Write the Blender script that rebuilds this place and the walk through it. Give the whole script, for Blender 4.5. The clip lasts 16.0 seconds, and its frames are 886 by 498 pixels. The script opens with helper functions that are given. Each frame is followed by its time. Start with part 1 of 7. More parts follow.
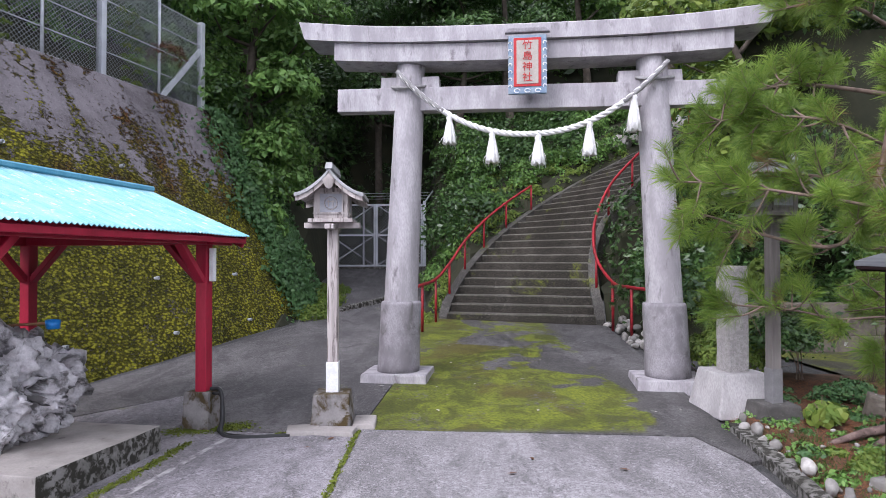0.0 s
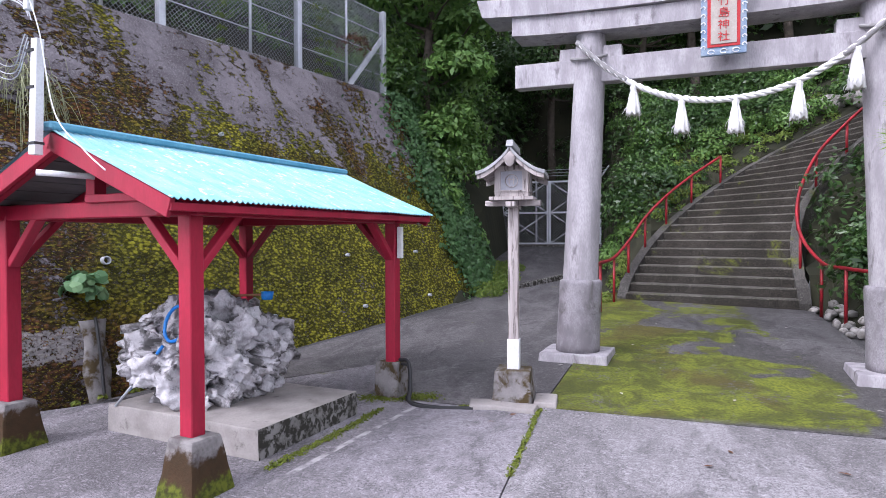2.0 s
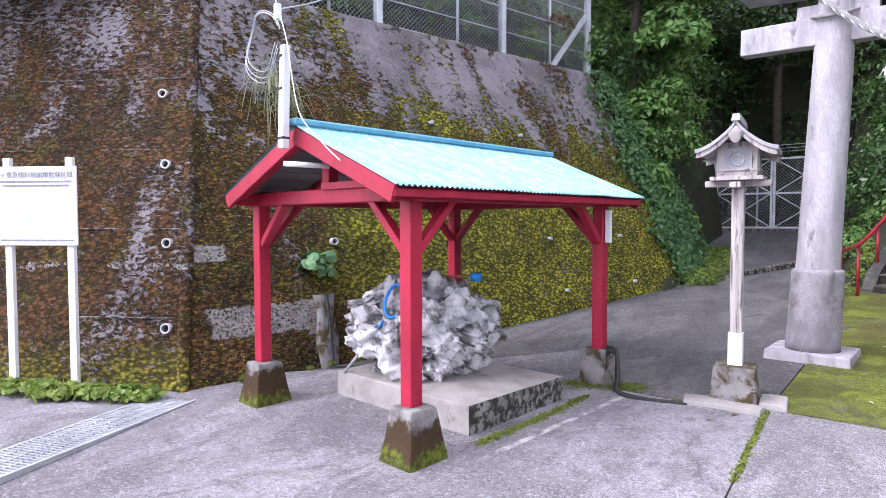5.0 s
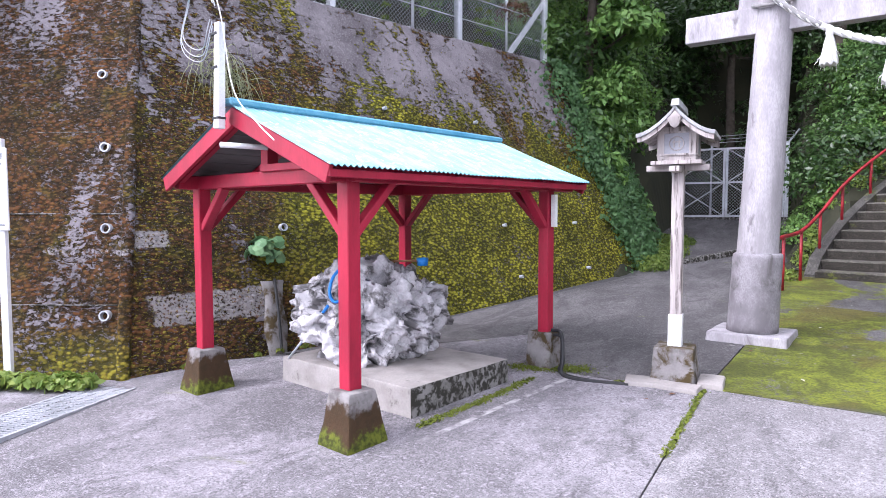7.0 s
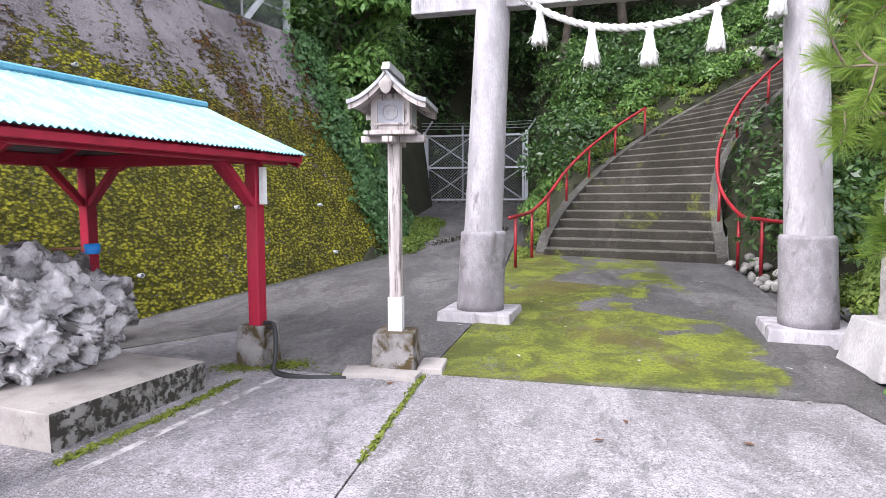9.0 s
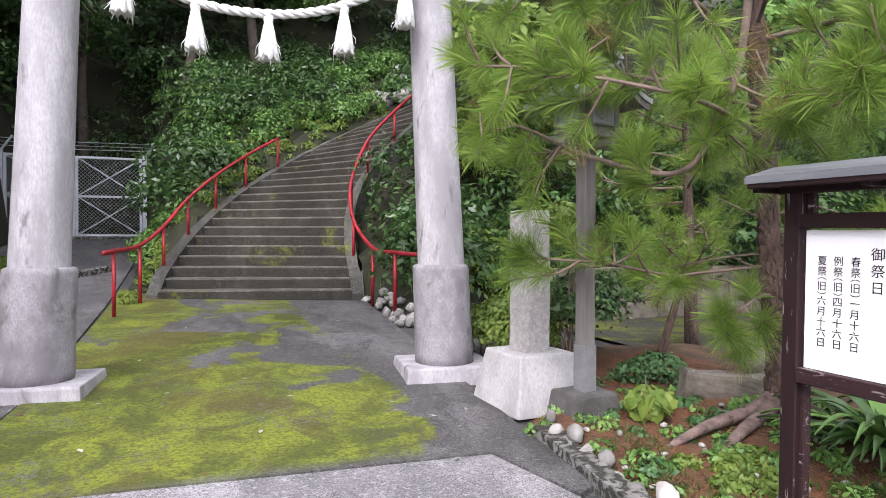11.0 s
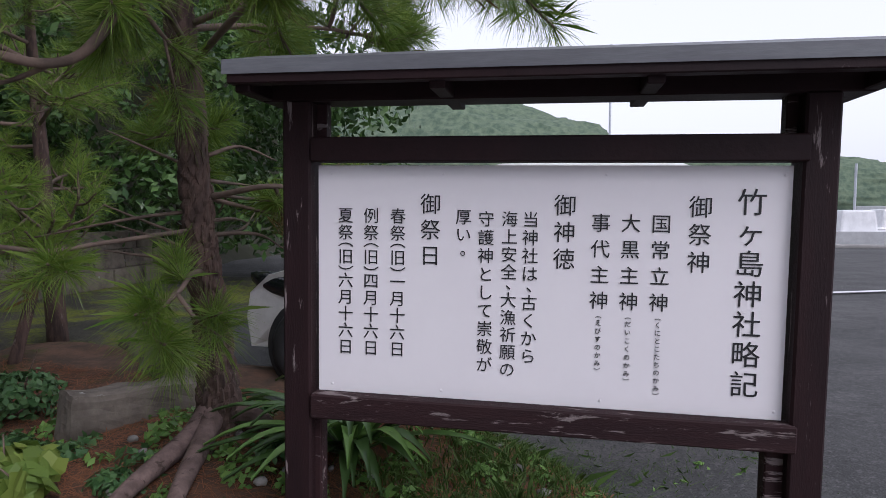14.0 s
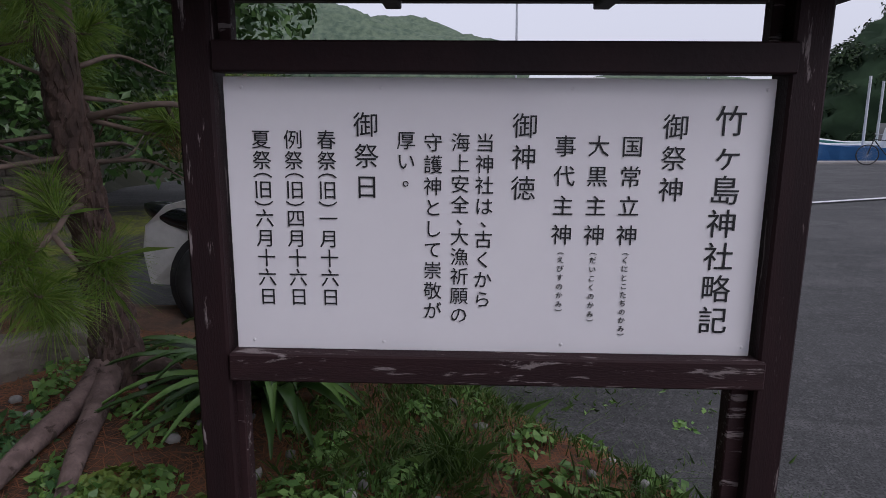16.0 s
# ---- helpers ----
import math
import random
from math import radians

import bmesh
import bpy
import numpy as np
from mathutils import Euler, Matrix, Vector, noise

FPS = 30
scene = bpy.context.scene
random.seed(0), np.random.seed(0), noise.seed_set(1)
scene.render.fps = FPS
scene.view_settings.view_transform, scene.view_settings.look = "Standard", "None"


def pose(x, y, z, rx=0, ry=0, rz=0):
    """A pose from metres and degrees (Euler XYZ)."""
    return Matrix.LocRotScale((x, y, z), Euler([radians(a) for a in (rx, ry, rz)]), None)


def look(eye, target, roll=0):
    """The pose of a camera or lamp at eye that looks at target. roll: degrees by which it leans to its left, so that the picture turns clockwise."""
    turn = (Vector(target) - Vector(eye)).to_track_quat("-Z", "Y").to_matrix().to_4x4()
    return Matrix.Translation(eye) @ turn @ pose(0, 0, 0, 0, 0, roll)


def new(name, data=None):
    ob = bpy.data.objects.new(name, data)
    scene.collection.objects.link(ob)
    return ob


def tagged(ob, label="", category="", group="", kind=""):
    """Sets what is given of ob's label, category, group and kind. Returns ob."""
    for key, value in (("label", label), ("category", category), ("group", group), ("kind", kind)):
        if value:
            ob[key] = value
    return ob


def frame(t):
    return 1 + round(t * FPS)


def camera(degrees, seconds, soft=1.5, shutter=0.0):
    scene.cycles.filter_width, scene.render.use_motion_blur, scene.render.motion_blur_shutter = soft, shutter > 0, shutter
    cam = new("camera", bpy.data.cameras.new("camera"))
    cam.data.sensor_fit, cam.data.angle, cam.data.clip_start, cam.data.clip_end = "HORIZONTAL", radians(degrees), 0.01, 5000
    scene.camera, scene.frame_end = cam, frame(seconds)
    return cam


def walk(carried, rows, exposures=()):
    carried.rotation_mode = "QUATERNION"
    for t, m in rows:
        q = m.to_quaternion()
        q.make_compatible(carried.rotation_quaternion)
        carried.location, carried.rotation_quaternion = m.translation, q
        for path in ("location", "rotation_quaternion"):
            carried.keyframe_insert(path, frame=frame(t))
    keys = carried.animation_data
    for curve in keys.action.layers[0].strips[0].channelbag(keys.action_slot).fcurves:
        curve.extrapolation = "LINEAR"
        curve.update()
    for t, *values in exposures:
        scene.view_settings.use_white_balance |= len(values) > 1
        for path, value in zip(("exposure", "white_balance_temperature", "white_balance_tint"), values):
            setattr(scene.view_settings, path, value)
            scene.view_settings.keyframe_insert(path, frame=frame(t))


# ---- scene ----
cam = camera(70.8, 16.0, 0.8)
PATH = [
    (0, (0.148, -0.311, 1.566), (0.127, 1.688, 1.602), -0.1),
    (0.5, (0.137, -0.305, 1.592), (-0.001, 1.69, 1.604), -0.0),
    (1, (0.108, -0.286, 1.579), (-0.158, 1.697, 1.579), -0.2),
    (1.5, (0.077, -0.275, 1.577), (-0.334, 1.682, 1.561), -0.1),
    (2, (0.033, -0.274, 1.567), (-0.522, 1.647, 1.533), -0.2),
    (2.5, (0.004, -0.282, 1.579), (-0.689, 1.594, 1.526), -0.1),
    (3, (-0.038, -0.3, 1.588), (-0.861, 1.521, 1.519), -0.0),
    (3.5, (-0.055, -0.307, 1.602), (-1.005, 1.451, 1.524), -0.0),
    (4, (-0.083, -0.311, 1.583), (-1.123, 1.395, 1.51), 0.0),
    (4.2, (-0.079, -0.307, 1.586), (-1.152, 1.379, 1.51), -0.1),
    (6.3, (-0.057, -0.245, 1.528), (-1.189, 1.401, 1.438), -0.1),
    (6.5, (-0.029, -0.23, 1.522), (-1.133, 1.435, 1.43), -0.1),
    (7, (0.091, -0.171, 1.509), (-0.936, 1.542, 1.392), -0.1),
    (7.5, (0.168, -0.084, 1.493), (-0.766, 1.679, 1.353), -0.2),
    (8, (0.208, 0.127, 1.476), (-0.609, 1.945, 1.309), -0.3),
    (8.5, (0.26, 0.375, 1.48), (-0.368, 2.266, 1.306), -0.2),
    (9, (0.39, 0.71, 1.403), (0.021, 2.669, 1.243), -0.2),
    (9.2, (0.426, 0.839, 1.402), (0.17, 2.816, 1.25), -0.3),
    (11.3, (0.771, 2.259, 1.245), (1.658, 4.052, 1.235), -0.0),
    (11.5, (0.809, 2.388, 1.253), (1.807, 4.121, 1.231), -0.0),
    (12, (0.96, 2.656, 1.271), (2.255, 4.179, 1.23), 0.1),
    (12.5, (1.199, 2.91, 1.223), (2.749, 4.175, 1.197), 0.1),
    (13, (1.393, 3.134, 1.203), (3.114, 4.152, 1.161), 0.1),
    (13.5, (1.517, 3.295, 1.201), (3.365, 4.056, 1.118), 0.1),
    (14, (1.695, 3.382, 1.191), (3.638, 3.834, 1.056), -0.1),
    (14.5, (1.858, 3.472, 1.185), (3.835, 3.705, 0.993), -0.2),
    (15, (1.898, 3.515, 1.189), (3.874, 3.667, 0.917), -0.2),
    (15.5, (1.912, 3.525, 1.19), (3.88, 3.658, 0.861), -0.4),
    (16, (1.919, 3.508, 1.194), (3.875, 3.668, 0.808), -0.4),
]
# exposure follows the camera's own metering
EXPOSURES = [(t, e, k, g) for t, e, k, g in ((0, 1.12, 5950, 18), (2, 1.25, 5850, 21), (4, 1.52, 5850, 21), (6.5, 1.72, 5860, 21), (7.2, 1.75, 5860, 21), (8, 1.85, 5920, 17), (8.5, 1.9, 6150, 16), (9, 1.8, 6150, 16), (11.3, 1.6, 6200, 16), (12, 1.8, 6000, 16), (12.5, 2.0, 6150, 15), (13, 1.6, 6100, 16), (13.5, 0.75, 6050, 17), (14, 0.16, 5900, 19), (14.5, -0.12, 5850, 21), (16, -0.36, 5900, 20))]
walk(cam, [(t, look(eye, target, roll)) for t, eye, target, roll in PATH], EXPOSURES)

# ---- sky and sun: high overcast ----
world = bpy.data.worlds.new("sky")
scene.world = world
world.use_nodes = True
wt = world.node_tree
sky = wt.nodes.new("ShaderNodeTexSky")
sky.sky_type, sky.sun_disc = "NISHITA", False
SUN_EL, SUN_ROT = radians(46), radians(220)
sky.sun_elevation, sky.sun_rotation, sky.dust_density = SUN_EL, SUN_ROT, 4.0
hs = wt.nodes.new("ShaderNodeHueSaturation")
hs.inputs["Saturation"].default_value = 0.22
hs.inputs["Value"].default_value = 1.3
wt.links.new(sky.outputs[0], hs.inputs["Color"])
cloud = wt.nodes.new("ShaderNodeMix")
cloud.data_type = "RGBA"
cloud.inputs[0].default_value = 0.68
cloud.inputs[7].default_value = (6.5, 6.6, 6.8, 1)
wt.links.new(hs.outputs[0], cloud.inputs[6])
wt.links.new(cloud.outputs[2], wt.nodes["Background"].inputs[0])
wt.nodes["Background"].inputs[1].default_value = 0.15
sun = new("sun", bpy.data.lights.new("sun", "SUN"))
sun.data.energy, sun.data.angle, sun.data.color = 1.0, radians(24), (1.0, 0.97, 0.93)
sun.matrix_basis = look((-5.0, -6.0, 8.0), (0, 0, 0))


# ---- node materials ----
class Nodes:
    def __init__(self, name):
        self.m = bpy.data.materials.new(name)
        self.m.use_nodes = True
        self.t = self.m.node_tree
        self.b = self.t.nodes["Principled BSDF"]
        self.pos = self.t.nodes.new("ShaderNodeNewGeometry").outputs["Position"]

    def n(self, kind, **kw):
        node = self.t.nodes.new("ShaderNode" + kind)
        for k, v in kw.items():
            if k in node.inputs:
                self.put(node.inputs[k], v)
        return node

    def put(self, sock, v):
        if isinstance(v, bpy.types.NodeSocket):
            self.t.links.new(v, sock)
        else:
            sock.default_value = v

    def scaled(self, s):
        q = self.n("VectorMath")
        q.operation = "MULTIPLY"
        self.put(q.inputs[0], self.pos)
        q.inputs[1].default_value = s
        return q.outputs[0]

    def noise(self, scale, detail=4.0, rough=0.55, stretch=None, warp=0.0):
        q = self.n("TexNoise", Scale=scale, Detail=detail, Roughness=rough, Distortion=warp)
        self.put(q.inputs["Vector"], self.scaled(stretch) if stretch else self.pos)
        return q.outputs["Fac"]

    def cells(self, scale, stretch=None, smooth=0.6):
        q = self.n("TexVoronoi", Scale=scale)
        q.feature = "SMOOTH_F1"
        q.inputs["Smoothness"].default_value = smooth
        self.put(q.inputs["Vector"], self.scaled(stretch) if stretch else self.pos)
        return q.outputs["Distance"]

    def ramp(self, v, lo, hi, a=0.0, b=1.0):
        q = self.n("MapRange")
        q.interpolation_type = "SMOOTHSTEP"
        for i, x in enumerate((v, lo, hi, a, b)):
            self.put(q.inputs[i], x)
        return q.outputs[0]

    def math(self, op, a, b=0.0):
        q = self.n("Math")
        q.operation = op
        self.put(q.inputs[0], a)
        self.put(q.inputs[1], b)
        return q.outputs[0]

    def mix(self, fac, a, b):
        q = self.n("Mix")
        q.data_type = "RGBA"
        self.put(q.inputs[0], fac)
        for sock, v in ((q.inputs[6], a), (q.inputs[7], b)):
            self.put(sock, v if isinstance(v, bpy.types.NodeSocket) else (*v, 1))
        return q.outputs[2]

    def xyz(self):
        q = self.n("SeparateXYZ")
        self.put(q.inputs[0], self.pos)
        return q.outputs

    def along(self, d, off=0.0):
        """Distance along the direction d from a plane."""
        q = self.n("VectorMath")
        q.operation = "DOT_PRODUCT"
        self.put(q.inputs[0], self.pos)
        q.inputs[1].default_value = d
        return self.math("SUBTRACT", q.outputs["Value"], off)

    def finish(self, colour, rough, heights=(), metal=0.0, spec=0.5):
        self.put(self.b.inputs["Base Color"], colour if isinstance(colour, bpy.types.NodeSocket) else (*colour, 1))
        self.put(self.b.inputs["Roughness"], rough)
        self.b.inputs["Metallic"].default_value = metal
        self.b.inputs["Specular IOR Level"].default_value = spec
        last = None
        for h, strength, dist in heights:
            q = self.n("Bump", Strength=strength, Distance=dist)
            self.put(q.inputs["Height"], h)
            if last:
                self.put(q.inputs["Normal"], last)
            last = q.outputs[0]
        if last:
            self.put(self.b.inputs["Normal"], last)
        return self.m


def plain(name, c1, c2, scale=6.0, rough=0.7, bump=0.15, grain=80.0, metal=0.0, stretch=None, wear=None, vary=0.0, spec=0.4, mottle=0.35):
    """Two tones over large noise, fine grain, and an optional worn layer (colour, noise scale, lo, hi)."""
    s = Nodes(name)
    col = s.mix(s.ramp(s.noise(scale, 5, 0.6, stretch), 0.35, 0.68), c1, c2)
    fine = s.noise(grain, 3, 0.6, stretch)
    col = s.mix(s.ramp(fine, 0.3, 0.75, 0.0, mottle), col, tuple(0.55 * a for a in c1))
    rgh = rough
    hts = [(fine, bump, 0.004)]
    if wear:
        wn = s.noise(wear[1], 6, 0.65, stretch, 0.4)
        mask = s.ramp(wn, wear[2], wear[3])
        col = s.mix(mask, col, wear[0])
        hts.append((mask, bump, 0.003))
        rgh = s.ramp(mask, 0, 1, rough, min(1, rough + 0.25))
    if vary:
        oi = s.n("ObjectInfo")
        hsv = s.n("HueSaturation", Color=col, Value=s.ramp(oi.outputs["Random"], 0, 1, 1 - vary, 1 + vary))
        col = hsv.outputs[0]
    return s.finish(col, rgh, hts, metal, spec)


MOSS_A, MOSS_B = (0.17, 0.195, 0.015), (0.07, 0.08, 0.01)


def make_concrete(name, light, dark, moss=0.0, pale_strip=False, pad=False):
    """Worn concrete paving with aggregate, damp stains, and moss."""
    s = Nodes(name)
    big = s.noise(0.55, 5, 0.6, (1.6, 0.7, 1), 0.9)
    agg = s.noise(55, 3, 0.8)
    speck = s.noise(110, 2, 0.6)
    col = s.mix(s.ramp(big, 0.4, 0.6), light, dark)
    col = s.mix(s.ramp(s.noise(1.7, 6, 0.7, (1, 0.5, 1), 1.2), 0.47, 0.62, 0, 0.8), col, tuple(0.62 * a for a in dark))
    col = s.mix(s.ramp(s.noise(3.2, 6, 0.65), 0.48, 0.72, 0, 0.6), col, tuple(0.6 * a for a in dark))
    col = s.mix(s.ramp(s.noise(11, 4, 0.7), 0.42, 0.66, 0, 0.35), col, tuple(0.62 * a for a in dark))
    col = s.mix(s.ramp(agg, 0.5, 0.66, 0, 0.38), col, tuple(min(1, 1.5 * a) for a in light))
    col = s.mix(s.ramp(s.noise(34, 2, 0.6), 0.55, 0.64, 0, 0.5), col, tuple(0.5 * a for a in dark))
    col = s.mix(s.ramp(s.noise(27, 2, 0.6, (1, 1, 1.3)), 0.58, 0.66, 0, 0.36), col, tuple(min(1, 1.65 * a) for a in light))
    col = s.mix(s.ramp(speck, 0.38, 0.47, 0.85, 0.0), col, tuple(0.25 * a for a in dark))
    rgh = 0.78
    hts = [(agg, 0.55, 0.005), (s.noise(9, 5), 0.2, 0.01)]
    x, y, _ = s.xyz()
    if pad:
        # moss cushions over the approach, leaving worn grey islands
        n1 = s.noise(0.85, 5, 0.62, None, 0.7)
        edge = s.ramp(s.math("ADD", s.math("ADD", x, s.math("MULTIPLY", n1, 1.4)), s.math("MULTIPLY", s.noise(6, 4, 0.7), 0.4)), 3.1, 2.98)
        low = s.ramp(s.math("ADD", y, s.math("MULTIPLY", n1, 0.2)), 5.8, 6.0)
        left = s.ramp(x, -0.72, -0.66)
        near = s.ramp(y, 8.6, 6.2, 0.0, 0.24)
        zone = s.math("MULTIPLY", s.math("MULTIPLY", edge, low), left)
        m1 = s.ramp(s.math("ADD", s.math("ADD", s.math("ADD", n1, near), s.ramp(x, 0.7, -0.3, 0.0, 0.14)), s.math("MULTIPLY", s.math("SUBTRACT", s.noise(7, 5, 0.7), 0.5), 0.26)), 0.45, 0.51)
        mask = s.math("MULTIPLY", zone, m1)
        mcol = s.mix(s.ramp(s.noise(2.0, 7, 0.7, None, 0.6), 0.4, 0.6), MOSS_A, MOSS_B)
        mcol = s.mix(s.ramp(s.noise(0.8, 5, 0.6, (1, 1, 1.2), 0.5), 0.5, 0.62, 0, 0.75), mcol, (0.09, 0.062, 0.018))
        mcol = s.mix(s.ramp(s.noise(38, 4, 0.7), 0.42, 0.62, 0, 0.75), mcol, (0.035, 0.042, 0.01))
        mask = s.math("MULTIPLY", mask, s.ramp(s.math("ADD", s.noise(19, 5, 0.75), s.ramp(s.noise(1.4, 4, 0.6), 0.35, 0.65, -0.06, 0.12)), 0.33, 0.45))
        col = s.mix(mask, col, mcol)
        hts.append((s.math("MULTIPLY", mask, s.noise(45, 4)), 0.6, 0.012))
    elif moss:
        mask = s.ramp(s.noise(1.3, 6, 0.65, None, 0.5), 0.66 - moss, 0.78 - moss)
        mask = s.math("MULTIPLY", mask, s.ramp(s.noise(24, 4, 0.7), 0.35, 0.55))
        col = s.mix(mask, col, s.mix(s.noise(7), MOSS_A, MOSS_B))
        hts.append((mask, 0.4, 0.01))
    if pale_strip:
        d = s.math("ABSOLUTE", s.along((0.984, -0.185, 0), -2.95))
        strip = s.math("MULTIPLY", s.ramp(d, 0.035, 0.02), s.ramp(s.noise(8, 4), 0.35, 0.65, 0, 0.7))
        strip = s.math("MULTIPLY", strip, s.math("MULTIPLY", s.ramp(y, 3.4, 3.9), s.ramp(y, 5.8, 5.6)))
        col = s.mix(strip, col, (0.5, 0.48, 0.47))
    return s.finish(col, rgh, hts, spec=0.35)


def make_wall(name, warm):
    """Retaining wall: grey concrete with rusty brown and green moss growing in rows of small cushions, the shade
    between them painted in.
    """
    s = Nodes(name)
    x, y, z = s.xyz()
    grey = s.mix(s.ramp(s.noise(0.9, 6, 0.6), 0.35, 0.65), (0.2, 0.178, 0.192), (0.1, 0.087, 0.094))
    grey = s.mix(s.ramp(s.noise(40, 3), 0.45, 0.75, 0, 0.5), grey, (0.33, 0.31, 0.31))
    rows = s.noise(12 if warm else 8, 5, 0.75, (1, 1, 1.8), 0.5)
    dots = s.noise(24, 4, 0.7, (1, 1, 1.9), 0.3)
    cush = s.cells(15, (1, 1, 1.7))
    streak = s.noise(1.1, 5, 0.6, (1.0, 1.0, 0.3), 0.7)
    cover = s.ramp(z, 4.4, 1.4, 0.0, 0.29) if not warm else s.ramp(z, 6.5, 0.6, 0.03, 0.24)
    amount = s.math("ADD", s.math("ADD", streak, cover), s.math("MULTIPLY", s.math("SUBTRACT", rows, 0.5), 1.35 if warm else 1.0))
    mask = s.ramp(amount, 0.53, 0.58)
    mask = s.math("MULTIPLY", mask, s.ramp(dots, 0.34, 0.42))
    green = s.mix(s.ramp(s.noise(2.2, 5, 0.6), 0.35, 0.65), (0.4, 0.38, 0.032), (0.18, 0.178, 0.022))
    brown = s.mix(s.ramp(s.noise(2.4, 5, 0.6), 0.35, 0.65), (0.19, 0.08, 0.03), (0.075, 0.038, 0.018))
    brown = s.mix(s.ramp(s.noise(3.1, 4), 0.5, 0.7, 0, 0.7), brown, (0.13, 0.115, 0.02))
    blend = s.ramp(s.math("ADD", s.noise(0.7, 4), s.math("ADD", s.ramp(y, 4.6, 7.2, -0.22, 0.3), s.ramp(z, 1.7, 3.0, 0.0, -0.3))), 0.4, 0.6) if not warm else s.math("ADD", s.ramp(z, 0.45, -0.1, 0.0, 0.7), s.ramp(s.noise(0.8, 4), 0.62, 0.78, 0, 0.6))
    mcol = s.mix(blend, brown, green)
    # shade in the gaps round each cushion, put into the moss colour
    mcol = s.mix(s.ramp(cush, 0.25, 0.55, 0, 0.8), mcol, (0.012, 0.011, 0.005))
    mcol = s.mix(s.ramp(dots, 0.54, 0.66, 0, 0.6), mcol, (0.42, 0.385, 0.045) if not warm else (0.2, 0.13, 0.035))
    # likewise painted shade between the rows
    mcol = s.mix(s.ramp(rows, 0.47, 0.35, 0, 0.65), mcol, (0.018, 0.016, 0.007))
    col = s.mix(mask, grey, mcol)
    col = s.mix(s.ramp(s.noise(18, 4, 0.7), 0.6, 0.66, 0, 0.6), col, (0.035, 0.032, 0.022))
    # pale lichen and lime runs
    lich = s.ramp(s.math("ADD", s.noise(2.3, 6, 0.7), s.ramp(s.math("ABSOLUTE", s.math("SUBTRACT", z, 1.1 if warm else 0.9)), 0.1, 0.0, -0.06, 0.16 if warm else 0.05)), 0.67, 0.71)
    lich = s.math("MULTIPLY", lich, s.ramp(s.noise(26, 5, 0.75), 0.48, 0.56))
    col = s.mix(s.math("MULTIPLY", lich, 0.8), col, (0.4, 0.38, 0.39))
    if not warm:
        # chalky lime patches near the corner
        along = s.along((0.28, 0.96, 0), 3.825)
        ragged = s.math("MULTIPLY", s.math("SUBTRACT", s.noise(5, 6, 0.75), 0.5), 0.9)
        for a0, half, z0, tall in ((-1.1, 0.75, 0.46, 0.17), (-1.65, 0.2, 1.22, 0.1)):
            across = s.math("DIVIDE", s.math("ABSOLUTE", s.math("SUBTRACT", along, a0)), half)
            up = s.math("DIVIDE", s.math("ABSOLUTE", s.math("SUBTRACT", z, z0)), tall)
            d = s.math("ADD", s.math("MAXIMUM", across, up), ragged)
            col = s.mix(s.math("MULTIPLY", s.ramp(d, 1.0, 0.85, 0, 0.8), s.ramp(s.noise(30, 4, 0.7), 0.4, 0.5)), col, (0.36, 0.34, 0.34))
    h = s.math("ADD", s.math("MULTIPLY", mask, s.math("SUBTRACT", 1.0, cush)), s.math("MULTIPLY", dots, s.math("ADD", mask, 0.15)))
    return s.finish(col, 0.92, [(h, 1.0, 0.05), (s.noise(120, 2), 0.3, 0.004)], spec=0.15)


def make_leaf(name, a, b, rough=0.45, trans=0.25):
    s = Nodes(name)
    gi = s.n("NewGeometry").outputs["Random Per Island"]
    col = s.mix(gi, a, b)
    col = s.mix(s.ramp(s.noise(0.6, 3), 0.35, 0.65, 0, 0.5), col, tuple(0.5 * q for q in a))
    s.finish(col, rough, [], spec=0.35)
    s.b.inputs["Transmission Weight"].default_value = 0.0
    tl = s.n("BsdfTranslucent")
    s.put(tl.inputs["Color"], col)
    mx = s.n("MixShader")
    mx.inputs[0].default_value = trans
    s.t.links.new(s.b.outputs[0], mx.inputs[1])
    s.t.links.new(tl.outputs[0], mx.inputs[2])
    s.t.links.new(mx.outputs[0], s.t.nodes["Material Output"].inputs["Surface"])
    return s.m


M_APRON = make_concrete("apron_concrete", (0.3, 0.283, 0.295), (0.19, 0.178, 0.184), 0.0)
M_APRON_L = make_concrete("left_apron_concrete", (0.28, 0.26, 0.28), (0.16, 0.15, 0.157), 0.02, True)
M_PAD = make_concrete("approach_concrete", (0.13, 0.122, 0.124), (0.066, 0.062, 0.06), 0, False, True)
M_DRIVE = make_concrete("driveway_concrete", (0.15, 0.14, 0.142), (0.08, 0.075, 0.077), 0.02)
M_ASPHALT = make_concrete("asphalt", (0.085, 0.082, 0.082), (0.05, 0.05, 0.05), 0.0)
# risers: mossy brown concrete, with their shade painted in as a darker tone
M_RISER_SHADED = make_concrete("shaded_riser_concrete", (0.06, 0.052, 0.042), (0.026, 0.022, 0.016), 0.06)
# treads: same concrete painted paler, as the side facing the sky
M_TREAD_LIT = make_concrete("lit_tread_concrete", (0.145, 0.133, 0.115), (0.075, 0.068, 0.055), 0.05)
M_STEPEDGE = make_concrete("stair_curb_concrete", (0.12, 0.112, 0.1), (0.05, 0.046, 0.04), 0.1)
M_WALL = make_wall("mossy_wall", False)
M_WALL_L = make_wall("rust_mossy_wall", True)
M_TORII = plain("torii_granite", (0.43, 0.405, 0.425), (0.27, 0.25, 0.268), 5.5, 0.75, 0.35, 70, 0, (1, 1, 0.3), ((0.17, 0.155, 0.165), 7.0, 0.55, 0.72), mottle=0.6)
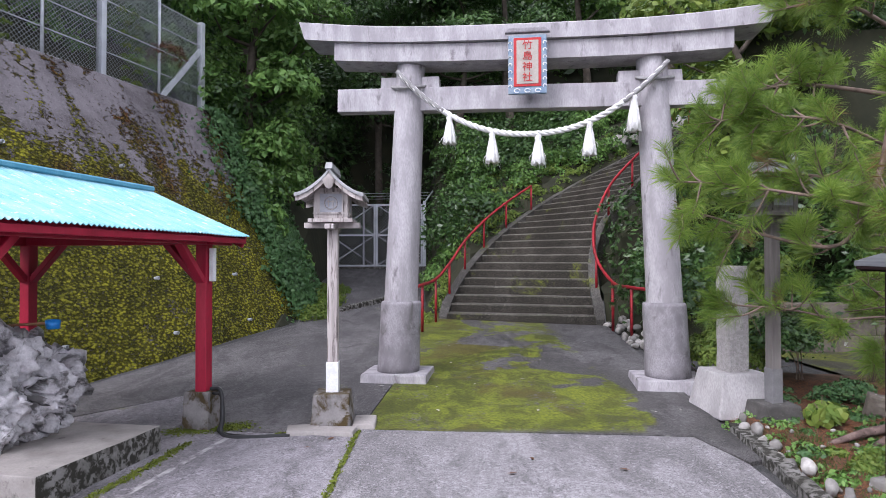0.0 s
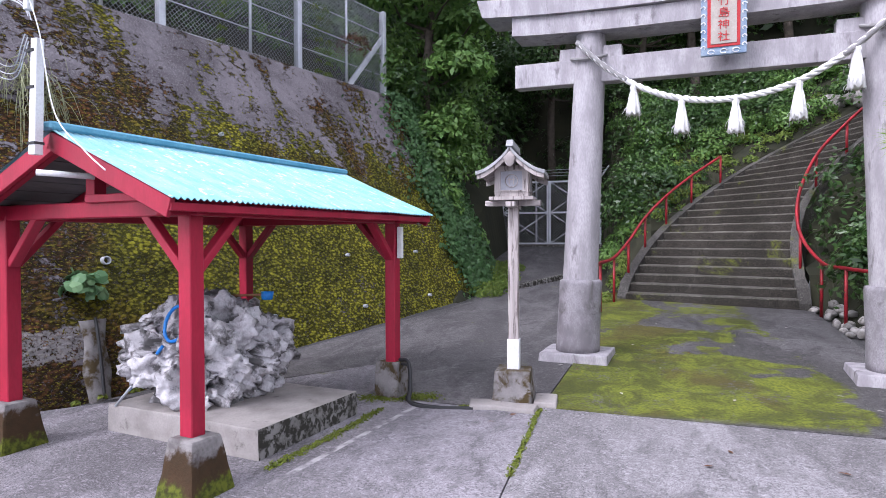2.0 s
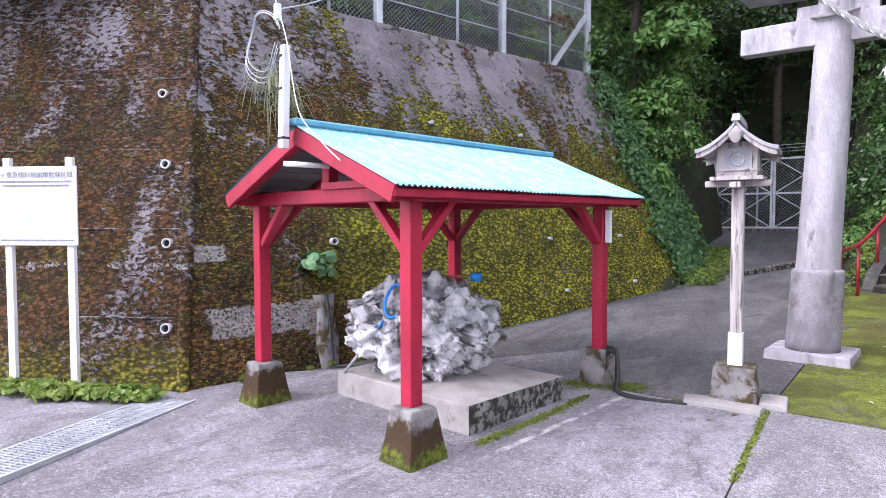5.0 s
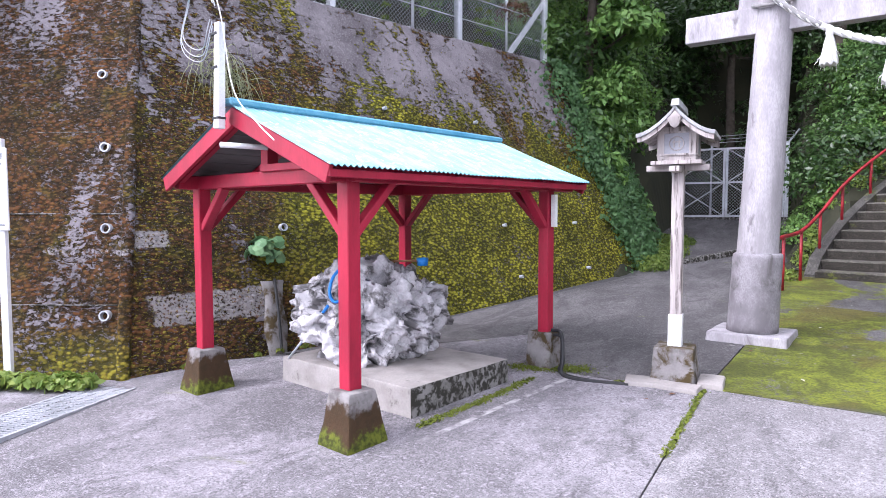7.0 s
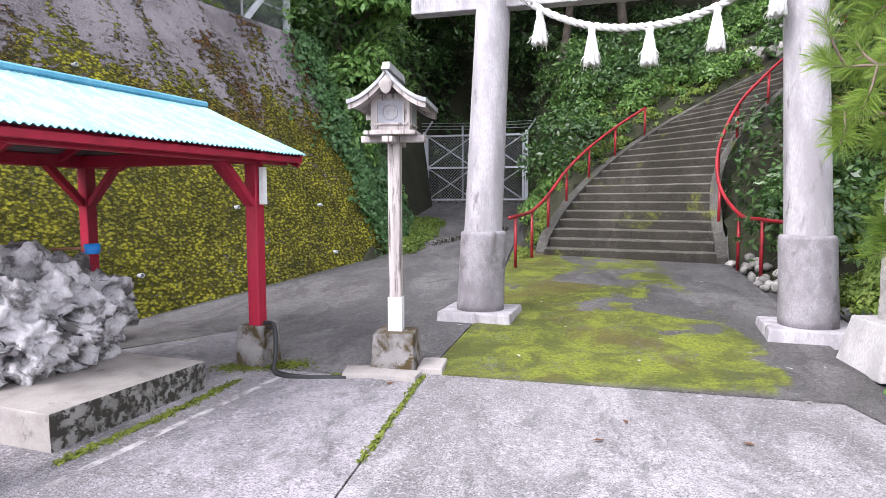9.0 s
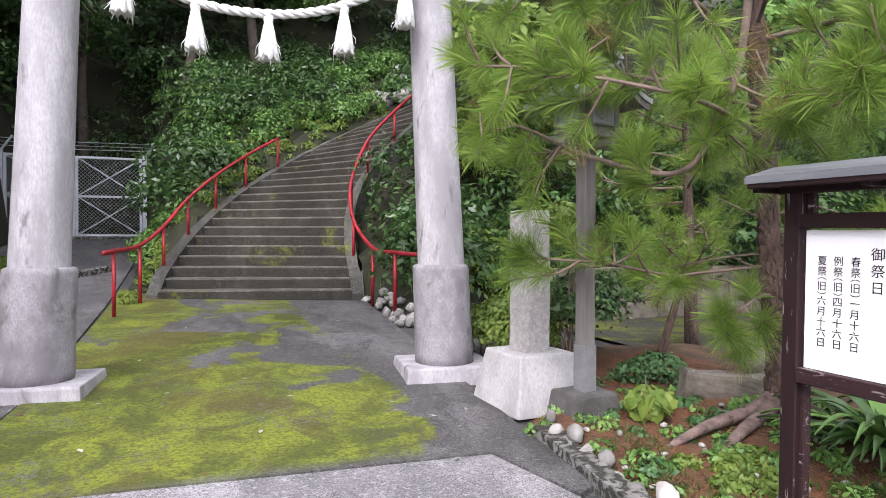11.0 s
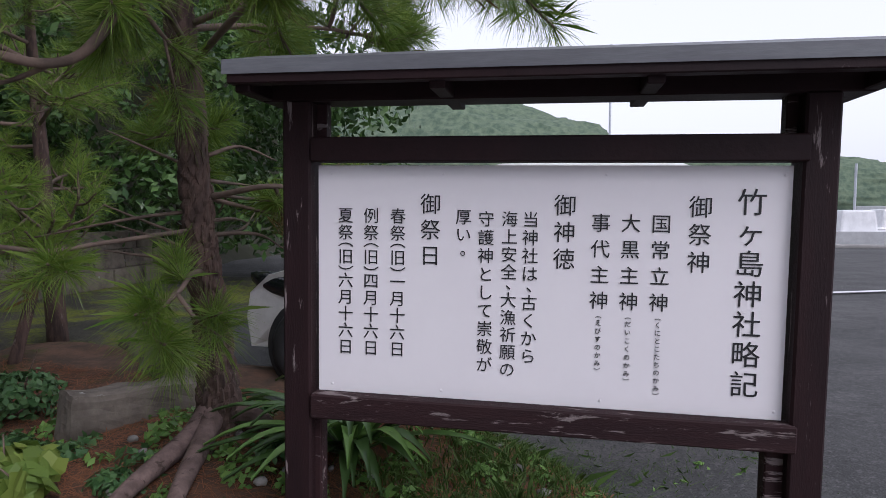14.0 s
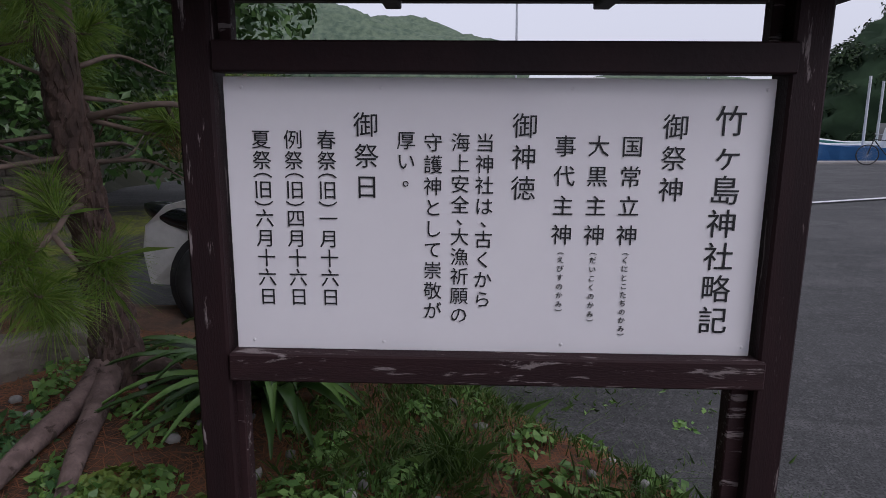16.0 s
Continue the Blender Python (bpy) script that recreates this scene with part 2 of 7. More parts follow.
M_TORII_FOOT = plain("torii_collar_stone", (0.31, 0.29, 0.31), (0.17, 0.155, 0.168), 6, 0.8, 0.5, 75, 0, (1, 1, 0.6), ((0.12, 0.11, 0.11), 4, 0.55, 0.72), mottle=0.75)
M_PLINTH = plain("plinth_concrete", (0.24, 0.225, 0.22), (0.11, 0.1, 0.097), 5, 0.85, 0.5, 60, 0, None, ((0.06, 0.042, 0.016), 5, 0.47, 0.6))


def make_mossy_foot():
    """Concrete footing overgrown with rust and moss from below."""
    s = Nodes("mossy_footing")
    z = s.xyz()[2]
    col = s.mix(s.ramp(s.noise(6, 5, 0.6), 0.35, 0.65), (0.23, 0.215, 0.21), (0.11, 0.1, 0.098))
    n = s.math("MULTIPLY", s.math("SUBTRACT", s.noise(5, 5, 0.6), 0.5), 0.5)
    rust = s.ramp(s.math("ADD", z, n), 0.2, 0.12)
    col = s.mix(rust, col, s.mix(s.noise(14), (0.065, 0.034, 0.017), (0.028, 0.022, 0.011)))
    moss = s.ramp(s.math("ADD", z, n), -0.02, -0.1)
    col = s.mix(moss, col, s.mix(s.ramp(s.noise(20, 4), 0.35, 0.65), (0.1, 0.115, 0.014), (0.035, 0.042, 0.009)))
    return s.finish(col, 0.9, [(s.noise(60, 4), 0.5, 0.008), (s.noise(14, 4), 0.4, 0.02)], spec=0.2)


M_MOSSFOOT = make_mossy_foot()
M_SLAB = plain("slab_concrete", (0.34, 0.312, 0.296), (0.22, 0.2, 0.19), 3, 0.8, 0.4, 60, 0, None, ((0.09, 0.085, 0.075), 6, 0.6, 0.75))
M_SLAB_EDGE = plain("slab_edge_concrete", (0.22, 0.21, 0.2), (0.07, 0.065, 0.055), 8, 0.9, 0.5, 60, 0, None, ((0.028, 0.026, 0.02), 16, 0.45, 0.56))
M_RED = plain("red_paint", (0.37, 0.012, 0.04), (0.26, 0.008, 0.028), 4, 0.5, 0.12, 60, 0, (1, 1, 0.3), ((0.5, 0.28, 0.26), 13, 0.73, 0.76))
M_RAIL = plain("rail_red_paint", (0.34, 0.015, 0.025), (0.19, 0.01, 0.015), 5, 0.45, 0.15, 70, 0, None, ((0.12, 0.03, 0.015), 14, 0.66, 0.72))
M_ROOF = plain("roof_blue_paint", (0.18, 0.42, 0.5), (0.3, 0.52, 0.58), 3.0, 0.6, 0.1, 40, 0, (1, 3, 1), ((0.48, 0.58, 0.6), 8, 0.56, 0.64))
M_RIDGE = plain("ridge_blue_paint", (0.08, 0.28, 0.4), (0.14, 0.36, 0.48), 4, 0.5, 0.1, 60)
M_BOARD = plain("roof_underboard", (0.14, 0.13, 0.13), (0.07, 0.065, 0.065), 4, 0.85, 0.3, 50, 0, (1, 0.2, 1))
M_ROCK = plain("pitted_limestone", (0.64, 0.62, 0.64), (0.4, 0.385, 0.4), 5, 0.92, 1.0, 45, 0, None, ((0.13, 0.123, 0.123), 5.0, 0.47, 0.6), mottle=0.6)
M_WOOD_GREY = plain("weathered_wood", (0.46, 0.415, 0.4), (0.27, 0.235, 0.225), 3, 0.85, 0.35, 50, 0, (3, 3, 0.2), ((0.12, 0.1, 0.094), 9, 0.52, 0.64))
M_WOOD_DARKGREY = plain("old_grey_post", (0.21, 0.19, 0.18), (0.12, 0.105, 0.1), 3, 0.88, 0.35, 50, 0, (3, 3, 0.2))
M_LPANEL = plain("lantern_panel_grey", (0.36, 0.36, 0.39), (0.26, 0.26, 0.29), 5, 0.7, 0.1, 60)
M_SHRINE_ROOF = plain("lantern_roof_copper", (0.36, 0.36, 0.37), (0.2, 0.2, 0.2), 4, 0.55, 0.15, 40, 0.2)
M_WHITE = plain("white_paint", (0.74, 0.74, 0.75), (0.62, 0.62, 0.63), 4, 0.5, 0.06, 60, 0, None, ((0.45, 0.44, 0.42), 9, 0.66, 0.74))
M_WHITESTONE = plain("white_stone_base", (0.48, 0.455, 0.455), (0.3, 0.283, 0.285), 3, 0.85, 0.6, 60, 0, (1, 1, 0.5), ((0.24, 0.22, 0.21), 5, 0.6, 0.74), mottle=0.6)
M_MAP = plain("faded_map_blue", (0.5, 0.66, 0.7), (0.62, 0.72, 0.74), 9, 0.6, 0.02, 60)
M_BOULDER = plain("brown_field_stone", (0.2, 0.17, 0.14), (0.09, 0.075, 0.062), 5, 0.92, 0.7, 36, 0, None, ((0.4, 0.4, 0.38), 6, 0.66, 0.7))
M_LBASE = plain("dark_base_stone", (0.11, 0.103, 0.098), (0.055, 0.051, 0.048), 5, 0.9, 0.6, 55, 0, None, ((0.2, 0.19, 0.185), 14, 0.62, 0.72), mottle=0.6)
M_LSHOE = plain("grey_shoe_paint", (0.2, 0.195, 0.2), (0.14, 0.136, 0.14), 5, 0.7, 0.2, 60)
M_STELE = plain("rough_granite", (0.46, 0.43, 0.42), (0.32, 0.3, 0.29), 24, 0.92, 1.0, 70, 0, None, ((0.2, 0.188, 0.18), 90, 0.55, 0.66), mottle=0.7)
M_STEEL = plain("galvanised_steel", (0.56, 0.58, 0.62), (0.44, 0.455, 0.49), 4, 0.5, 0.08, 60, 0.15)
M_GRATE = plain("weathered_grating", (0.4, 0.41, 0.44), (0.28, 0.29, 0.31), 4, 0.6, 0.1, 60, 0.1)
M_WIRE = plain("galvanised_wire", (0.45, 0.47, 0.5), (0.34, 0.355, 0.38), 4, 0.5, 0.05, 60, 0.1)
M_BLACK = plain("black_rubber", (0.018, 0.018, 0.02), (0.03, 0.03, 0.03), 8, 0.6, 0.1, 60)
M_BLUE = plain("blue_plastic", (0.01, 0.16, 0.55), (0.02, 0.22, 0.62), 8, 0.35, 0.03, 60)
M_BAMBOO = plain("dipper_handle_wood", (0.35, 0.18, 0.09), (0.25, 0.12, 0.06), 8, 0.6, 0.1, 60)
M_ROPE = plain("white_rope", (0.74, 0.73, 0.72), (0.58, 0.57, 0.56), 12, 0.85, 0.4, 160)
M_ROPE_OLD = plain("grey_rope", (0.3, 0.29, 0.29), (0.2, 0.19, 0.19), 12, 0.9, 0.4, 160)
M_SIGNWOOD = plain("dark_brown_stain", (0.02, 0.008, 0.009), (0.013, 0.006, 0.007), 3, 0.6, 0.25, 60, 0, None, ((0.12, 0.095, 0.09), 14, 0.72, 0.77), spec=0.2)
M_SIGNRAIL = plain("peeling_brown_rail", (0.032, 0.014, 0.015), (0.022, 0.01, 0.011), 3, 0.7, 0.4, 60, 0, (5, 0.7, 5), ((0.2, 0.165, 0.16), 9, 0.57, 0.64), spec=0.2)
M_SIGNPOST = plain("peeling_brown_post", (0.022, 0.009, 0.01), (0.015, 0.007, 0.008), 3, 0.65, 0.35, 60, 0, (5, 5, 0.7), ((0.2, 0.165, 0.16), 8, 0.62, 0.68), spec=0.2)
M_SIGNROOF = plain("sign_roof_edge", (0.16, 0.165, 0.175), (0.1, 0.1, 0.11), 3, 0.5, 0.2, 60, 0, (3, 0.4, 3))
M_PANEL = plain("sign_panel_white", (0.78, 0.75, 0.758), (0.75, 0.718, 0.73), 1.5, 0.4, 0.02, 30, mottle=0.02)
M_INK = plain("black_ink", (0.012, 0.012, 0.014), (0.02, 0.02, 0.022), 20, 0.5, 0.02, 60)
M_INK_GREY = plain("faded_ink", (0.2, 0.2, 0.21), (0.3, 0.3, 0.31), 20, 0.6, 0.02, 60)
M_REDINK = plain("red_lettering", (0.5, 0.03, 0.03), (0.4, 0.02, 0.025), 20, 0.5, 0.02, 60)
M_PLAQUE = plain("plaque_face", (0.46, 0.41, 0.37), (0.36, 0.32, 0.28), 5, 0.7, 0.1, 60)
M_PLAQUE_EDGE = plain("plaque_blue_frame", (0.16, 0.24, 0.36), (0.3, 0.36, 0.42), 6, 0.6, 0.2, 60)
M_SOIL = plain("needle_litter_soil", (0.13, 0.072, 0.046), (0.05, 0.034, 0.024), 5.5, 0.95, 0.9, 55, 0, None, ((0.05, 0.055, 0.012), 2.2, 0.56, 0.68))
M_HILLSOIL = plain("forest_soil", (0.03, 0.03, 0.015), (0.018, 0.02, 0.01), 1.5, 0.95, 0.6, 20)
M_BARK = plain("pine_bark", (0.115, 0.072, 0.058), (0.034, 0.023, 0.02), 9, 0.95, 1.0, 26, 0, (2, 2, 0.5), ((0.2, 0.16, 0.135), 12, 0.6, 0.7))
M_ROOT = plain("pine_root_bark", (0.19, 0.13, 0.115), (0.085, 0.057, 0.05), 12, 0.95, 0.8, 45, 0, None, ((0.06, 0.04, 0.032), 16, 0.56, 0.66))
M_TRUNK = plain("forest_trunk", (0.1, 0.08, 0.065), (0.05, 0.04, 0.032), 6, 0.95, 0.6, 30)
M_TWIG = plain("pine_twig", (0.2, 0.14, 0.112), (0.1, 0.073, 0.06), 8, 0.9, 0.5, 50)
M_NEEDLE = make_leaf("pine_needle", (0.11, 0.22, 0.026), (0.35, 0.46, 0.09), 0.4, 0.4)
M_NEEDLE_DRY = make_leaf("dry_needle", (0.2, 0.12, 0.04), (0.14, 0.12, 0.04), 0.6, 0.2)
M_LEAF_DARK = make_leaf("dark_leaf", (0.026, 0.068, 0.018), (0.1, 0.18, 0.05), 0.3, 0.25)
M_LEAF_FAR = make_leaf("headland_leaf", (0.012, 0.03, 0.01), (0.045, 0.08, 0.024), 0.6, 0.1)
M_LEAF_MID = make_leaf("mid_leaf", (0.1, 0.21, 0.05), (0.22, 0.37, 0.09), 0.42, 0.3)
M_LEAF_LIGHT = make_leaf("light_leaf", (0.12, 0.2, 0.035), (0.24, 0.3, 0.06), 0.5, 0.35)
M_IVY = make_leaf("ivy_leaf", (0.055, 0.13, 0.045), (0.1, 0.19, 0.065), 0.4, 0.2)
M_ROUNDLEAF = make_leaf("round_leaf", (0.12, 0.24, 0.11), (0.22, 0.36, 0.17), 0.45, 0.2)
M_LEAF_RED = make_leaf("rusty_leaf", (0.16, 0.06, 0.03), (0.1, 0.07, 0.03), 0.6, 0.2)
M_GRASS = make_leaf("grass_blade", (0.05, 0.1, 0.02), (0.1, 0.16, 0.035), 0.5, 0.3)
M_PALEGRASS = make_leaf("pale_grass", (0.3, 0.33, 0.17), (0.5, 0.5, 0.32), 0.6, 0.3)
M_STONE = plain("border_stone", (0.4, 0.38, 0.36), (0.22, 0.205, 0.19), 9, 0.9, 0.5, 40, 0, None, ((0.13, 0.12, 0.1), 8, 0.55, 0.68), 0.25)
M_GREYSTONE = plain("grey_field_stone", (0.22, 0.21, 0.2), (0.12, 0.11, 0.1), 6, 0.92, 0.6, 40, 0, None, ((0.42, 0.42, 0.4), 8, 0.66, 0.7), 0.25)
M_CARWHITE = plain("car_white_paint", (0.72, 0.71, 0.69), (0.7, 0.69, 0.67), 2, 0.18, 0.0, 10, 0, None, None, 0, 0.6)
M_CARGLASS = plain("car_dark_glass", (0.012, 0.014, 0.016), (0.016, 0.018, 0.02), 2, 0.05, 0.0, 10, 0, None, None, 0, 0.7)
M_ALLOY = plain("alloy_rim", (0.5, 0.5, 0.52), (0.4, 0.4, 0.42), 3, 0.3, 0.02, 40, 0.8)
# distance haze is painted in: paler green than the near headland
M_FARHILL = plain("hazed_wooded_hill", (0.13, 0.17, 0.11), (0.06, 0.095, 0.065), 0.3, 0.95, 1.0, 0.9)
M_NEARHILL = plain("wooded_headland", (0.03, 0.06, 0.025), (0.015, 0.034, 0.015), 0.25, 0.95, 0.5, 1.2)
M_WATER = plain("harbour_water", (0.03, 0.05, 0.055), (0.02, 0.035, 0.04), 0.3, 0.12, 0.3, 3)
M_QUAY = plain("quay_concrete", (0.3, 0.29, 0.28), (0.2, 0.19, 0.18), 0.8, 0.9, 0.3, 20)
M_BOATBLUE = plain("boat_blue_paint", (0.04, 0.14, 0.35), (0.06, 0.18, 0.4), 2, 0.4, 0.05, 20)
M_BOATTEAL = plain("boat_teal_paint", (0.12, 0.36, 0.33), (0.1, 0.3, 0.28), 2, 0.4, 0.05, 20)


# ---- mesh helpers ----
def mesh_np(name, V, F, material):
    me = bpy.data.meshes.new(name)
    me.from_pydata(V, [], F)
    me.materials.append(material)
    return me


def mesh_bm(name, bm, material, smooth=False):
    me = bpy.data.meshes.new(name)
    bmesh.ops.recalc_face_normals(bm, faces=bm.faces[:])
    bm.to_mesh(me)
    bm.free()
    me.materials.append(material)
    if smooth:
        me.shade_smooth()
    return me


def part(name, bm, material, parent, label="", at=None, smooth=False):
    """One mesh object under a thing or a part."""
    ob = new(name, bm if isinstance(bm, bpy.types.Mesh) else mesh_bm(name, bm, material, smooth))
    ob.parent = parent
    if at is not None:
        ob.matrix_basis = at
    return tagged(ob, label)


def thing(name, at, label, category, group="", kind=""):
    ob = new(name)
    ob.empty_display_size = 0.1
    ob.matrix_basis = at
    return tagged(ob, label, category, group, kind)


def solo(name, data, material, label, category, group="", kind="", at=None, smooth=False):
    ob = new(name, data if isinstance(data, bpy.types.Mesh) else mesh_bm(name, data, material, smooth))
    if at is not None:
        ob.matrix_basis = at
    return tagged(ob, label, category, group, kind)


def box(sx, sy, sz, taper=1.0, bev=0.0, rough=0.0, cuts=0):
    """A block on its base, its top scaled by taper, edges bevelled, faces slightly uneven."""
    bm = bmesh.new()
    bmesh.ops.create_cube(bm, size=1)
    for v in bm.verts:
        k = taper if v.co.z > 0 else 1.0
        v.co = Vector((v.co.x * sx * k, v.co.y * sy * k, (v.co.z + 0.5) * sz))
    if bev:
        bmesh.ops.bevel(bm, geom=bm.edges[:], offset=bev, segments=2, affect="EDGES", profile=0.6)
    if cuts:
        bmesh.ops.subdivide_edges(bm, edges=bm.edges[:], cuts=cuts, use_grid_fill=True)
    if rough:
        for v in bm.verts:
            v.co += noise.noise_vector(v.co * 5.0 + Vector((sx, sy, sz)) * 9) * rough + noise.noise_vector(v.co * 19.0) * rough * 0.4
    return bm


def beam(a, b, w, h, bev=0.006, up=(0, 0, 1)):
    """A squared timber from a to b."""
    a, b = Vector(a), Vector(b)
    d = b - a
    bm = bmesh.new()
    bmesh.ops.create_cube(bm, size=1)
    for v in bm.verts:
        v.co = Vector((v.co.x * w, v.co.y * h, (v.co.z + 0.5) * d.length))
    if bev:
        bmesh.ops.bevel(bm, geom=bm.edges[:], offset=bev, segments=1, affect="EDGES")
    z = d.normalized()
    y = (Vector(up) - z * z.dot(Vector(up))).normalized()
    x = y.cross(z)
    m = Matrix((x, y, z)).transposed().to_4x4()
    m.translation = a
    bm.transform(m)
    return bm


def lathe(profile, seg=24):
    """A turned shape from (radius, height) pairs."""
    V, F = [], []
    for r, z in profile:
        for i in range(seg):
            a = 2 * math.pi * i / seg
            V.append((r * math.cos(a), r * math.sin(a), z))
    n = len(profile)
    for j in range(n - 1):
        for i in range(seg):
            k = (i + 1) % seg
            F.append((j * seg + i, j * seg + k, (j + 1) * seg + k, (j + 1) * seg + i))
    bm = bmesh.new()
    vs = [bm.verts.new(v) for v in V]
    for f in F:
        bm.faces.new([vs[i] for i in f])
    bm.faces.new([vs[i] for i in range(seg)][::-1])
    bm.faces.new([vs[(n - 1) * seg + i] for i in range(seg)])
    return bm


def tube_np(points, radii, seg=8):
    """Vertices and faces of a tube along points."""
    P = np.array(points, float)
    n = len(P)
    R = np.full(n, radii) if np.isscalar(radii) else np.array(radii, float)
    T = np.gradient(P, axis=0)
    T /= np.linalg.norm(T, axis=1)[:, None] + 1e-9
    up = np.array((0, 0, 1.0)) if abs(T[0][2]) < 0.9 else np.array((1.0, 0, 0))
    V = []
    u = np.cross(T[0], up)
    u /= np.linalg.norm(u)
    for i in range(n):
        u = u - T[i] * (u @ T[i])
        u /= np.linalg.norm(u) + 1e-9
        w = np.cross(T[i], u)
        a = np.arange(seg) * 2 * math.pi / seg
        V.append(P[i] + R[i] * (np.cos(a)[:, None] * u + np.sin(a)[:, None] * w))
    V = np.concatenate(V)
    F = []
    for j in range(n - 1):
        for i in range(seg):
            k = (i + 1) % seg
            F.append((j * seg + i, j * seg + k, (j + 1) * seg + k, (j + 1) * seg + i))
    F.append(tuple(range(seg))[::-1])
    F.append(tuple((n - 1) * seg + i for i in range(seg)))
    return V, F


def tube(points, radii, seg=8):
    V, F = tube_np(points, radii, seg)
    bm = bmesh.new()
    vs = [bm.verts.new(v) for v in V]
    for f in F:
        bm.faces.new([vs[i] for i in f])
    return bm


def tubes_mesh(name, lines, material):
    """Many tubes (points, radius, sides) joined in one mesh."""
    VV, FF, o = [], [], 0
    for pts, r, seg in lines:
        V, F = tube_np(pts, r, seg)
        VV.append(V)
        FF += [tuple(i + o for i in f) for f in F]
        o += len(V)
    me = mesh_np(name, np.concatenate(VV), FF, material)
    me.shade_smooth()
    return me


def smooth_line(pts, n):
    """Catmull-Rom through pts."""
    P = np.array(pts, float)
    P = np.vstack((2 * P[0] - P[1], P, 2 * P[-1] - P[-2]))
    out = []
    for i in range(1, len(P) - 2):
        for t in np.linspace(0, 1, n, endpoint=False):
            a, b, c, d = P[i - 1], P[i], P[i + 1], P[i + 2]
            out.append(0.5 * (2 * b + (c - a) * t + (2 * a - 5 * b + 4 * c - d) * t * t + (3 * b - a - 3 * c + d) * t ** 3))
    out.append(P[-2])
    return np.array(out)


def leaf_arrays(C, N, size, rng, aspect=0.45, droop=0.3):
    """Pointed folded leaves at C facing about N: two quads each."""
    n = len(C)
    N = N + rng.normal(0, 0.55, (n, 3))
    N /= np.linalg.norm(N, axis=1)[:, None] + 1e-9
    A = rng.normal(0, 1, (n, 3))
    A[:, 2] -= droop
    A -= N * (A * N).sum(1)[:, None]
    A /= np.linalg.norm(A, axis=1)[:, None] + 1e-9
    B = np.cross(N, A)
    s = (size * rng.uniform(0.6, 1.35, n))[:, None]
    if aspect >= 0.7:
        # round cupped leaves with a notch at the stalk
        ring = [C - A * s * 0.28]
        for q in range(1, 8):
            g = math.pi + q * math.pi / 4
            ring.append(C + A * s * 0.5 * math.cos(g) + B * s * 0.5 * aspect * 1.05 * math.sin(g) - N * s * (0.05 + 0.04 * (q % 2)))
        V = np.stack([C + N * s * 0.04] + ring, 1).reshape(-1, 3)
        i = np.arange(n)[:, None] * 9
        return V, np.concatenate([i + np.array((0, 1 + q, 1 + (q + 1) % 8)) for q in range(8)], 0)
    base, tip = C - A * s * 0.5, C + A * s * 0.5 - N * s * 0.12
    mid = C + N * s * 0.05
    l, r = mid + B * s * aspect * 0.5 - N * s * 0.1, mid - B * s * aspect * 0.5 - N * s * 0.1
    V = np.stack((base, l, tip, r), 1).reshape(-1, 3)
    i = np.arange(n)[:, None] * 4
    F = np.concatenate((i + np.array((0, 1, 2)), i + np.array((0, 2, 3))), 0)
    return V, F


def leaves_mesh(name, C, N, size, material, rng, aspect=0.45, droop=0.3):
    V, F = leaf_arrays(C, N, size, rng, aspect, droop)
    return mesh_np(name, V, F.tolist(), material)


def clumps(centres, radii, count, rng, squash=0.8):
    """Points on the shells of leafy clumps, with outward directions."""
    k = rng.choice(len(centres), count, p=radii ** 2 / (radii ** 2).sum())
    d = rng.normal(0, 1, (count, 3))
    d[:, 2] = np.where(d[:, 2] < -0.3, -d[:, 2], d[:, 2])
    d /= np.linalg.norm(d, axis=1)[:, None]
    lump = 1 + 0.25 * np.sin(d[:, 0] * 7 + k) * np.sin(d[:, 1] * 6 + 2 * k) * np.sin(d[:, 2] * 5)
    r = radii[k] * lump * rng.uniform(0.55, 1.05, count) ** 0.5
    return centres[k] + d * r[:, None] * np.array((1, 1, squash)), d + np.array((0, 0, 0.35))


def blob(rx, ry, rz, sub=3, amp=0.25, freq=1.6, seed=0.0, fine=0.08):
    """An uneven boulder on its base."""
    bm = bmesh.new()
    bmesh.ops.create_icosphere(bm, subdivisions=sub, radius=1)
    off = Vector((seed * 7.3, seed * 3.1, seed * 5.7))
    for v in bm.verts:
        c = v.co.copy()
        k = 1 + amp * noise.noise(c * freq + off) + fine * noise.noise(c * freq * 4 + off)
        v.co = Vector((c.x * rx * k, c.y * ry * k, (c.z * k + 0.8) * rz))
        v.co.z = max(v.co.z, 0)
    return bm


def letters(text, size, at, material, parent, label="", depth=0.0015, bold=0.0):
    """One character or word in the built-in font, as a thin mesh."""
    cu = bpy.data.curves.new("lettering", "FONT")
    cu.body, cu.size, cu.extrude, cu.offset = text, size, depth, 0.0
    cu.align_x, cu.align_y = "CENTER", "CENTER"
    cu.resolution_u = 2
    tmp = bpy.data.objects.new("lettering_curve", cu)
    scene.collection.objects.link(tmp)
    bpy.context.view_layer.update()
    me = bpy.data.meshes.new_from_object(tmp)
    bpy.data.objects.remove(tmp)
    me.materials.clear()
    me.materials.append(material)
    return part("lettering", me, material, parent, label, at)


def column(text, size, step, x, z, material, parent, y=-0.004, bold=0.0):
    """A vertical line of characters, from the top at z; brackets stand close to what they hold."""
    for ch in text:
        adv = step * (0.42 if ch in "︵︶" else 0.6 if ch == "、" else 1.0)
        dx, dz = (0.28, 0.2) if ch in "、。" else (0, 0.3 if ch == "︵" else -0.3 if ch == "︶" else 0)
        letters(ch, size, pose(x + dx * size, y, z - adv / 2 + dz * size, 90, 0, 0), material, parent, "", 0.0006)
        z -= adv



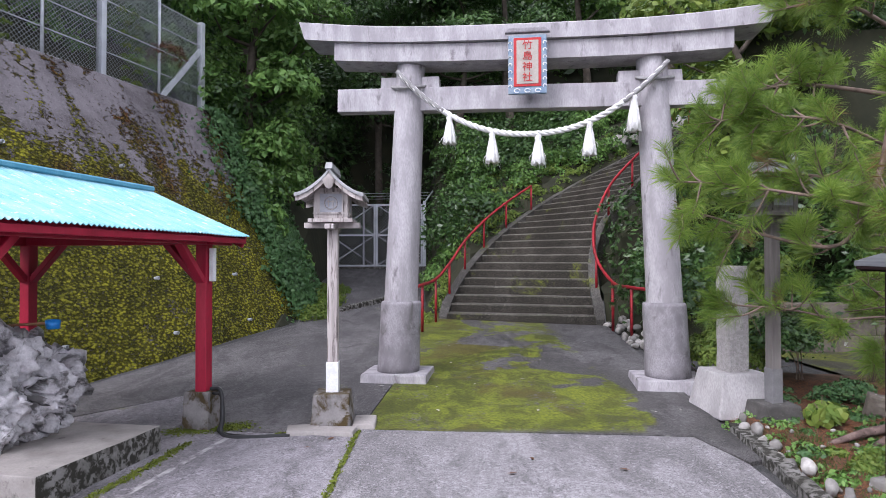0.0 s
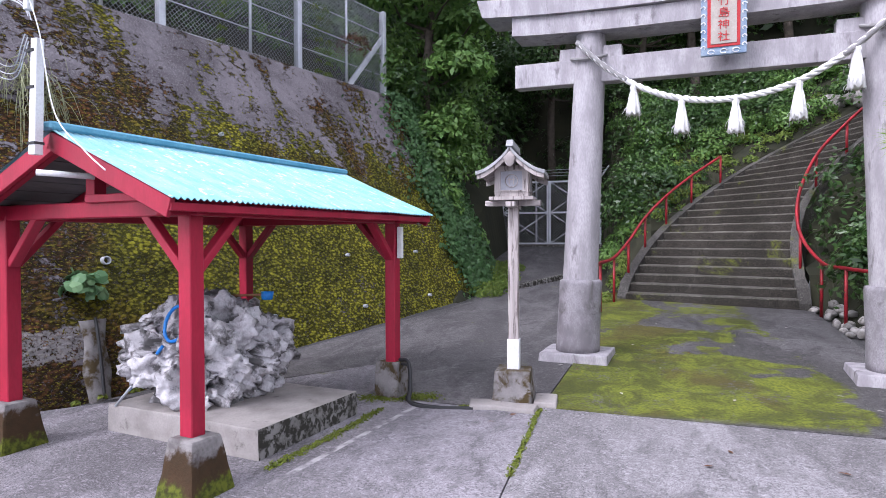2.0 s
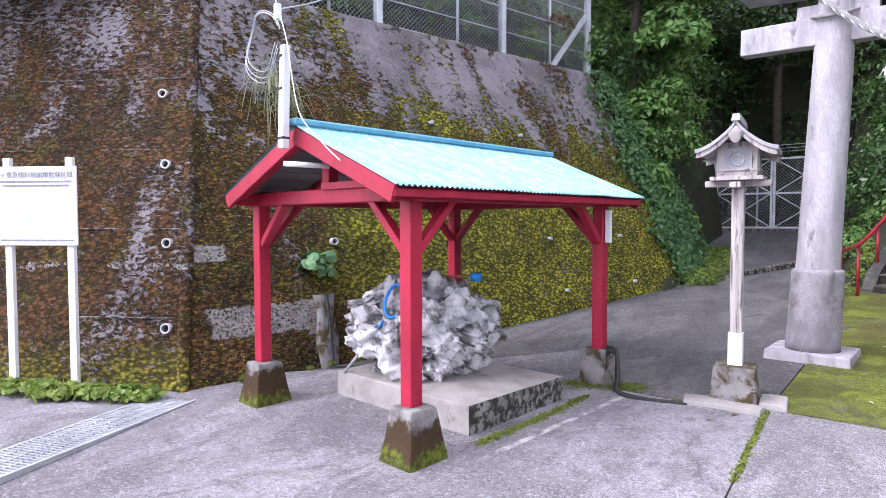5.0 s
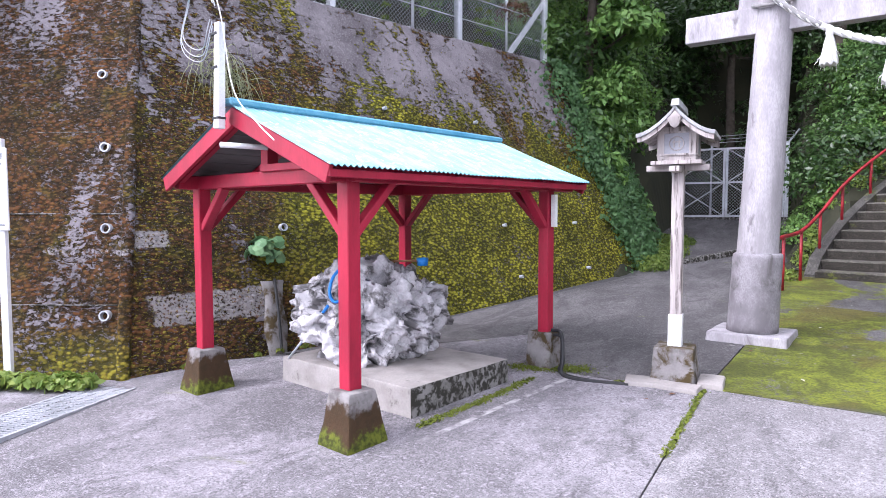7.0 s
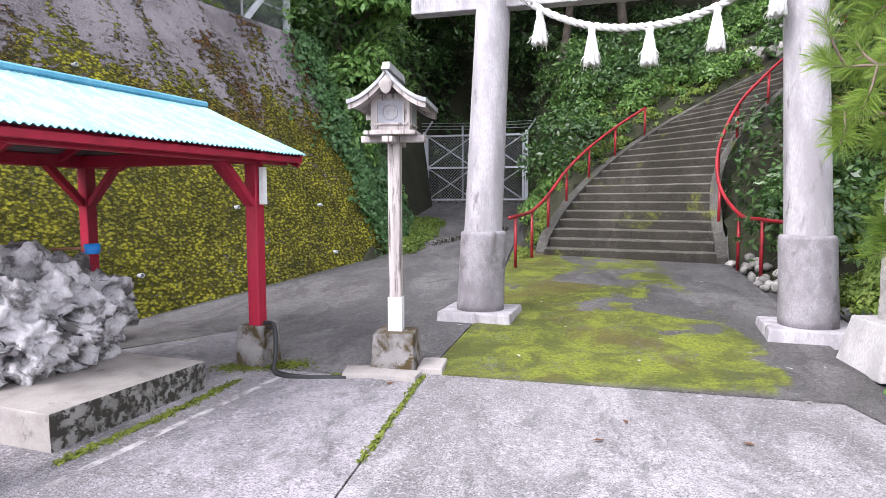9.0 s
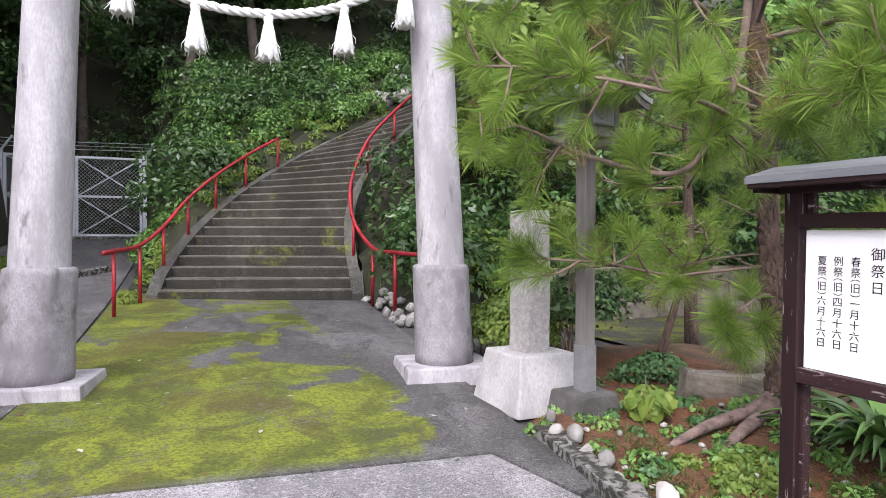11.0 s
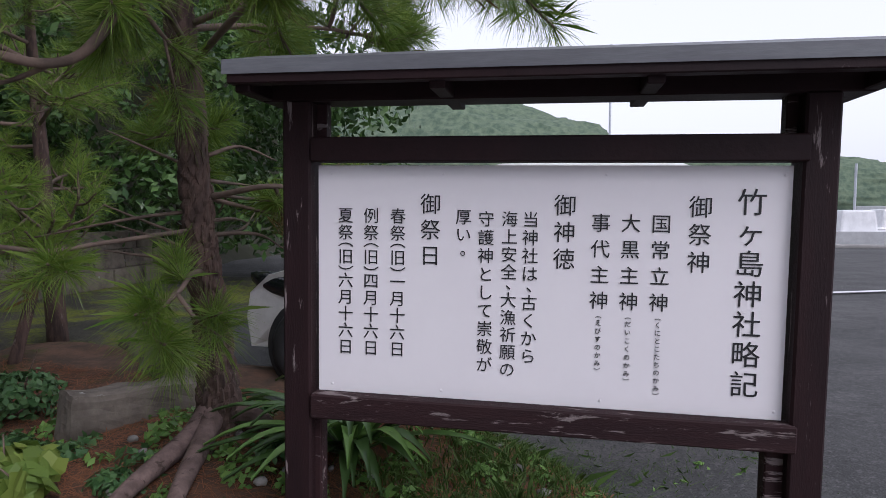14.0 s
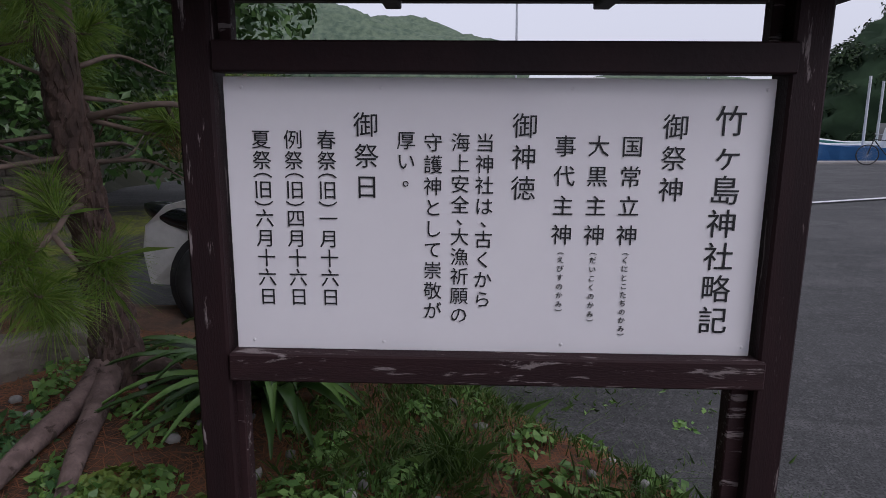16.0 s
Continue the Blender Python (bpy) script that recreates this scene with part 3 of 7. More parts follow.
# ---- ground ----
def ground_z(x, y):
    """Height of the paved ground: a fall towards the harbour, a ramp towards the steps and the upper gate."""
    z = -0.1 + 0.02 * (y - 6) if y < 6 else -0.1 + 0.0545 * (y - 6)
    if y > 12.7:
        z = 0.265 + 0.115 * (min(y, 24) - 12.7)
    k = min(1, max(0, (x - 3.2) / 1.2))
    k = k * k * (3 - 2 * k)
    low = max(-0.16, min(z, 0.02))
    return z * (1 - k) + low * k


def sheet(name, x0, x1, y0, y1, nx, ny, zf, material):
    X, Y = np.meshgrid(np.linspace(x0, x1, nx), np.linspace(y0, y1, ny))
    V = [(x, y, zf(x, y)) for x, y in zip(X.ravel(), Y.ravel())]
    F = [(j * nx + i, j * nx + i + 1, (j + 1) * nx + i + 1, (j + 1) * nx + i) for j in range(ny - 1) for i in range(nx - 1)]
    me = mesh_np(name, V, F, material)
    me.shade_smooth()
    return me


def far_ground(x, y):
    if x < -6.5 or y > 24 or x > 16 or y < -12:
        return -0.2 if x < 25 else -2.6
    return ground_z(x, y) - 0.03


xs = np.concatenate((np.linspace(-900, -20, 8), np.linspace(-18, 18, 73), np.linspace(19, 24.9, 5), np.linspace(25.1, 1500, 12)))
ys = np.concatenate((np.linspace(-900, -20, 8), np.linspace(-18, 26, 89), np.linspace(30, 900, 10)))
V = [(x, y, far_ground(x, y)) for y in ys for x in xs]
F = [(j * len(xs) + i, j * len(xs) + i + 1, (j + 1) * len(xs) + i + 1, (j + 1) * len(xs) + i) for j in range(len(ys) - 1) for i in range(len(xs) - 1)]
tagged(new("ground", mesh_np("ground", V, F, M_ASPHALT)), "dark worn asphalt ground reaching to the harbour", "ground", "", "structure")


def slab(name, corners, material, label, lift=0.0):
    """A concrete bay with a sunken joint round it, following the fall of the ground."""
    bm = bmesh.new()
    bm.faces.new([bm.verts.new((x, y, 0)) for x, y in corners])
    for yy in np.arange(-8, 24, 0.5):
        bmesh.ops.bisect_plane(bm, geom=bm.verts[:] + bm.edges[:] + bm.faces[:], plane_co=(0, yy, 0), plane_no=(0, 1, 0))
    for xx in np.arange(-6, 6, 0.5):
        bmesh.ops.bisect_plane(bm, geom=bm.verts[:] + bm.edges[:] + bm.faces[:], plane_co=(xx, 0, 0), plane_no=(1, 0, 0))
    top = bm.faces[:]
    ret = bmesh.ops.extrude_face_region(bm, geom=top)
    moved = {v for v in ret["geom"] if isinstance(v, bmesh.types.BMVert)}
    for v in bm.verts:
        v.co.z = ground_z(v.co.x, v.co.y) + (lift if v in moved else -0.12)
    return tagged(new(name, mesh_bm(name, bm, material)), label, "paving", "", "structure")


slab("pavement_apron", [(-0.765, -7), (2.2, -7), (2.42, 1.8), (2.57, 3.6), (2.62, 4.9), (2.45, 5.63), (-0.735, 5.87)], M_APRON, "pale grey worn concrete apron before the gate", 0.0)
slab("pavement_left", [(-7.5, -7), (-0.777, -7), (-0.747, 5.6), (-1.75, 5.75), (-2.5, 5.85), (-2.9, 7.2), (-5.4, 4.6), (-7.5, 2.2)], M_APRON_L, "grey concrete paving under the washing pavilion", 0.004)
slab("pavement_drive", [(-2.88, 7.22), (-2.48, 5.87), (-1.75, 5.77), (-0.75, 5.89), (-0.55, 8.0), (-0.6, 12.6), (-0.6, 22.5), (-4.4, 22.5), (-3.0, 12.5), (-5.2, 5.0)], M_DRIVE, "dark grey concrete drive along the retaining wall", 0.0)
slab("pavement_approach", [(-0.735, 5.885), (2.46, 5.645), (2.64, 4.92), (2.8, 5.0), (2.88, 5.9), (2.95, 7.0), (3.3, 12.2), (3.2, 12.5), (0.3, 13.3), (0.1, 14.0), (-0.55, 13.9), (-0.53, 8.0)], M_PAD, "mossy concrete approach between gate and steps", 0.006)

# joint with moss between the bays
rng = np.random.default_rng(3)


def moss_strip(name, line, width, count, material, label):
    L = smooth_line(line, 20)
    i = rng.integers(0, len(L), count)
    C = L[i] + rng.normal(0, 1, (count, 3)) * np.array((width, width, 0))
    C[:, 2] = [ground_z(x, y) + 0.012 for x, y in C[:, :2]]
    return solo(name, leaves_mesh(name, C, np.tile((0, 0, 1.0), (count, 1)), 0.02, material, rng, 0.8), None, label, "moss", "", "stuff")


M_MOSS = make_leaf("moss_tuft", (0.16, 0.19, 0.02), (0.08, 0.11, 0.015), 0.8, 0.1)
moss_strip("joint_moss", [(-0.745, 4.1, 0), (-0.744, 4.7, 0), (-0.743, 5.3, 0), (-0.742, 5.8, 0)], 0.014, 700, M_MOSS, "yellow-green moss in the concrete joint")
moss_strip("joint_moss", [(-2.5, 3.8, 0), (-2.35, 4.6, 0), (-2.25, 5.4, 0)], 0.025, 1200, M_MOSS, "yellow-green moss along the slab foot")
moss_strip("joint_moss", [(-2.55, 5.75, 0), (-2.2, 5.85, 0), (-1.9, 5.95, 0)], 0.07, 1600, M_MOSS, "moss patch at the foot of a pavilion post")
moss_strip("joint_moss", [(-1.5, 5.7, 0), (-1.0, 5.72, 0), (-0.75, 5.75, 0)], 0.02, 600, M_MOSS, "thin moss beside the lantern footing")

# ---- retaining wall ----
U, NRM = Vector((0.28, 0.96, 0)).normalized(), Vector((0.96, -0.28, 0)).normalized()
W0 = Vector((-5.47, 5.58, 0.5))
BATTER = 0.46
WALL_TOP = 4.92


def wall_point(s, z, out=0.0):
    """A point of the long wall, s metres along it from W0."""
    return W0 + U * s + NRM * (out - BATTER * (z - 0.5)) + Vector((0, 0, z - 0.5))


U2, N2 = Vector((0.88, 0.47, 0)).normalized(), Vector((0.47, -0.88, 0)).normalized()
CR = Vector((-6.08, 3.56, 0.42))


def wall2_point(s, z, out=0.0):
    """A point of the return wall, s metres to the side of the corner."""
    return CR - U2 * s + N2 * (out - BATTER * (z - 0.42)) + Vector((0, 0, z - 0.42))


# distance along the long wall at which both faces meet, by height
def corner_s(z):
    p = wall_point(0, z)
    q = wall2_point(0, z)
    d = q - p
    det = U.x * U2.y - U.y * U2.x
    return (d.x * U2.y - d.y * U2.x) / det


def wall_mesh(name, fn, s_of, s_max, z0, z1, ns, nz, material, rise=None):
    V = []
    for j in range(nz):
        z = z0 + (z1 - z0) * j / (nz - 1)
        for i in range(ns):
            a = s_of(z)
            s = a + (s_max(z) - a) * i / (ns - 1)
            p = fn(s, z)
            bump = 0.03 * noise.noise(p * 1.3) + 0.016 * noise.noise(p * 7) + 0.012 * max(0, noise.noise(Vector((p.x * 13, p.y * 13, p.z * 18))))
            V.append(fn(s, z, bump))
    F = [(j * ns + i, j * ns + i + 1, (j + 1) * ns + i + 1, (j + 1) * ns + i) for j in range(nz - 1) for i in range(ns - 1)]
    # coping and back
    n0 = len(V)
    for i in range(ns):
        p = Vector(V[(nz - 1) * ns + i])
        V.append(p - (NRM if fn is wall_point else N2) * 0.6)
    F += [((nz - 1) * ns + i, (nz - 1) * ns + i + 1, n0 + i + 1, n0 + i) for i in range(ns - 1)]
    me = mesh_np(name, V, F, material)
    me.shade_smooth()
    return me


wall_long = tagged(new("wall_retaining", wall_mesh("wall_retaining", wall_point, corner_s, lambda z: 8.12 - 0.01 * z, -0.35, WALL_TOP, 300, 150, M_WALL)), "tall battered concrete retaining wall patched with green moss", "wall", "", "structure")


def s2_end(z):
    return 7.0


def meet2(z):
    p = wall_point(corner_s(z), z)
    d = p - wall2_point(0, z)
    return -d.dot(U2)


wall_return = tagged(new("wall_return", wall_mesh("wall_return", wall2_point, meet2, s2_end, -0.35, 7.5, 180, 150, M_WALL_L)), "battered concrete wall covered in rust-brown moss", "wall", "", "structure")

part("corner_edge", tube([wall2_point(meet2(z), z, -0.03) for z in np.linspace(-0.3, WALL_TOP - 0.05, 40)], 0.07, 8), M_WALL_L, wall_return, "", None, True)
# formwork lines on the return wall and drain pipes
for z in (0.55, 1.5, 2.45, 3.4, 4.35):
    pts = [wall2_point(meet2(z) + 0.02 + s, z, 0.006) for s in np.linspace(0, 6.5, 40)]
    part("formwork_line", tube([p - N2 * 0.004 for p in pts], 0.009, 5), M_SLAB_EDGE, wall_return, "", None, True)


def drain(p, n, r, parent):
    x = n.normalized()
    m = x.to_track_quat("Z", "Y").to_matrix().to_4x4()
    m.translation = p
    pr = [(r * 0.75, -0.12), (r * 0.75, 0.05), (r, 0.05), (r, -0.12)]
    bm = bmesh.new()
    seg = 20
    rings = [[bm.verts.new((q * math.cos(a), q * math.sin(a), z)) for a in [2 * math.pi * i / seg for i in range(seg)]] for q, z in pr]
    for j in range(3):
        for i in range(seg):
            bm.faces.new((rings[j][i], rings[j][(i + 1) % seg], rings[j + 1][(i + 1) % seg], rings[j + 1][i]))
    back = bm.faces.new(rings[0])
    bm.transform(m)
    ob = part("drain_pipe", bm, M_STEEL, parent, "grey drain pipe mouth")
    # bore closed by a black face: the darkness inside is painted
    ob.data.materials.append(M_BLACK)
    for f in ob.data.polygons:
        if len(f.vertices) > 4:
            f.material_index = 1


for z, s in ((0.45, 0.33), (1.34, 0.36), (2.26, 0.42), (3.18, 0.5)):
    drain(wall2_point(meet2(z) + s - 0.15, z), Vector((N2.x, N2.y, 0.1)), 0.055, wall_return)
for s, z, r in ((-0.02, 1.32, 0.05), (2.2, 0.45, 0.03), (4.24, 1.28, 0.03), (6.25, 0.44, 0.03), (6.33, 1.3, 0.03), (2.3, 3.2, 0.03), (4.4, 3.17, 0.03), (4.23, 0.41, 0.03)):
    drain(wall_point(s, z, 0.02), Vector((NRM.x, NRM.y, 0.15)), r, wall_long)

# ---- fence on the wall ----
fence = thing("fence", pose(0, 0, 0), "galvanised chain-link fence on top of the retaining wall", "fence")


def fence_pt(s, z):
    return wall_point(s, WALL_TOP, -0.18) + Vector((0, 0, z))


S_END = 7.7
for s in (S_END, S_END - 2.75, S_END - 5.75, S_END - 8.1):
    part("post", beam(fence_pt(s, -0.1), fence_pt(s, 2.0), 0.13, 0.11, 0.006, U), M_STEEL, fence)
for s in (S_END - 1.3, S_END - 3.95, S_END - 6.7):
    part("thin_post", tube([fence_pt(s, -0.1), fence_pt(s, 2.0)], 0.028, 10), M_STEEL, fence, "", None, True)
part("brace", beam(fence_pt(S_END - 1.25, 0.0), fence_pt(S_END - 0.05, 1.35), 0.12, 0.05, 0.004, NRM), M_STEEL, fence)
for z in (0.06, 0.5, 0.98, 1.46, 1.94):
    part("rail_wire", tube([fence_pt(S_END - 8.1, z), fence_pt(S_END, z)], 0.011, 6), M_STEEL, fence)
lines = []
for k in np.arange(-2.0, 8.1, 0.085):
    for sg in (0, 1):
        a0, a1 = (k, k + 1.9)
        lo, hi = max(a0, 0.0), min(a1, 8.1)
        if hi - lo < 0.05:
            continue
        f = lambda s: ((s - k) if sg == 0 else (1.9 - (s - k)))
        lines.append(([fence_pt(S_END - 8.1 + lo, 0.04 + f(lo)), fence_pt(S_END - 8.1 + hi, 0.04 + f(hi))], 0.005, 3))
part("chain_link", tubes_mesh("chain_link", lines, M_WIRE), M_WIRE, fence)

# ---- stairs ----
R_ST, T_ST, W_ST, Z_ST, NSTEP = 0.179, 0.2592, 3.09, 0.265, 34


def stair_edge(k):
    """Left and right ends of nosing k."""
    x, y = 1.594, 12.678
    for i in range(k):
        h = 0.2317 + 0.0445 * i + 0.00034 * i * i
        x += T_ST * math.sin(h)
        y += T_ST * math.cos(h)
    h = 0.2317 + 0.0445 * k + 0.00034 * k * k
    L = Vector((x - W_ST / 2 * math.cos(h), y + W_ST / 2 * math.sin(h), 0))
    Rr = Vector((x + W_ST / 2 * math.cos(h), y - W_ST / 2 * math.sin(h), 0))
    if k < 20:
        Rr.x -= 0.36 * math.sin(math.pi * min(1, k / 20)) ** 1.3
    return L, Rr


EDGES = [stair_edge(k) for k in range(NSTEP + 1)]
stairs = thing("stairs", pose(0, 0, 0), "long curving flight of dark mossy concrete steps", "stairs", "", "structure")
for k in range(NSTEP):
    (a, b), (d, c) = EDGES[k], EDGES[k + 1]
    back = [EDGES[min(k + 2, NSTEP)][0], EDGES[min(k + 2, NSTEP)][1]]
    zt, zb = Z_ST + R_ST * (k + 1), Z_ST + R_ST * k - 0.25
    n = 12
    bm = bmesh.new()
    rows = []
    for q in range(n + 1):
        t = q / n
        f, g = a.lerp(b, t), back[0].lerp(back[1], t)
        w1 = 0.012 * noise.noise(Vector((f.x * 3, f.y * 3, k)))
        w2 = 0.008 * noise.noise(Vector((f.x * 6, f.y * 6, k + 9)))
        e = (g - f).normalized()
        rows.append([bm.verts.new(p) for p in (Vector((*f.xy, zb)) + e * w1, Vector((*f.xy, zt - 0.03)) + e * (w1 - 0.004), Vector((*f.xy, zt - 0.008 + w2)) + e * (w1 + 0.004), Vector((*f.xy, zt + w2)) + e * (w1 + 0.03), Vector((*g.xy, zt + w2)), Vector((*g.xy, zb)))])
    for q in range(n):
        for j in range(5):
            bm.faces.new((rows[q][j], rows[q + 1][j], rows[q + 1][j + 1], rows[q][j + 1]))
    bm.faces.new(rows[0])
    bm.faces.new(rows[-1])
    st = part("step", bm, M_RISER_SHADED, stairs)
    # upward faces and nosings take the paler copy, the rest stays shaded
    st.data.materials.append(M_TREAD_LIT)
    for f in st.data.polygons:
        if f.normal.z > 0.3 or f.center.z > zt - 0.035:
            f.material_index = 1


def stair_curb(side, label):
    """Sloping kerb beside the steps."""
    V, F = [], []
    for k in range(NSTEP + 1):
        L, Rr = EDGES[k]
        out = (L - Rr).normalized() * (1 if side == 0 else -1)
        p = (L, Rr)[side]
        z = Z_ST + R_ST * (k + 0.7) - (0.1 if k == 0 else 0)
        w = 0.18 + 0.03 * noise.noise(Vector((k * 0.7, side, 0)))
        for q, zz in ((p - out * 0.01, z - 1.2), (p - out * 0.01, z + 0.06), (p + out * w, z + 0.08), (p + out * (w + 0.08), z - 1.2)):
            V.append((q.x, q.y, zz))
    for k in range(NSTEP):
        for j in range(3):
            F.append((k * 4 + j, k * 4 + j + 1, (k + 1) * 4 + j + 1, (k + 1) * 4 + j))
    F += [(0, 1, 2, 3), tuple(NSTEP * 4 + j for j in range(4))]
    part("kerb", mesh_np("kerb", V, F, M_STEPEDGE), M_STEPEDGE, stairs, label)


stair_curb(0, "sloping mossy concrete kerb")
stair_curb(1, "sloping mossy concrete kerb")


# ---- hillside ----
def seg_stair(x, y):
    """Nearest nosing by the left end, and the signed distance outwards."""
    best = min(range(NSTEP + 1), key=lambda k: (EDGES[k][0].x - x) ** 2 + (EDGES[k][0].y - y) ** 2)
    L, Rr = EDGES[best]
    out = (L - Rr).normalized()
    return best, (Vector((x, y, 0)) - L).dot(out)


def in_stairs(x, y, pad=0.0):
    for k in range(0, NSTEP):
        L, Rr = EDGES[k]
        d = (Rr - L)
        t = (Vector((x, y, 0)) - L).dot(d.normalized())
        if -pad < t < d.length + pad:
            m = L + d.normalized() * t
            e = (EDGES[k + 1][0] + EDGES[k + 1][1] - L - Rr) * 0.5
            q = (Vector((x, y, 0)) - m).dot(e.normalized())
            if -0.2 < q < 0.45:
                return k
    return -1


def hill_z(x, y):
    gz = ground_z(min(x, 3.0), y)
    k = in_stairs(x, y, 0.1)
    if k >= 0:
        return Z_ST + R_ST * k - 0.5
    z = gz - 0.25
    # left block behind the end of the wall
    edge = -3.2 - 0.1 * (y - 12.8)
    if y > 12.3 and x < edge:
        z = max(z, gz + min(4.8, (edge - x) * 1.9) * min(1, (y - 12.3) / 0.8) + max(0, -6 - x) * 0.8 + max(0, y - 16) * 0.5)
    # slope beside and above the steps
    if y > 12.6 and x > -0.5:
        kk, d = seg_stair(x, y)
        zs = Z_ST + R_ST * kk
        side = (x + 0.5) / 1.2
        if d > 0 or kk >= NSTEP:
            z = max(z, gz - 0.1 + (zs - gz + 0.1 + max(0, d) * 0.55) * min(1, max(0, side)) ** 0.8)
        else:
            # right-hand bank
            zr = (y - 10.6) * 0.52 + (x - 4) * 0.12
            kr = min(range(NSTEP + 1), key=lambda q: (EDGES[q][1].x - x) ** 2 + (EDGES[q][1].y - y) ** 2)
            dr = math.hypot(EDGES[kr][1].x - x, EDGES[kr][1].y - y)
            z = max(z, zr - 0.1, Z_ST + R_ST * kr - 0.12 - 0.3 * dr if y > 12.6 else -9)
    elif x > 3.4 and y > 9.2:
        y9 = 9.4 + min(1.6, max(0, x - 4.4) * 1.2)
        z = max(z, (y - y9) * 0.5 * min(1, (x - 3.4) / 0.8))
    if y > 22.6:
        z = max(z, 1.2 + (y - 22.6) * 1.5)
    if y > 20 and x > -0.5:
        z = max(z, 3.2 + (y - 20) * 1.1 + x * 0.15)
    return z + 0.15 * noise.noise(Vector((x * 0.8, y * 0.8, 0)))


HX, HY = np.linspace(-16, 22, 115), np.linspace(9.0, 36, 90)
HZ = np.array([[hill_z(x, y) for x in HX] for y in HY])
V = [(x, y, HZ[j, i]) for j, y in enumerate(HY) for i, x in enumerate(HX)]
nx = len(HX)
F = [(j * nx + i, j * nx + i + 1, (j + 1) * nx + i + 1, (j + 1) * nx + i) for j in range(len(HY) - 1) for i in range(nx - 1)
     if not (HX[i] < -5.2 and HY[j] < 13.0) and not (-0.9 < HX[i] < 3.3 and HY[j] < 13.3)]
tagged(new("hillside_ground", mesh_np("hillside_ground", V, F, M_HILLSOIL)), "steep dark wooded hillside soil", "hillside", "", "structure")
# bank behind the wall top
V = []
for i in range(30):
    for j in range(8):
        p = wall_point(-6 + i * 0.6, WALL_TOP, -0.5 - j * 0.9)
        V.append((p.x, p.y, WALL_TOP - 0.05 + j * 0.75 + 0.2 * noise.noise(p)))
F = [(i * 8 + j, i * 8 + j + 1, (i + 1) * 8 + j + 1, (i + 1) * 8 + j) for i in range(29) for j in range(7)]
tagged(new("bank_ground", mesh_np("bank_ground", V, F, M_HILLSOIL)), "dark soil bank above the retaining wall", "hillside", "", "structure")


def hz(x, y):
    i = min(max(int((x - HX[0]) / (HX[1] - HX[0])), 0), nx - 1)
    j = min(max(int((y - HY[0]) / (HY[1] - HY[0])), 0), len(HY) - 1)
    return HZ[j, i]


# ---- woodland ----
def shrubs(name, spots, count, size, material, label, aspect=0.45, squash=0.8, kind="stuff"):
    C = np.array([s[:3] for s in spots], float)
    Rr = np.array([s[3] for s in spots], float)
    P, N = clumps(C, Rr, count, rng, squash)
    return solo(name, leaves_mesh(name, P, N, size, material, rng, aspect), None, label, "shrubs", "", kind)


def hill_spots(n, xr, yr, rr, keep):
    out = []
    while len(out) < n:
        x, y = rng.uniform(*xr), rng.uniform(*yr)
        if keep(x, y):
            r = rng.uniform(*rr)
            out.append((x, y, hz(x, y) + r * 0.25, r))
    return out


def left_hill(x, y):
    return y > 13.2 and (x < -3.9 - 0.1 * (y - 12.8) or y > 23.2) and x < 0.0


def stair_side(x, y):
    if in_stairs(x, y, 0.75) >= 0:
        return False
    k, d = seg_stair(x, y)
    return d > 0.7 and x > -0.5 and y > 13.2


def right_bank(x, y):
    if in_stairs(x, y, 0.6) >= 0 or y < 10.2:
        return False
    k, d = seg_stair(x, y)
    return d < -W_ST + 0.1 and x > 3.75 and (y > 11.2 or x < 5.0)


shrubs("hillside_shrubs", hill_spots(120, (-10, 0), (13.2, 30), (0.7, 1.5), left_hill), 42000, 0.17, M_LEAF_DARK, "dense dark evergreen shrubs on the slope")
shrubs("hillside_shrubs", hill_spots(50, (-8, -1), (13.2, 22), (0.5, 1.1), left_hill), 20000, 0.15, M_LEAF_MID, "bright green shrubs on the slope")
shrubs("hillside_shrubs", hill_spots(150, (-0.5, 10), (13.2, 30), (0.5, 1.2), stair_side), 66000, 0.14, M_LEAF_DARK, "dense dark undergrowth beside the steps")
shrubs("hillside_shrubs", hill_spots(90, (-0.5, 7), (13.2, 23), (0.3, 0.7), stair_side), 52000, 0.11, M_LEAF_MID, "green undergrowth beside the steps")


def verge(x, y):
    k, d = seg_stair(x, y)
    return 0.35 < d < 2.2 and 7 < k < 30 and in_stairs(x, y, 0.3) < 0


def foot_verge(x, y):
    k, d = seg_stair(x, y)
    return 0.28 < d < 0.9 and y > 12.4 and k < 14 and in_stairs(x, y, 0.25) < 0


shrubs("verge_plants", hill_spots(70, (-0.8, 3), (12.4, 18), (0.1, 0.24), foot_verge), 9000, 0.07, M_LEAF_LIGHT, "light green weeds along the foot of the stair kerb")
spots = [(-3.15 + 0.75 * rng.random() - 0.06 * k * 0.1, 12.9 + 0.1 * k, ground_z(-2.6, 12.9 + 0.1 * k) + 0.03, rng.uniform(0.12, 0.26)) for k in range(44)]
shrubs("verge_plants", spots, 6500, 0.075, M_LEAF_LIGHT, "light green weeds on the verge beyond the wall end")
shrubs("wall_end_shrubs", [(-3.9 - rng.uniform(0, 1.6), 13.9 + rng.uniform(0, 2.5), rng.uniform(1.0, 4.9), rng.uniform(0.4, 0.9)) for _ in range(34)], 15000, 0.17, M_LEAF_MID, "bright green leafy shrubs beyond the wall end")
shrubs("verge_plants", hill_spots(110, (0, 9), (14, 22), (0.12, 0.3), verge), 16000, 0.085, M_LEAF_LIGHT, "light yellow-green ground cover above the steps")
shrubs("hillside_shrubs", hill_spots(110, (4, 16), (10.3, 30), (0.5, 1.2), right_bank), 36000, 0.14, M_LEAF_DARK, "dark undergrowth on the bank")
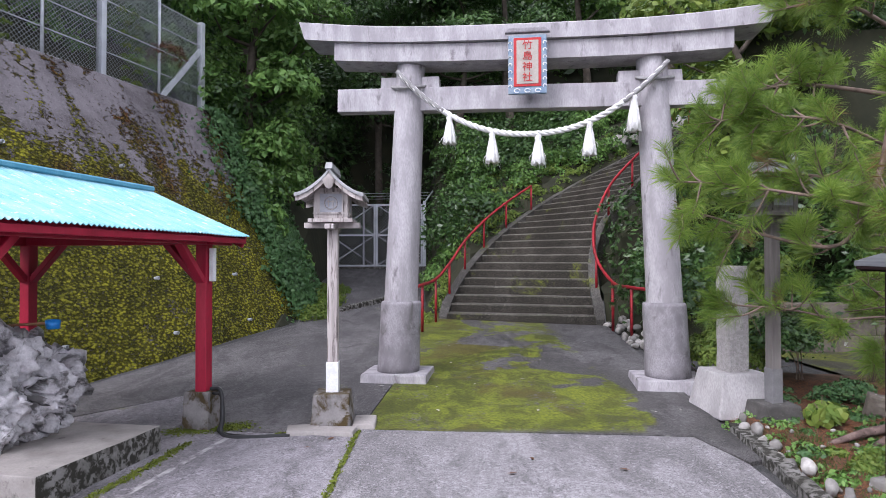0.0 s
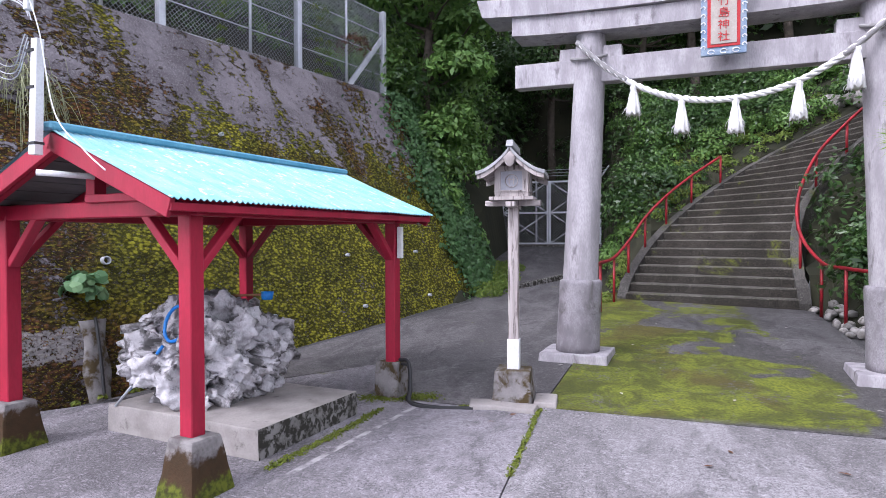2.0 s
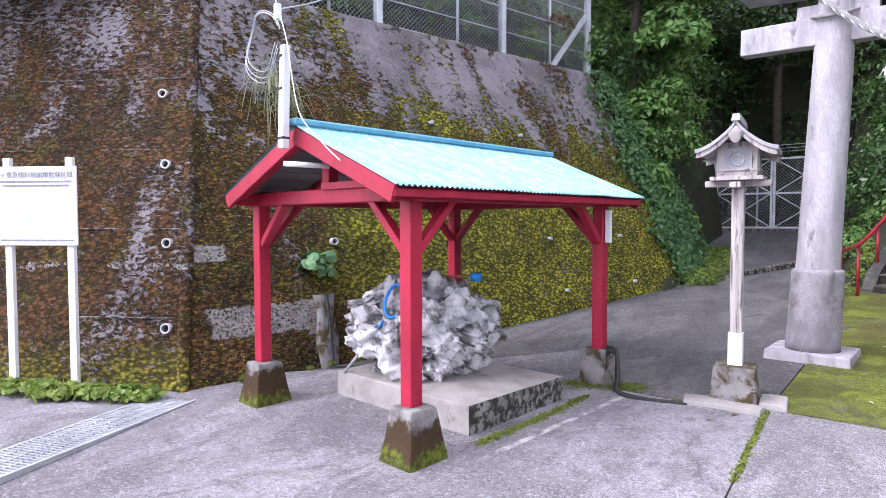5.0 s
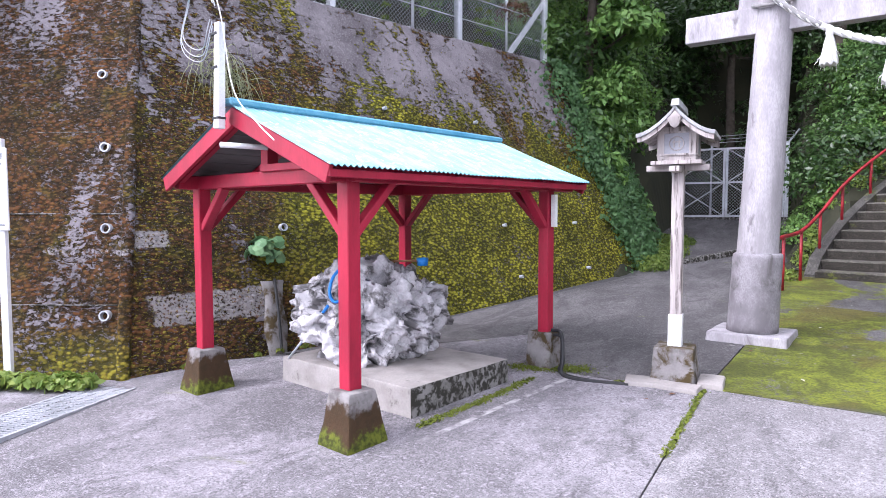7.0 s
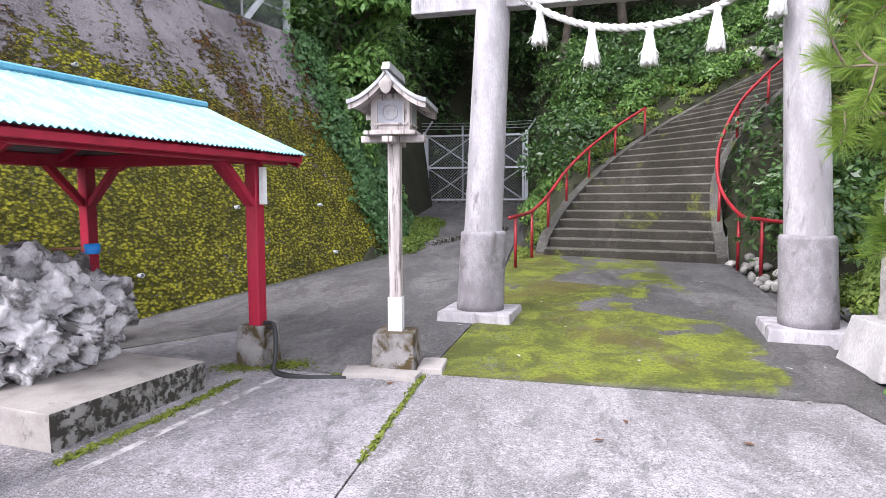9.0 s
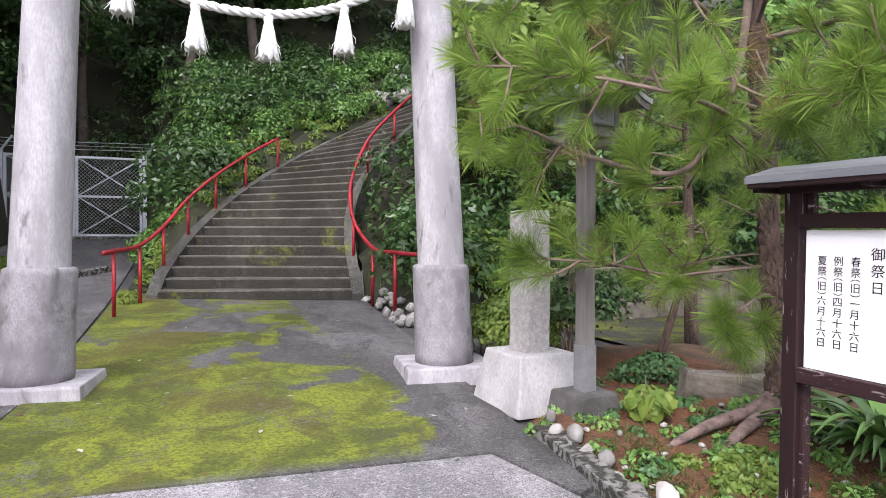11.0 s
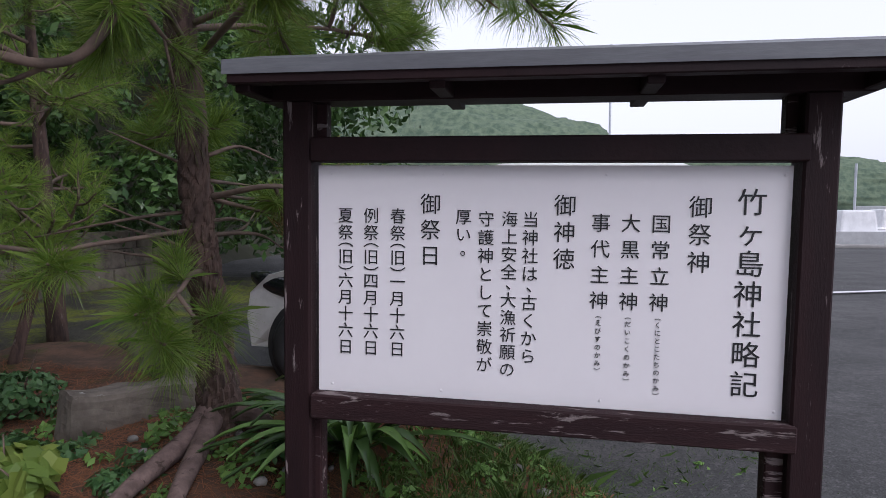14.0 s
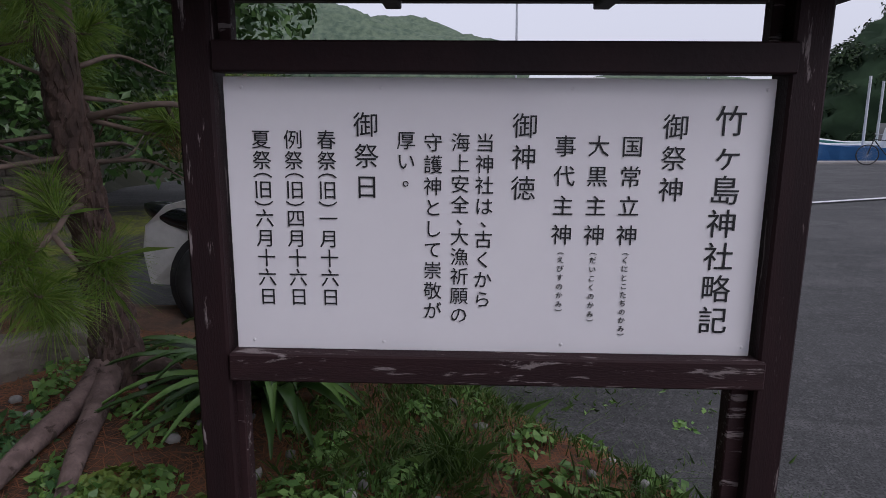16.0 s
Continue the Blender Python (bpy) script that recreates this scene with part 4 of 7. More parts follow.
shrubs("hillside_shrubs", hill_spots(40, (4, 10), (10.3, 20), (0.3, 0.8), right_bank), 14000, 0.11, M_LEAF_LIGHT, "light green shrubs on the bank")
shrubs("bank_shrubs", [(*wall_point(s, WALL_TOP, -1.4 - rng.uniform(0, 3.5)).xy, WALL_TOP + rng.uniform(0.3, 3), rng.uniform(0.6, 1.2)) for s in rng.uniform(-5, 9.5, 60)], 26000, 0.16, M_LEAF_DARK, "dark shrubs behind the fence")
shrubs("bank_shrubs", [(*wall_point(q, WALL_TOP, -0.9 - rng.uniform(0, 2.0)).xy, WALL_TOP + rng.uniform(0.2, 1.8), rng.uniform(0.4, 0.8)) for q in rng.uniform(-5, 9, 34)], 11000, 0.13, M_LEAF_MID, "green leafy shrubs behind the fence")
shrubs("bank_vines", [(*fence_pt(s, 0).xy, WALL_TOP + z, 0.09) for s0 in (S_END - 1.9, S_END - 2.2, S_END - 4.6) for s, z in [(s0 + 0.1 * math.sin(q * 3), 0.1 + q * 0.22) for q in range(7)]], 900, 0.07, M_LEAF_LIGHT, "light green vines climbing the fence")
shrubs("dry_shrub", [(*fence_pt(S_END - 1.1, 0).xy, WALL_TOP + 0.85, 0.42)], 500, 0.08, M_LEAF_RED, "withered brownish shrub behind the fence")


def tree(x, y, z, h, lean, crown_r, leaves, material, label, size=0.2, low=0.35):
    t = thing("tree", pose(x, y, z - 0.3), label, "tree", "hillside trees")
    top = np.array((lean[0], lean[1], h))
    line = smooth_line([(0, 0, 0), tuple(top * 0.35 + rng.normal(0, 0.15, 3)), tuple(top * 0.7 + rng.normal(0, 0.2, 3)), tuple(top)], 8)
    part("trunk", tube(line, np.linspace(0.17, 0.05, len(line)), 10), M_TRUNK, t, "", None, True)
    lines, C, Rr = [], [], []
    for q in range(13):
        s = rng.uniform(low, 1.0)
        p = line[int(s * (len(line) - 1))]
        a = rng.uniform(0, 2 * math.pi)
        e = p + np.array((math.cos(a), math.sin(a), rng.uniform(0.1, 0.6))) * crown_r * rng.uniform(0.5, 1.0)
        lines.append((smooth_line([p, (p + e) / 2 + rng.normal(0, 0.12, 3), e], 5), np.linspace(0.05, 0.015, 11), 6))
        C.append(e)
        Rr.append(crown_r * rng.uniform(0.3, 0.55))
        C.append((p + e) / 2 + rng.normal(0, 0.2, 3))
        Rr.append(crown_r * rng.uniform(0.2, 0.4))
    for ln in lines:
        part("limb", tubes_mesh("limb", [ln], M_TRUNK), M_TRUNK, t)
    P, N = clumps(np.array(C), np.array(Rr), leaves, rng, 0.7)
    part("crown", leaves_mesh("crown", P, N, size, material, rng), material, t)
    return t


for x, y, h, lean, cr, mt in ((-4.9, 15.6, 6.0, (0.3, -0.6), 1.7, M_LEAF_MID), (-6.0, 18.5, 9, (0.6, -0.5), 2.6, M_LEAF_DARK), (-5.2, 18.6, 6.0, (0.3, -0.6), 1.8, M_LEAF_MID), (-2.6, 24.2, 9, (0, -0.8), 2.6, M_LEAF_DARK),
                              (0.2, 21.5, 7, (0.3, -0.8), 2.0, M_LEAF_DARK), (-0.3, 25.5, 9, (0.2, -1), 2.8, M_LEAF_DARK), (2.4, 21.5, 6.5, (-0.5, -0.6), 2.0, M_LEAF_DARK), (5.2, 22.0, 7, (-0.6, -0.8), 2.3, M_LEAF_MID),
                              (8.0, 21.5, 7.5, (-0.8, -0.8), 2.4, M_LEAF_DARK), (7.8, 14.5, 7.0, (-0.8, -0.6), 2.2, M_LEAF_LIGHT), (6.6, 12.2, 6.0, (-1.3, -0.5), 1.8, M_LEAF_LIGHT), (10.5, 13.5, 8.0, (-0.3, -0.6), 2.6, M_LEAF_DARK),
                              (11.5, 18, 9.0, (-0.3, -0.6), 2.8, M_LEAF_DARK), (-8.2, 14.0, 7, (0.4, -0.3), 2.2, M_LEAF_DARK), (-9, 9.0, 7, (0.4, 0), 2.2, M_LEAF_DARK), (13, 11.5, 8.0, (-0.3, -0.6), 2.6, M_LEAF_MID)):
    tree(x, y, hz(x, y) if y > 10 else WALL_TOP, h, lean, cr, 9000, mt, "evergreen broadleaf tree with a dense dark crown" if mt is M_LEAF_DARK else "evergreen broadleaf tree with a bright green crown")
# dense forest beyond
for a, (xr, yr, zr) in enumerate((((-16, 0), (24, 34), (4, 14)), ((-1, 16), (24, 34), (7, 16)), ((-14, -7), (8, 24), (7, 14)))):
    shrubs("forest", [(rng.uniform(*xr), rng.uniform(*yr), rng.uniform(*zr), rng.uniform(1.0, 2.2)) for _ in range(70)], 26000, 0.34, M_LEAF_DARK, "dark forest higher up the hill")
# ivy over the end of the wall
C, N = [], []
for _ in range(15000):
    z = rng.uniform(-0.1, 5.0)
    s = 8.12 + rng.exponential(0.35) * (2.0 if rng.random() < 0.72 else -0.9 if 2.4 < z < 4.6 else -0.35) + 0.5 * noise.noise(Vector((z * 1.1, 3, 0)))
    over = max(0.0, s - 8.1)
    p = wall_point(min(s, 10.4), z, 0.05 + rng.uniform(0, 0.14) - over * 0.25)
    C.append(p)
    N.append((NRM.x, NRM.y, 0.4))
solo("ivy", leaves_mesh("ivy", np.array(C), np.array(N, float), 0.1, M_IVY, rng, 0.75), None, "ivy creeping over the end of the wall", "ivy", "", "stuff")


# ---- stone gate ----
torii = thing("torii", pose(-0.5, 8.0, 0, 0, 0, -6.8), "tall weathered pale concrete shrine gate with streaked beams", "shrine gate")
BEAM_TILT = pose(1.68, 0, 4.2) @ pose(0, 0, 0, 0, 0.6, 0) @ pose(-1.68, 0, -4.2)
for s0, s1 in ((-0.04, 0.145), (3.425, 3.235)):
    line = [(s0 + (s1 - s0) * t, 0, 0.14 + 4.16 * t) for t in np.linspace(0, 1, 24)]
    pillar = part("pillar", tube(line, np.linspace(0.232, 0.188, 24), 40), M_TORII, torii, "", None, True)
    lean = (s1 - s0) / 4.16
    prof = [(0.28, 0.09), (0.279, 0.2), (0.27, 0.6), (0.268, 0.98), (0.262, 1.015), (0.24, 1.03)]
    col = lathe(prof, 40)
    bmesh.ops.transform(col, matrix=Matrix(((1, 0, lean, s0), (0, 1, 0, 0), (0, 0, 1, 0), (0, 0, 0, 1))), verts=col.verts)
    part("collar", col, M_TORII_FOOT, torii, "grey stone collar", None, True)
    part("base_stone", box(0.9, 0.8, 0.305, 0.94, 0.02, 0.01, 3), M_TORII, torii, "pale square base stone", pose(s0, 0.04, -0.2))


def beam_loft(rows):
    """A beam from cross-section rows (s, z_bottom, z_top, half depth)."""
    bm = bmesh.new()
    R = [[bm.verts.new(p) for p in ((s, -d, zb), (s, -d, zt - 0.02), (s, -d * 0.9, zt), (s, d * 0.9, zt), (s, d, zt - 0.02), (s, d, zb))] for s, zb, zt, d in rows]
    for a, b in zip(R, R[1:]):
        for j in range(6):
            bm.faces.new((a[j], b[j], b[(j + 1) % 6], a[(j + 1) % 6]))
    bm.faces.new(R[0])
    bm.faces.new(R[-1][::-1])
    return bm


rows = []
for t in np.linspace(-1, 1, 41):
    s = 1.665 + t * 2.9
    lift = 0.13 * abs(t) ** 3
    rows.append([s, 4.36 + lift * 0.7, 4.565 + lift, 0.3])
bm = beam_loft(rows)
for v in bm.verts:
    t = (v.co.x - 1.665) / 2.9
    if abs(t) > 0.9:
        v.co.x += math.copysign((abs(t) - 0.9) * 1.4 * max(0, v.co.z - 4.44), t) * 2.4
part("top_beam", bm, M_TORII, torii, "upswept top beam streaked with black", BEAM_TILT)
part("under_beam", beam_loft([(1.665 + t * 2.51, 4.12 + 0.06 * abs(t) ** 3, 4.365 + 0.085 * abs(t) ** 3, 0.245) for t in np.linspace(-1, 1, 31)]), M_TORII, torii, "", BEAM_TILT)
part("tie_beam", box(4.97, 0.2, 0.31, 1, 0.012, 0.003, 2), M_TORII, torii, "", BEAM_TILT @ pose(1.645, 0, 3.525))
for s in (-0.12, 0.4, 2.955, 3.48):
    part("wedge", box(0.27, 0.17, 0.15, 0.94, 0.008), M_TORII, torii, "", BEAM_TILT @ pose(s, 0, 3.83))
part("centre_strut", box(0.24, 0.2, 0.32, 1, 0.01), M_TORII, torii, "", pose(1.68, 0, 3.825))
plaque = part("plaque", box(0.48, 0.06, 0.8, 0.98, 0.012), M_PLAQUE_EDGE, torii, "blue-grey scrolled name plaque", pose(1.68, -0.33, 3.645, 5, 0, 0) @ Matrix.Diagonal((1, 1, 0.9, 1)))
part("red_border", box(0.34, 0.03, 0.66, 1, 0.004), M_REDINK, plaque, "red inner border", pose(0, -0.026, 0.1))
part("plaque_face", box(0.27, 0.03, 0.59, 1, 0.003), M_PLAQUE, plaque, "pale face", pose(0, -0.034, 0.135))
for i, ch in enumerate("竹島神社"):
    letters(ch, 0.13, pose(0, -0.0525, 0.65 - i * 0.145, 90, 0, 0), M_REDINK, plaque, "", 0.003, 0.002)
for i in range(7):
    for sx in (-1, 1):
        a = np.linspace(0, 4.2, 18)
        pts = [(sx * 0.208 + sx * 0.03 * math.cos(q) * (1 - q / 6), -0.034, 0.1 + i * 0.098 + 0.032 * math.sin(q) * (1 - q / 6)) for q in a]
        part("scroll", tube(pts, 0.007, 5), M_WHITE, plaque)
part("plaque_crown", box(0.56, 0.1, 0.07, 0.85, 0.02), M_TORII_FOOT, plaque, "", pose(0, -0.005, 0.83))
for i in range(3):
    part("foot_scroll", tube([(-0.13 + i * 0.13 + 0.035 * math.cos(q), -0.034, 0.045 + 0.025 * math.sin(q)) for q in np.linspace(0, 5.5, 16)], 0.007, 5), M_WHITE, plaque)


def rope_line(u):
    """Centre of the straw rope, from pillar to pillar."""
    s = 0.1 + 3.2 * u
    sag = 3.15 + 0.76 * (abs(u - 0.5) * 2) ** 2.2
    return np.array((s, -0.27 - 0.03 * (1 - (2 * u - 1) ** 2), sag))


rope = thing("sacred_rope", pose(-0.5, 8.0, 0, 0, 0, -6.8), "twisted white rope with hanging tassels strung between the pillars", "rope")
us = np.linspace(-0.02, 1.02, 260)
for q in range(3):
    pts = []
    for u in us:
        c = rope_line(u)
        a = u * 78 + q * 2.094
        pts.append(c + np.array((0.3 * math.cos(a) * 0.02, 0.02 * math.cos(a), 0.02 * math.sin(a))))
    part("strand", tube(pts, 0.021, 7), M_ROPE, rope, "", None, True)
for s, sg in ((0.12, -1), (3.27, 1)):
    for dz in (0.0,):
        ring = [(s + 0.235 * math.cos(a), 0.235 * math.sin(a), 3.9 + dz + 0.09 * math.sin(a)) for a in np.linspace(0.4, 2 * math.pi + 0.2, 40)]
        part("wrap", tube(ring, 0.021, 8), M_ROPE_OLD, rope, "weathered grey rope wound round the pillar", None, True)
    tail = [rope_line(u) + np.array((0, -0.012, 0)) for u in (np.linspace(-0.03, 0.16, 20) if sg < 0 else np.linspace(0.86, 1.03, 20))]
    part("rope_end", tube(tail, 0.03, 8), M_ROPE_OLD, rope, "weathered grey rope end", None, True)
for s, zb in ((0.69, 3.05), (1.235, 2.8), (1.81, 2.765), (2.44, 2.87), (2.98, 3.155)):
    u = (s - 0.1) / 3.2
    c = rope_line(u)
    L = c[2] - zb
    prof = [(0.028, L), (0.04, L - 0.04), (0.032, L - 0.07), (0.05, L * 0.6), (0.068, L * 0.3), (0.082, 0.01), (0.07, 0.0)]
    bm = lathe(prof, 36)
    for v in bm.verts:
        a = math.atan2(v.co.y, v.co.x)
        k = 1 + 0.13 * math.sin(a * 9) + 0.1 * noise.noise(Vector((a * 3, v.co.z * 4, s)))
        v.co.x *= k
        v.co.y *= k
        if v.co.z < 0.03:
            v.co.z += 0.018 * math.sin(a * 7 + s)
    tas = part("tassel", bm, M_ROPE, rope, "", pose(c[0], c[1], zb), True)
    fr = []
    for q in range(26):
        a = rng.uniform(0, 2 * math.pi)
        p0 = np.array((0.07 * math.cos(a), 0.07 * math.sin(a), rng.uniform(0.05, L * 0.4)))
        p1 = p0 + np.array((rng.normal(0, 0.02) + 0.02 * math.cos(a), rng.normal(0, 0.02), -rng.uniform(0.06, 0.14)))
        fr.append(([p0, (p0 + p1) / 2 + rng.normal(0, 0.008, 3), p1], 0.003, 3))
    part("fringe", tubes_mesh("fringe", fr, M_ROPE), M_ROPE, tas)


# ---- washing pavilion ----
PV = pose(-2.769, 3.295, 0, 0, 0, -10.4)
pav = thing("pavilion", PV, "red timber washing pavilion with a light blue corrugated roof", "pavilion")
POSTS = ((0.0, 0.0), (-2.1, 0.0), (-0.03, 2.67), (-2.08, 2.66))
for x, y in POSTS:
    bot = -0.2 if y == 0 else -0.14
    mossy = y == 0
    wide = (0.36, 0.4, 0.62) if y == 0 else (0.3, 0.3, 0.86)
    foot = box(wide[0], wide[1], 0.24 - bot + (0.03 if y else 0), wide[2], 0.02, 0.012, 3)
    part("footing", foot, M_MOSSFOOT if mossy else M_PLINTH, pav, "tapered concrete footing stained with moss", pose(x + (0.02 if y == 0 else -0.02), y + (0 if y == 0 else 0.03), bot))
    part("post", beam((x, y, 0.23), (x, y, 1.76), 0.118, 0.118, 0.007, (0, 1, 0)), M_RED, pav)
    for dx, dy in (((-1 if x > -1 else 1), 0), (0, (1 if y == 0 else -1))):
        part("brace", beam((x + dx * 0.05, y + dy * 0.05, 1.36), (x + dx * 0.42, y + dy * 0.42, 1.74), 0.06, 0.085, 0.006, (dy, dx, 0)), M_RED, pav)
for y in (0, 2.64):
    part("cross_beam", beam((-2.3, y, 1.785), (0.12, y, 1.785), 0.1, 0.12, 0.008), M_RED, pav)
    part("short_beam", beam((-1.0, y - 0.055, 1.865), (-0.22, y - 0.055, 1.865), 0.05, 0.06, 0.005), M_RED, pav)
    part("king_post", beam((-0.98, y, 1.84), (-0.98, y, 2.22), 0.1, 0.1, 0.005, (0, 1, 0)), M_RED, pav)
for x in (0.0, -2.1):
    part("eave_beam", beam((x, -0.24, 1.785), (x, 3.08, 1.785), 0.1, 0.12, 0.008), M_RED, pav)
part("ridge_beam", beam((-1.0, -0.28, 2.23), (-1.0, 3.06, 2.23), 0.09, 0.11, 0.006), M_RED, pav)
RX, EX, RZ, EZ, RY0, RY1 = -1.0, 1.22, 2.335, 1.822, -0.33, 3.14
for sg in (1, -1):
    # corrugated sheet with thickness
    nyc = 480
    V = []
    for lay in (0, 1):
        for j in range(nyc):
            y = RY0 + (RY1 - RY0) * j / (nyc - 1)
            w = 0.008 * math.sin((y - RY0) / 0.052 * 2 * math.pi)
            for t in (0.0, 0.35, 0.7, 1.0):
                dent = 0.006 * noise.noise(Vector((t * 3, y * 2, sg)))
                V.append((RX + sg * EX * t, y, RZ + (EZ - RZ) * t + w + dent - 0.003 * lay + (0.012 if t == 0 else 0)))
    F = []
    for lay in (0, 1):
        o = lay * nyc * 4
        F += [(o + j * 4 + i, o + j * 4 + i + 1, o + (j + 1) * 4 + i + 1, o + (j + 1) * 4 + i) for j in range(nyc - 1) for i in range(3)]
    o = nyc * 4
    F += [(j * 4 + 3, (j + 1) * 4 + 3, o + (j + 1) * 4 + 3, o + j * 4 + 3) for j in range(nyc - 1)]
    me = mesh_np("roof_sheet", V, F, M_ROOF)
    me.shade_smooth()
    part("roof_sheet", me, M_ROOF, pav, "faded light blue corrugated sheet")
    sl = Vector((sg * EX, 0, EZ - RZ)).normalized()
    up = Vector((0, 1, 0)).cross(sl) if sg > 0 else sl.cross(Vector((0, 1, 0)))
    nrm = Vector((-(EZ - RZ) * sg, 0, EX)).normalized()
    for y in (RY0 + 0.03, RY1 - 0.03):
        a = Vector((RX, y, RZ)) - nrm * 0.075
        part("barge_board", beam(a + sl * 0.0, a + sl * 1.3, 0.035, 0.13, 0.005, nrm), M_RED, pav)
    for i in range(6):
        y = RY0 + 0.12 + i * (RY1 - RY0 - 0.24) / 5
        a = Vector((RX, y, RZ)) - nrm * 0.075 + sl * 0.06
        part("rafter", beam(a, a + sl * 1.2, 0.05, 0.06, 0.003, nrm), M_RED, pav)
    for i in range(7):
        a = Vector((RX, RY0 + 0.06, RZ)) - nrm * 0.03 + sl * (0.1 + i * 0.175)
        part("under_board", beam(a, a + Vector((0, RY1 - RY0 - 0.12, 0)), 0.165, 0.014, 0.002, nrm), M_BOARD, pav, "grey weathered roof board")
    part("fascia", beam(Vector((RX + sg * (EX - 0.05), RY0 + 0.02, EZ - 0.05)), Vector((RX + sg * (EX - 0.05), RY1 - 0.02, EZ - 0.05)), 0.03, 0.055, 0.004), M_RED, pav)
part("ridge_cap", beam((RX, RY0 - 0.03, RZ + 0.025), (RX, RY1 + 0.02, RZ + 0.025), 0.13, 0.06, 0.015), M_RIDGE, pav, "blue ridge cap")
part("lamp_tube", tube([(-1.1, -0.36, 2.04), (-0.85, -0.1, 2.02)], 0.022, 12), M_WHITE, pav, "white fluorescent lamp tube", None, True)
part("power_box", box(0.05, 0.05, 0.33, 1, 0.004), M_WHITE, pav, "white painted strip on the post", pose(0.065, 2.67, 1.36))

# service mast at the gable with its cables
mast = thing("service_mast", PV @ pose(-1.02, -0.41, 2.15), "grey wooden service mast strapped to the pavilion gable", "mast")
part("mast_post", box(0.075, 0.06, 0.79, 0.9, 0.006), M_WHITE, mast, "", pose(0, 0, 0, 0, 3, 0))
for z in (0.07, 0.45, 0.7):
    part("strap", box(0.085, 0.07, 0.018), M_BLACK, mast, "black strap", pose(0, 0, z))
part("insulator", box(0.05, 0.05, 0.13, 0.9, 0.008), M_WHITE, mast, "white insulator", pose(-0.06, 0, 1.0))
for r, dz in ((0.25, 0), (0.22, 0.02), (0.26, -0.03)):
    part("cable_coil", tube([(-0.3 + r * math.cos(a), 0.02 * math.sin(3 * a), 0.86 + dz + r * 1.05 * math.sin(a)) for a in np.linspace(0.4, 6.1, 40)], 0.004, 6), M_WIRE, mast)
part("cable", tube(smooth_line([(-0.06, 0, 1.1), (0.1, -0.02, 0.8), (0.3, -0.05, 0.25), (0.62, -0.06, -0.02), (0.8, -0.05, -0.15)], 10), 0.005, 6), M_WHITE, mast, "white cable", None, True)
part("cable", tube(smooth_line([(-0.06, 0, 1.1), (-0.1, -0.1, 1.6), (-0.02, -0.3, 2.4)], 8), 0.008, 6), M_WIRE, mast, "", None, True)
part("cable", tube(smooth_line([(-0.06, 0, 1.08), (0.1, 0.5, 1.3), (0.5, 2.2, 2.3)], 8), 0.006, 6), M_WIRE, mast, "", None, True)

slab_m = PV @ pose(-0.87, 1.28, -0.22)
basin_slab = solo("basin_slab", box(1.76, 1.34, 0.325, 0.995, 0.012, 0.006, 5), M_SLAB, "low concrete slab with one dark blotched side", "slab", "", "", slab_m)
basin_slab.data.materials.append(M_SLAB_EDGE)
# the +x side takes the darker blotched concrete
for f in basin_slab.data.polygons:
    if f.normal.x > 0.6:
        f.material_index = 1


def pitted_rock():
    """A pale limestone boulder, craggy, with deep solution holes."""
    r = random.Random(5)
    bm = bmesh.new()
    bmesh.ops.create_icosphere(bm, subdivisions=6, radius=1)
    for v in bm.verts:
        c = v.co.copy()
        k = 1 + 0.22 * noise.noise(c * 1.2) + 0.2 * noise.noise(c * 2.4 + Vector((4, 1, 2)))
        v.co = Vector((c.x * k * 0.6, c.y * k * 0.82, (c.z * k + 0.78) * 0.5))
    # lobes and ledges, then a rough weathered skin, each laid on the surface of the last
    for freq, amp, ridge in ((3.6, 0.13, True), (7.0, 0.05, True), (12, 0.04, False), (24, 0.03, True), (50, 0.02, False)):
        bm.normal_update()
        moves = []
        for v in bm.verts:
            n = noise.noise(v.co * freq + Vector((freq, 2, 7)))
            h = (0.5 - abs(n) * 2.4) if ridge else math.copysign(abs(n) ** 0.6, n) * 0.6
            moves.append(v.normal * amp * h)
        for v, m in zip(bm.verts, moves):
            v.co += m
    # solution holes
    for q in range(36):
        a, z = (radians(-115 + 19 * q), 0.2 + 0.13 * (q * 7 % 4)) if q < 7 else (r.uniform(0, 6.28), r.uniform(0.1, 0.72))
        p = Vector((math.cos(a) * 0.6, math.sin(a) * 0.8, z))
        inward = Vector((p.x, p.y, r.uniform(-0.2, 0.2))).normalized()
        rad, squash = r.uniform(0.05, 0.1) + (0.035 if q < 7 else 0), r.uniform(0.6, 1.4)
        for v in bm.verts:
            e = v.co - p
            d = math.sqrt(max(0, e.x ** 2 + e.y ** 2 + (e.z * squash) ** 2)) / rad + 0.25 * noise.noise(v.co * 14)
            if d < 1.25:
                v.co -= inward * rad * 2.6 * min(1, (1.25 - d) * 2.2)
    for v in bm.verts:
        v.co.z = max(v.co.z, 0)
    return bm


solo("pitted_rock", pitted_rock(), M_ROCK, "pitted pale grey limestone boulder on the slab", "rock", "", "", PV @ pose(-1.24, 1.32, 0.095) @ Matrix.Diagonal((1.12, 0.84, 1, 1)), True)
ladle = thing("ladle", PV @ pose(-0.88, 1.7, 0.97, 0, 0, 12), "blue plastic ladle with a reddish wooden handle lying on the rock", "ladle")
part("cup", lathe([(0.045, 0.0), (0.055, 0.005), (0.062, 0.08), (0.058, 0.08), (0.05, 0.012), (0.01, 0.01)], 20), M_BLUE, ladle, "", None, True)
part("handle", tube([(-0.05, 0, 0.05), (-0.4, 0, 0.03)], 0.012, 8), M_BAMBOO, ladle)
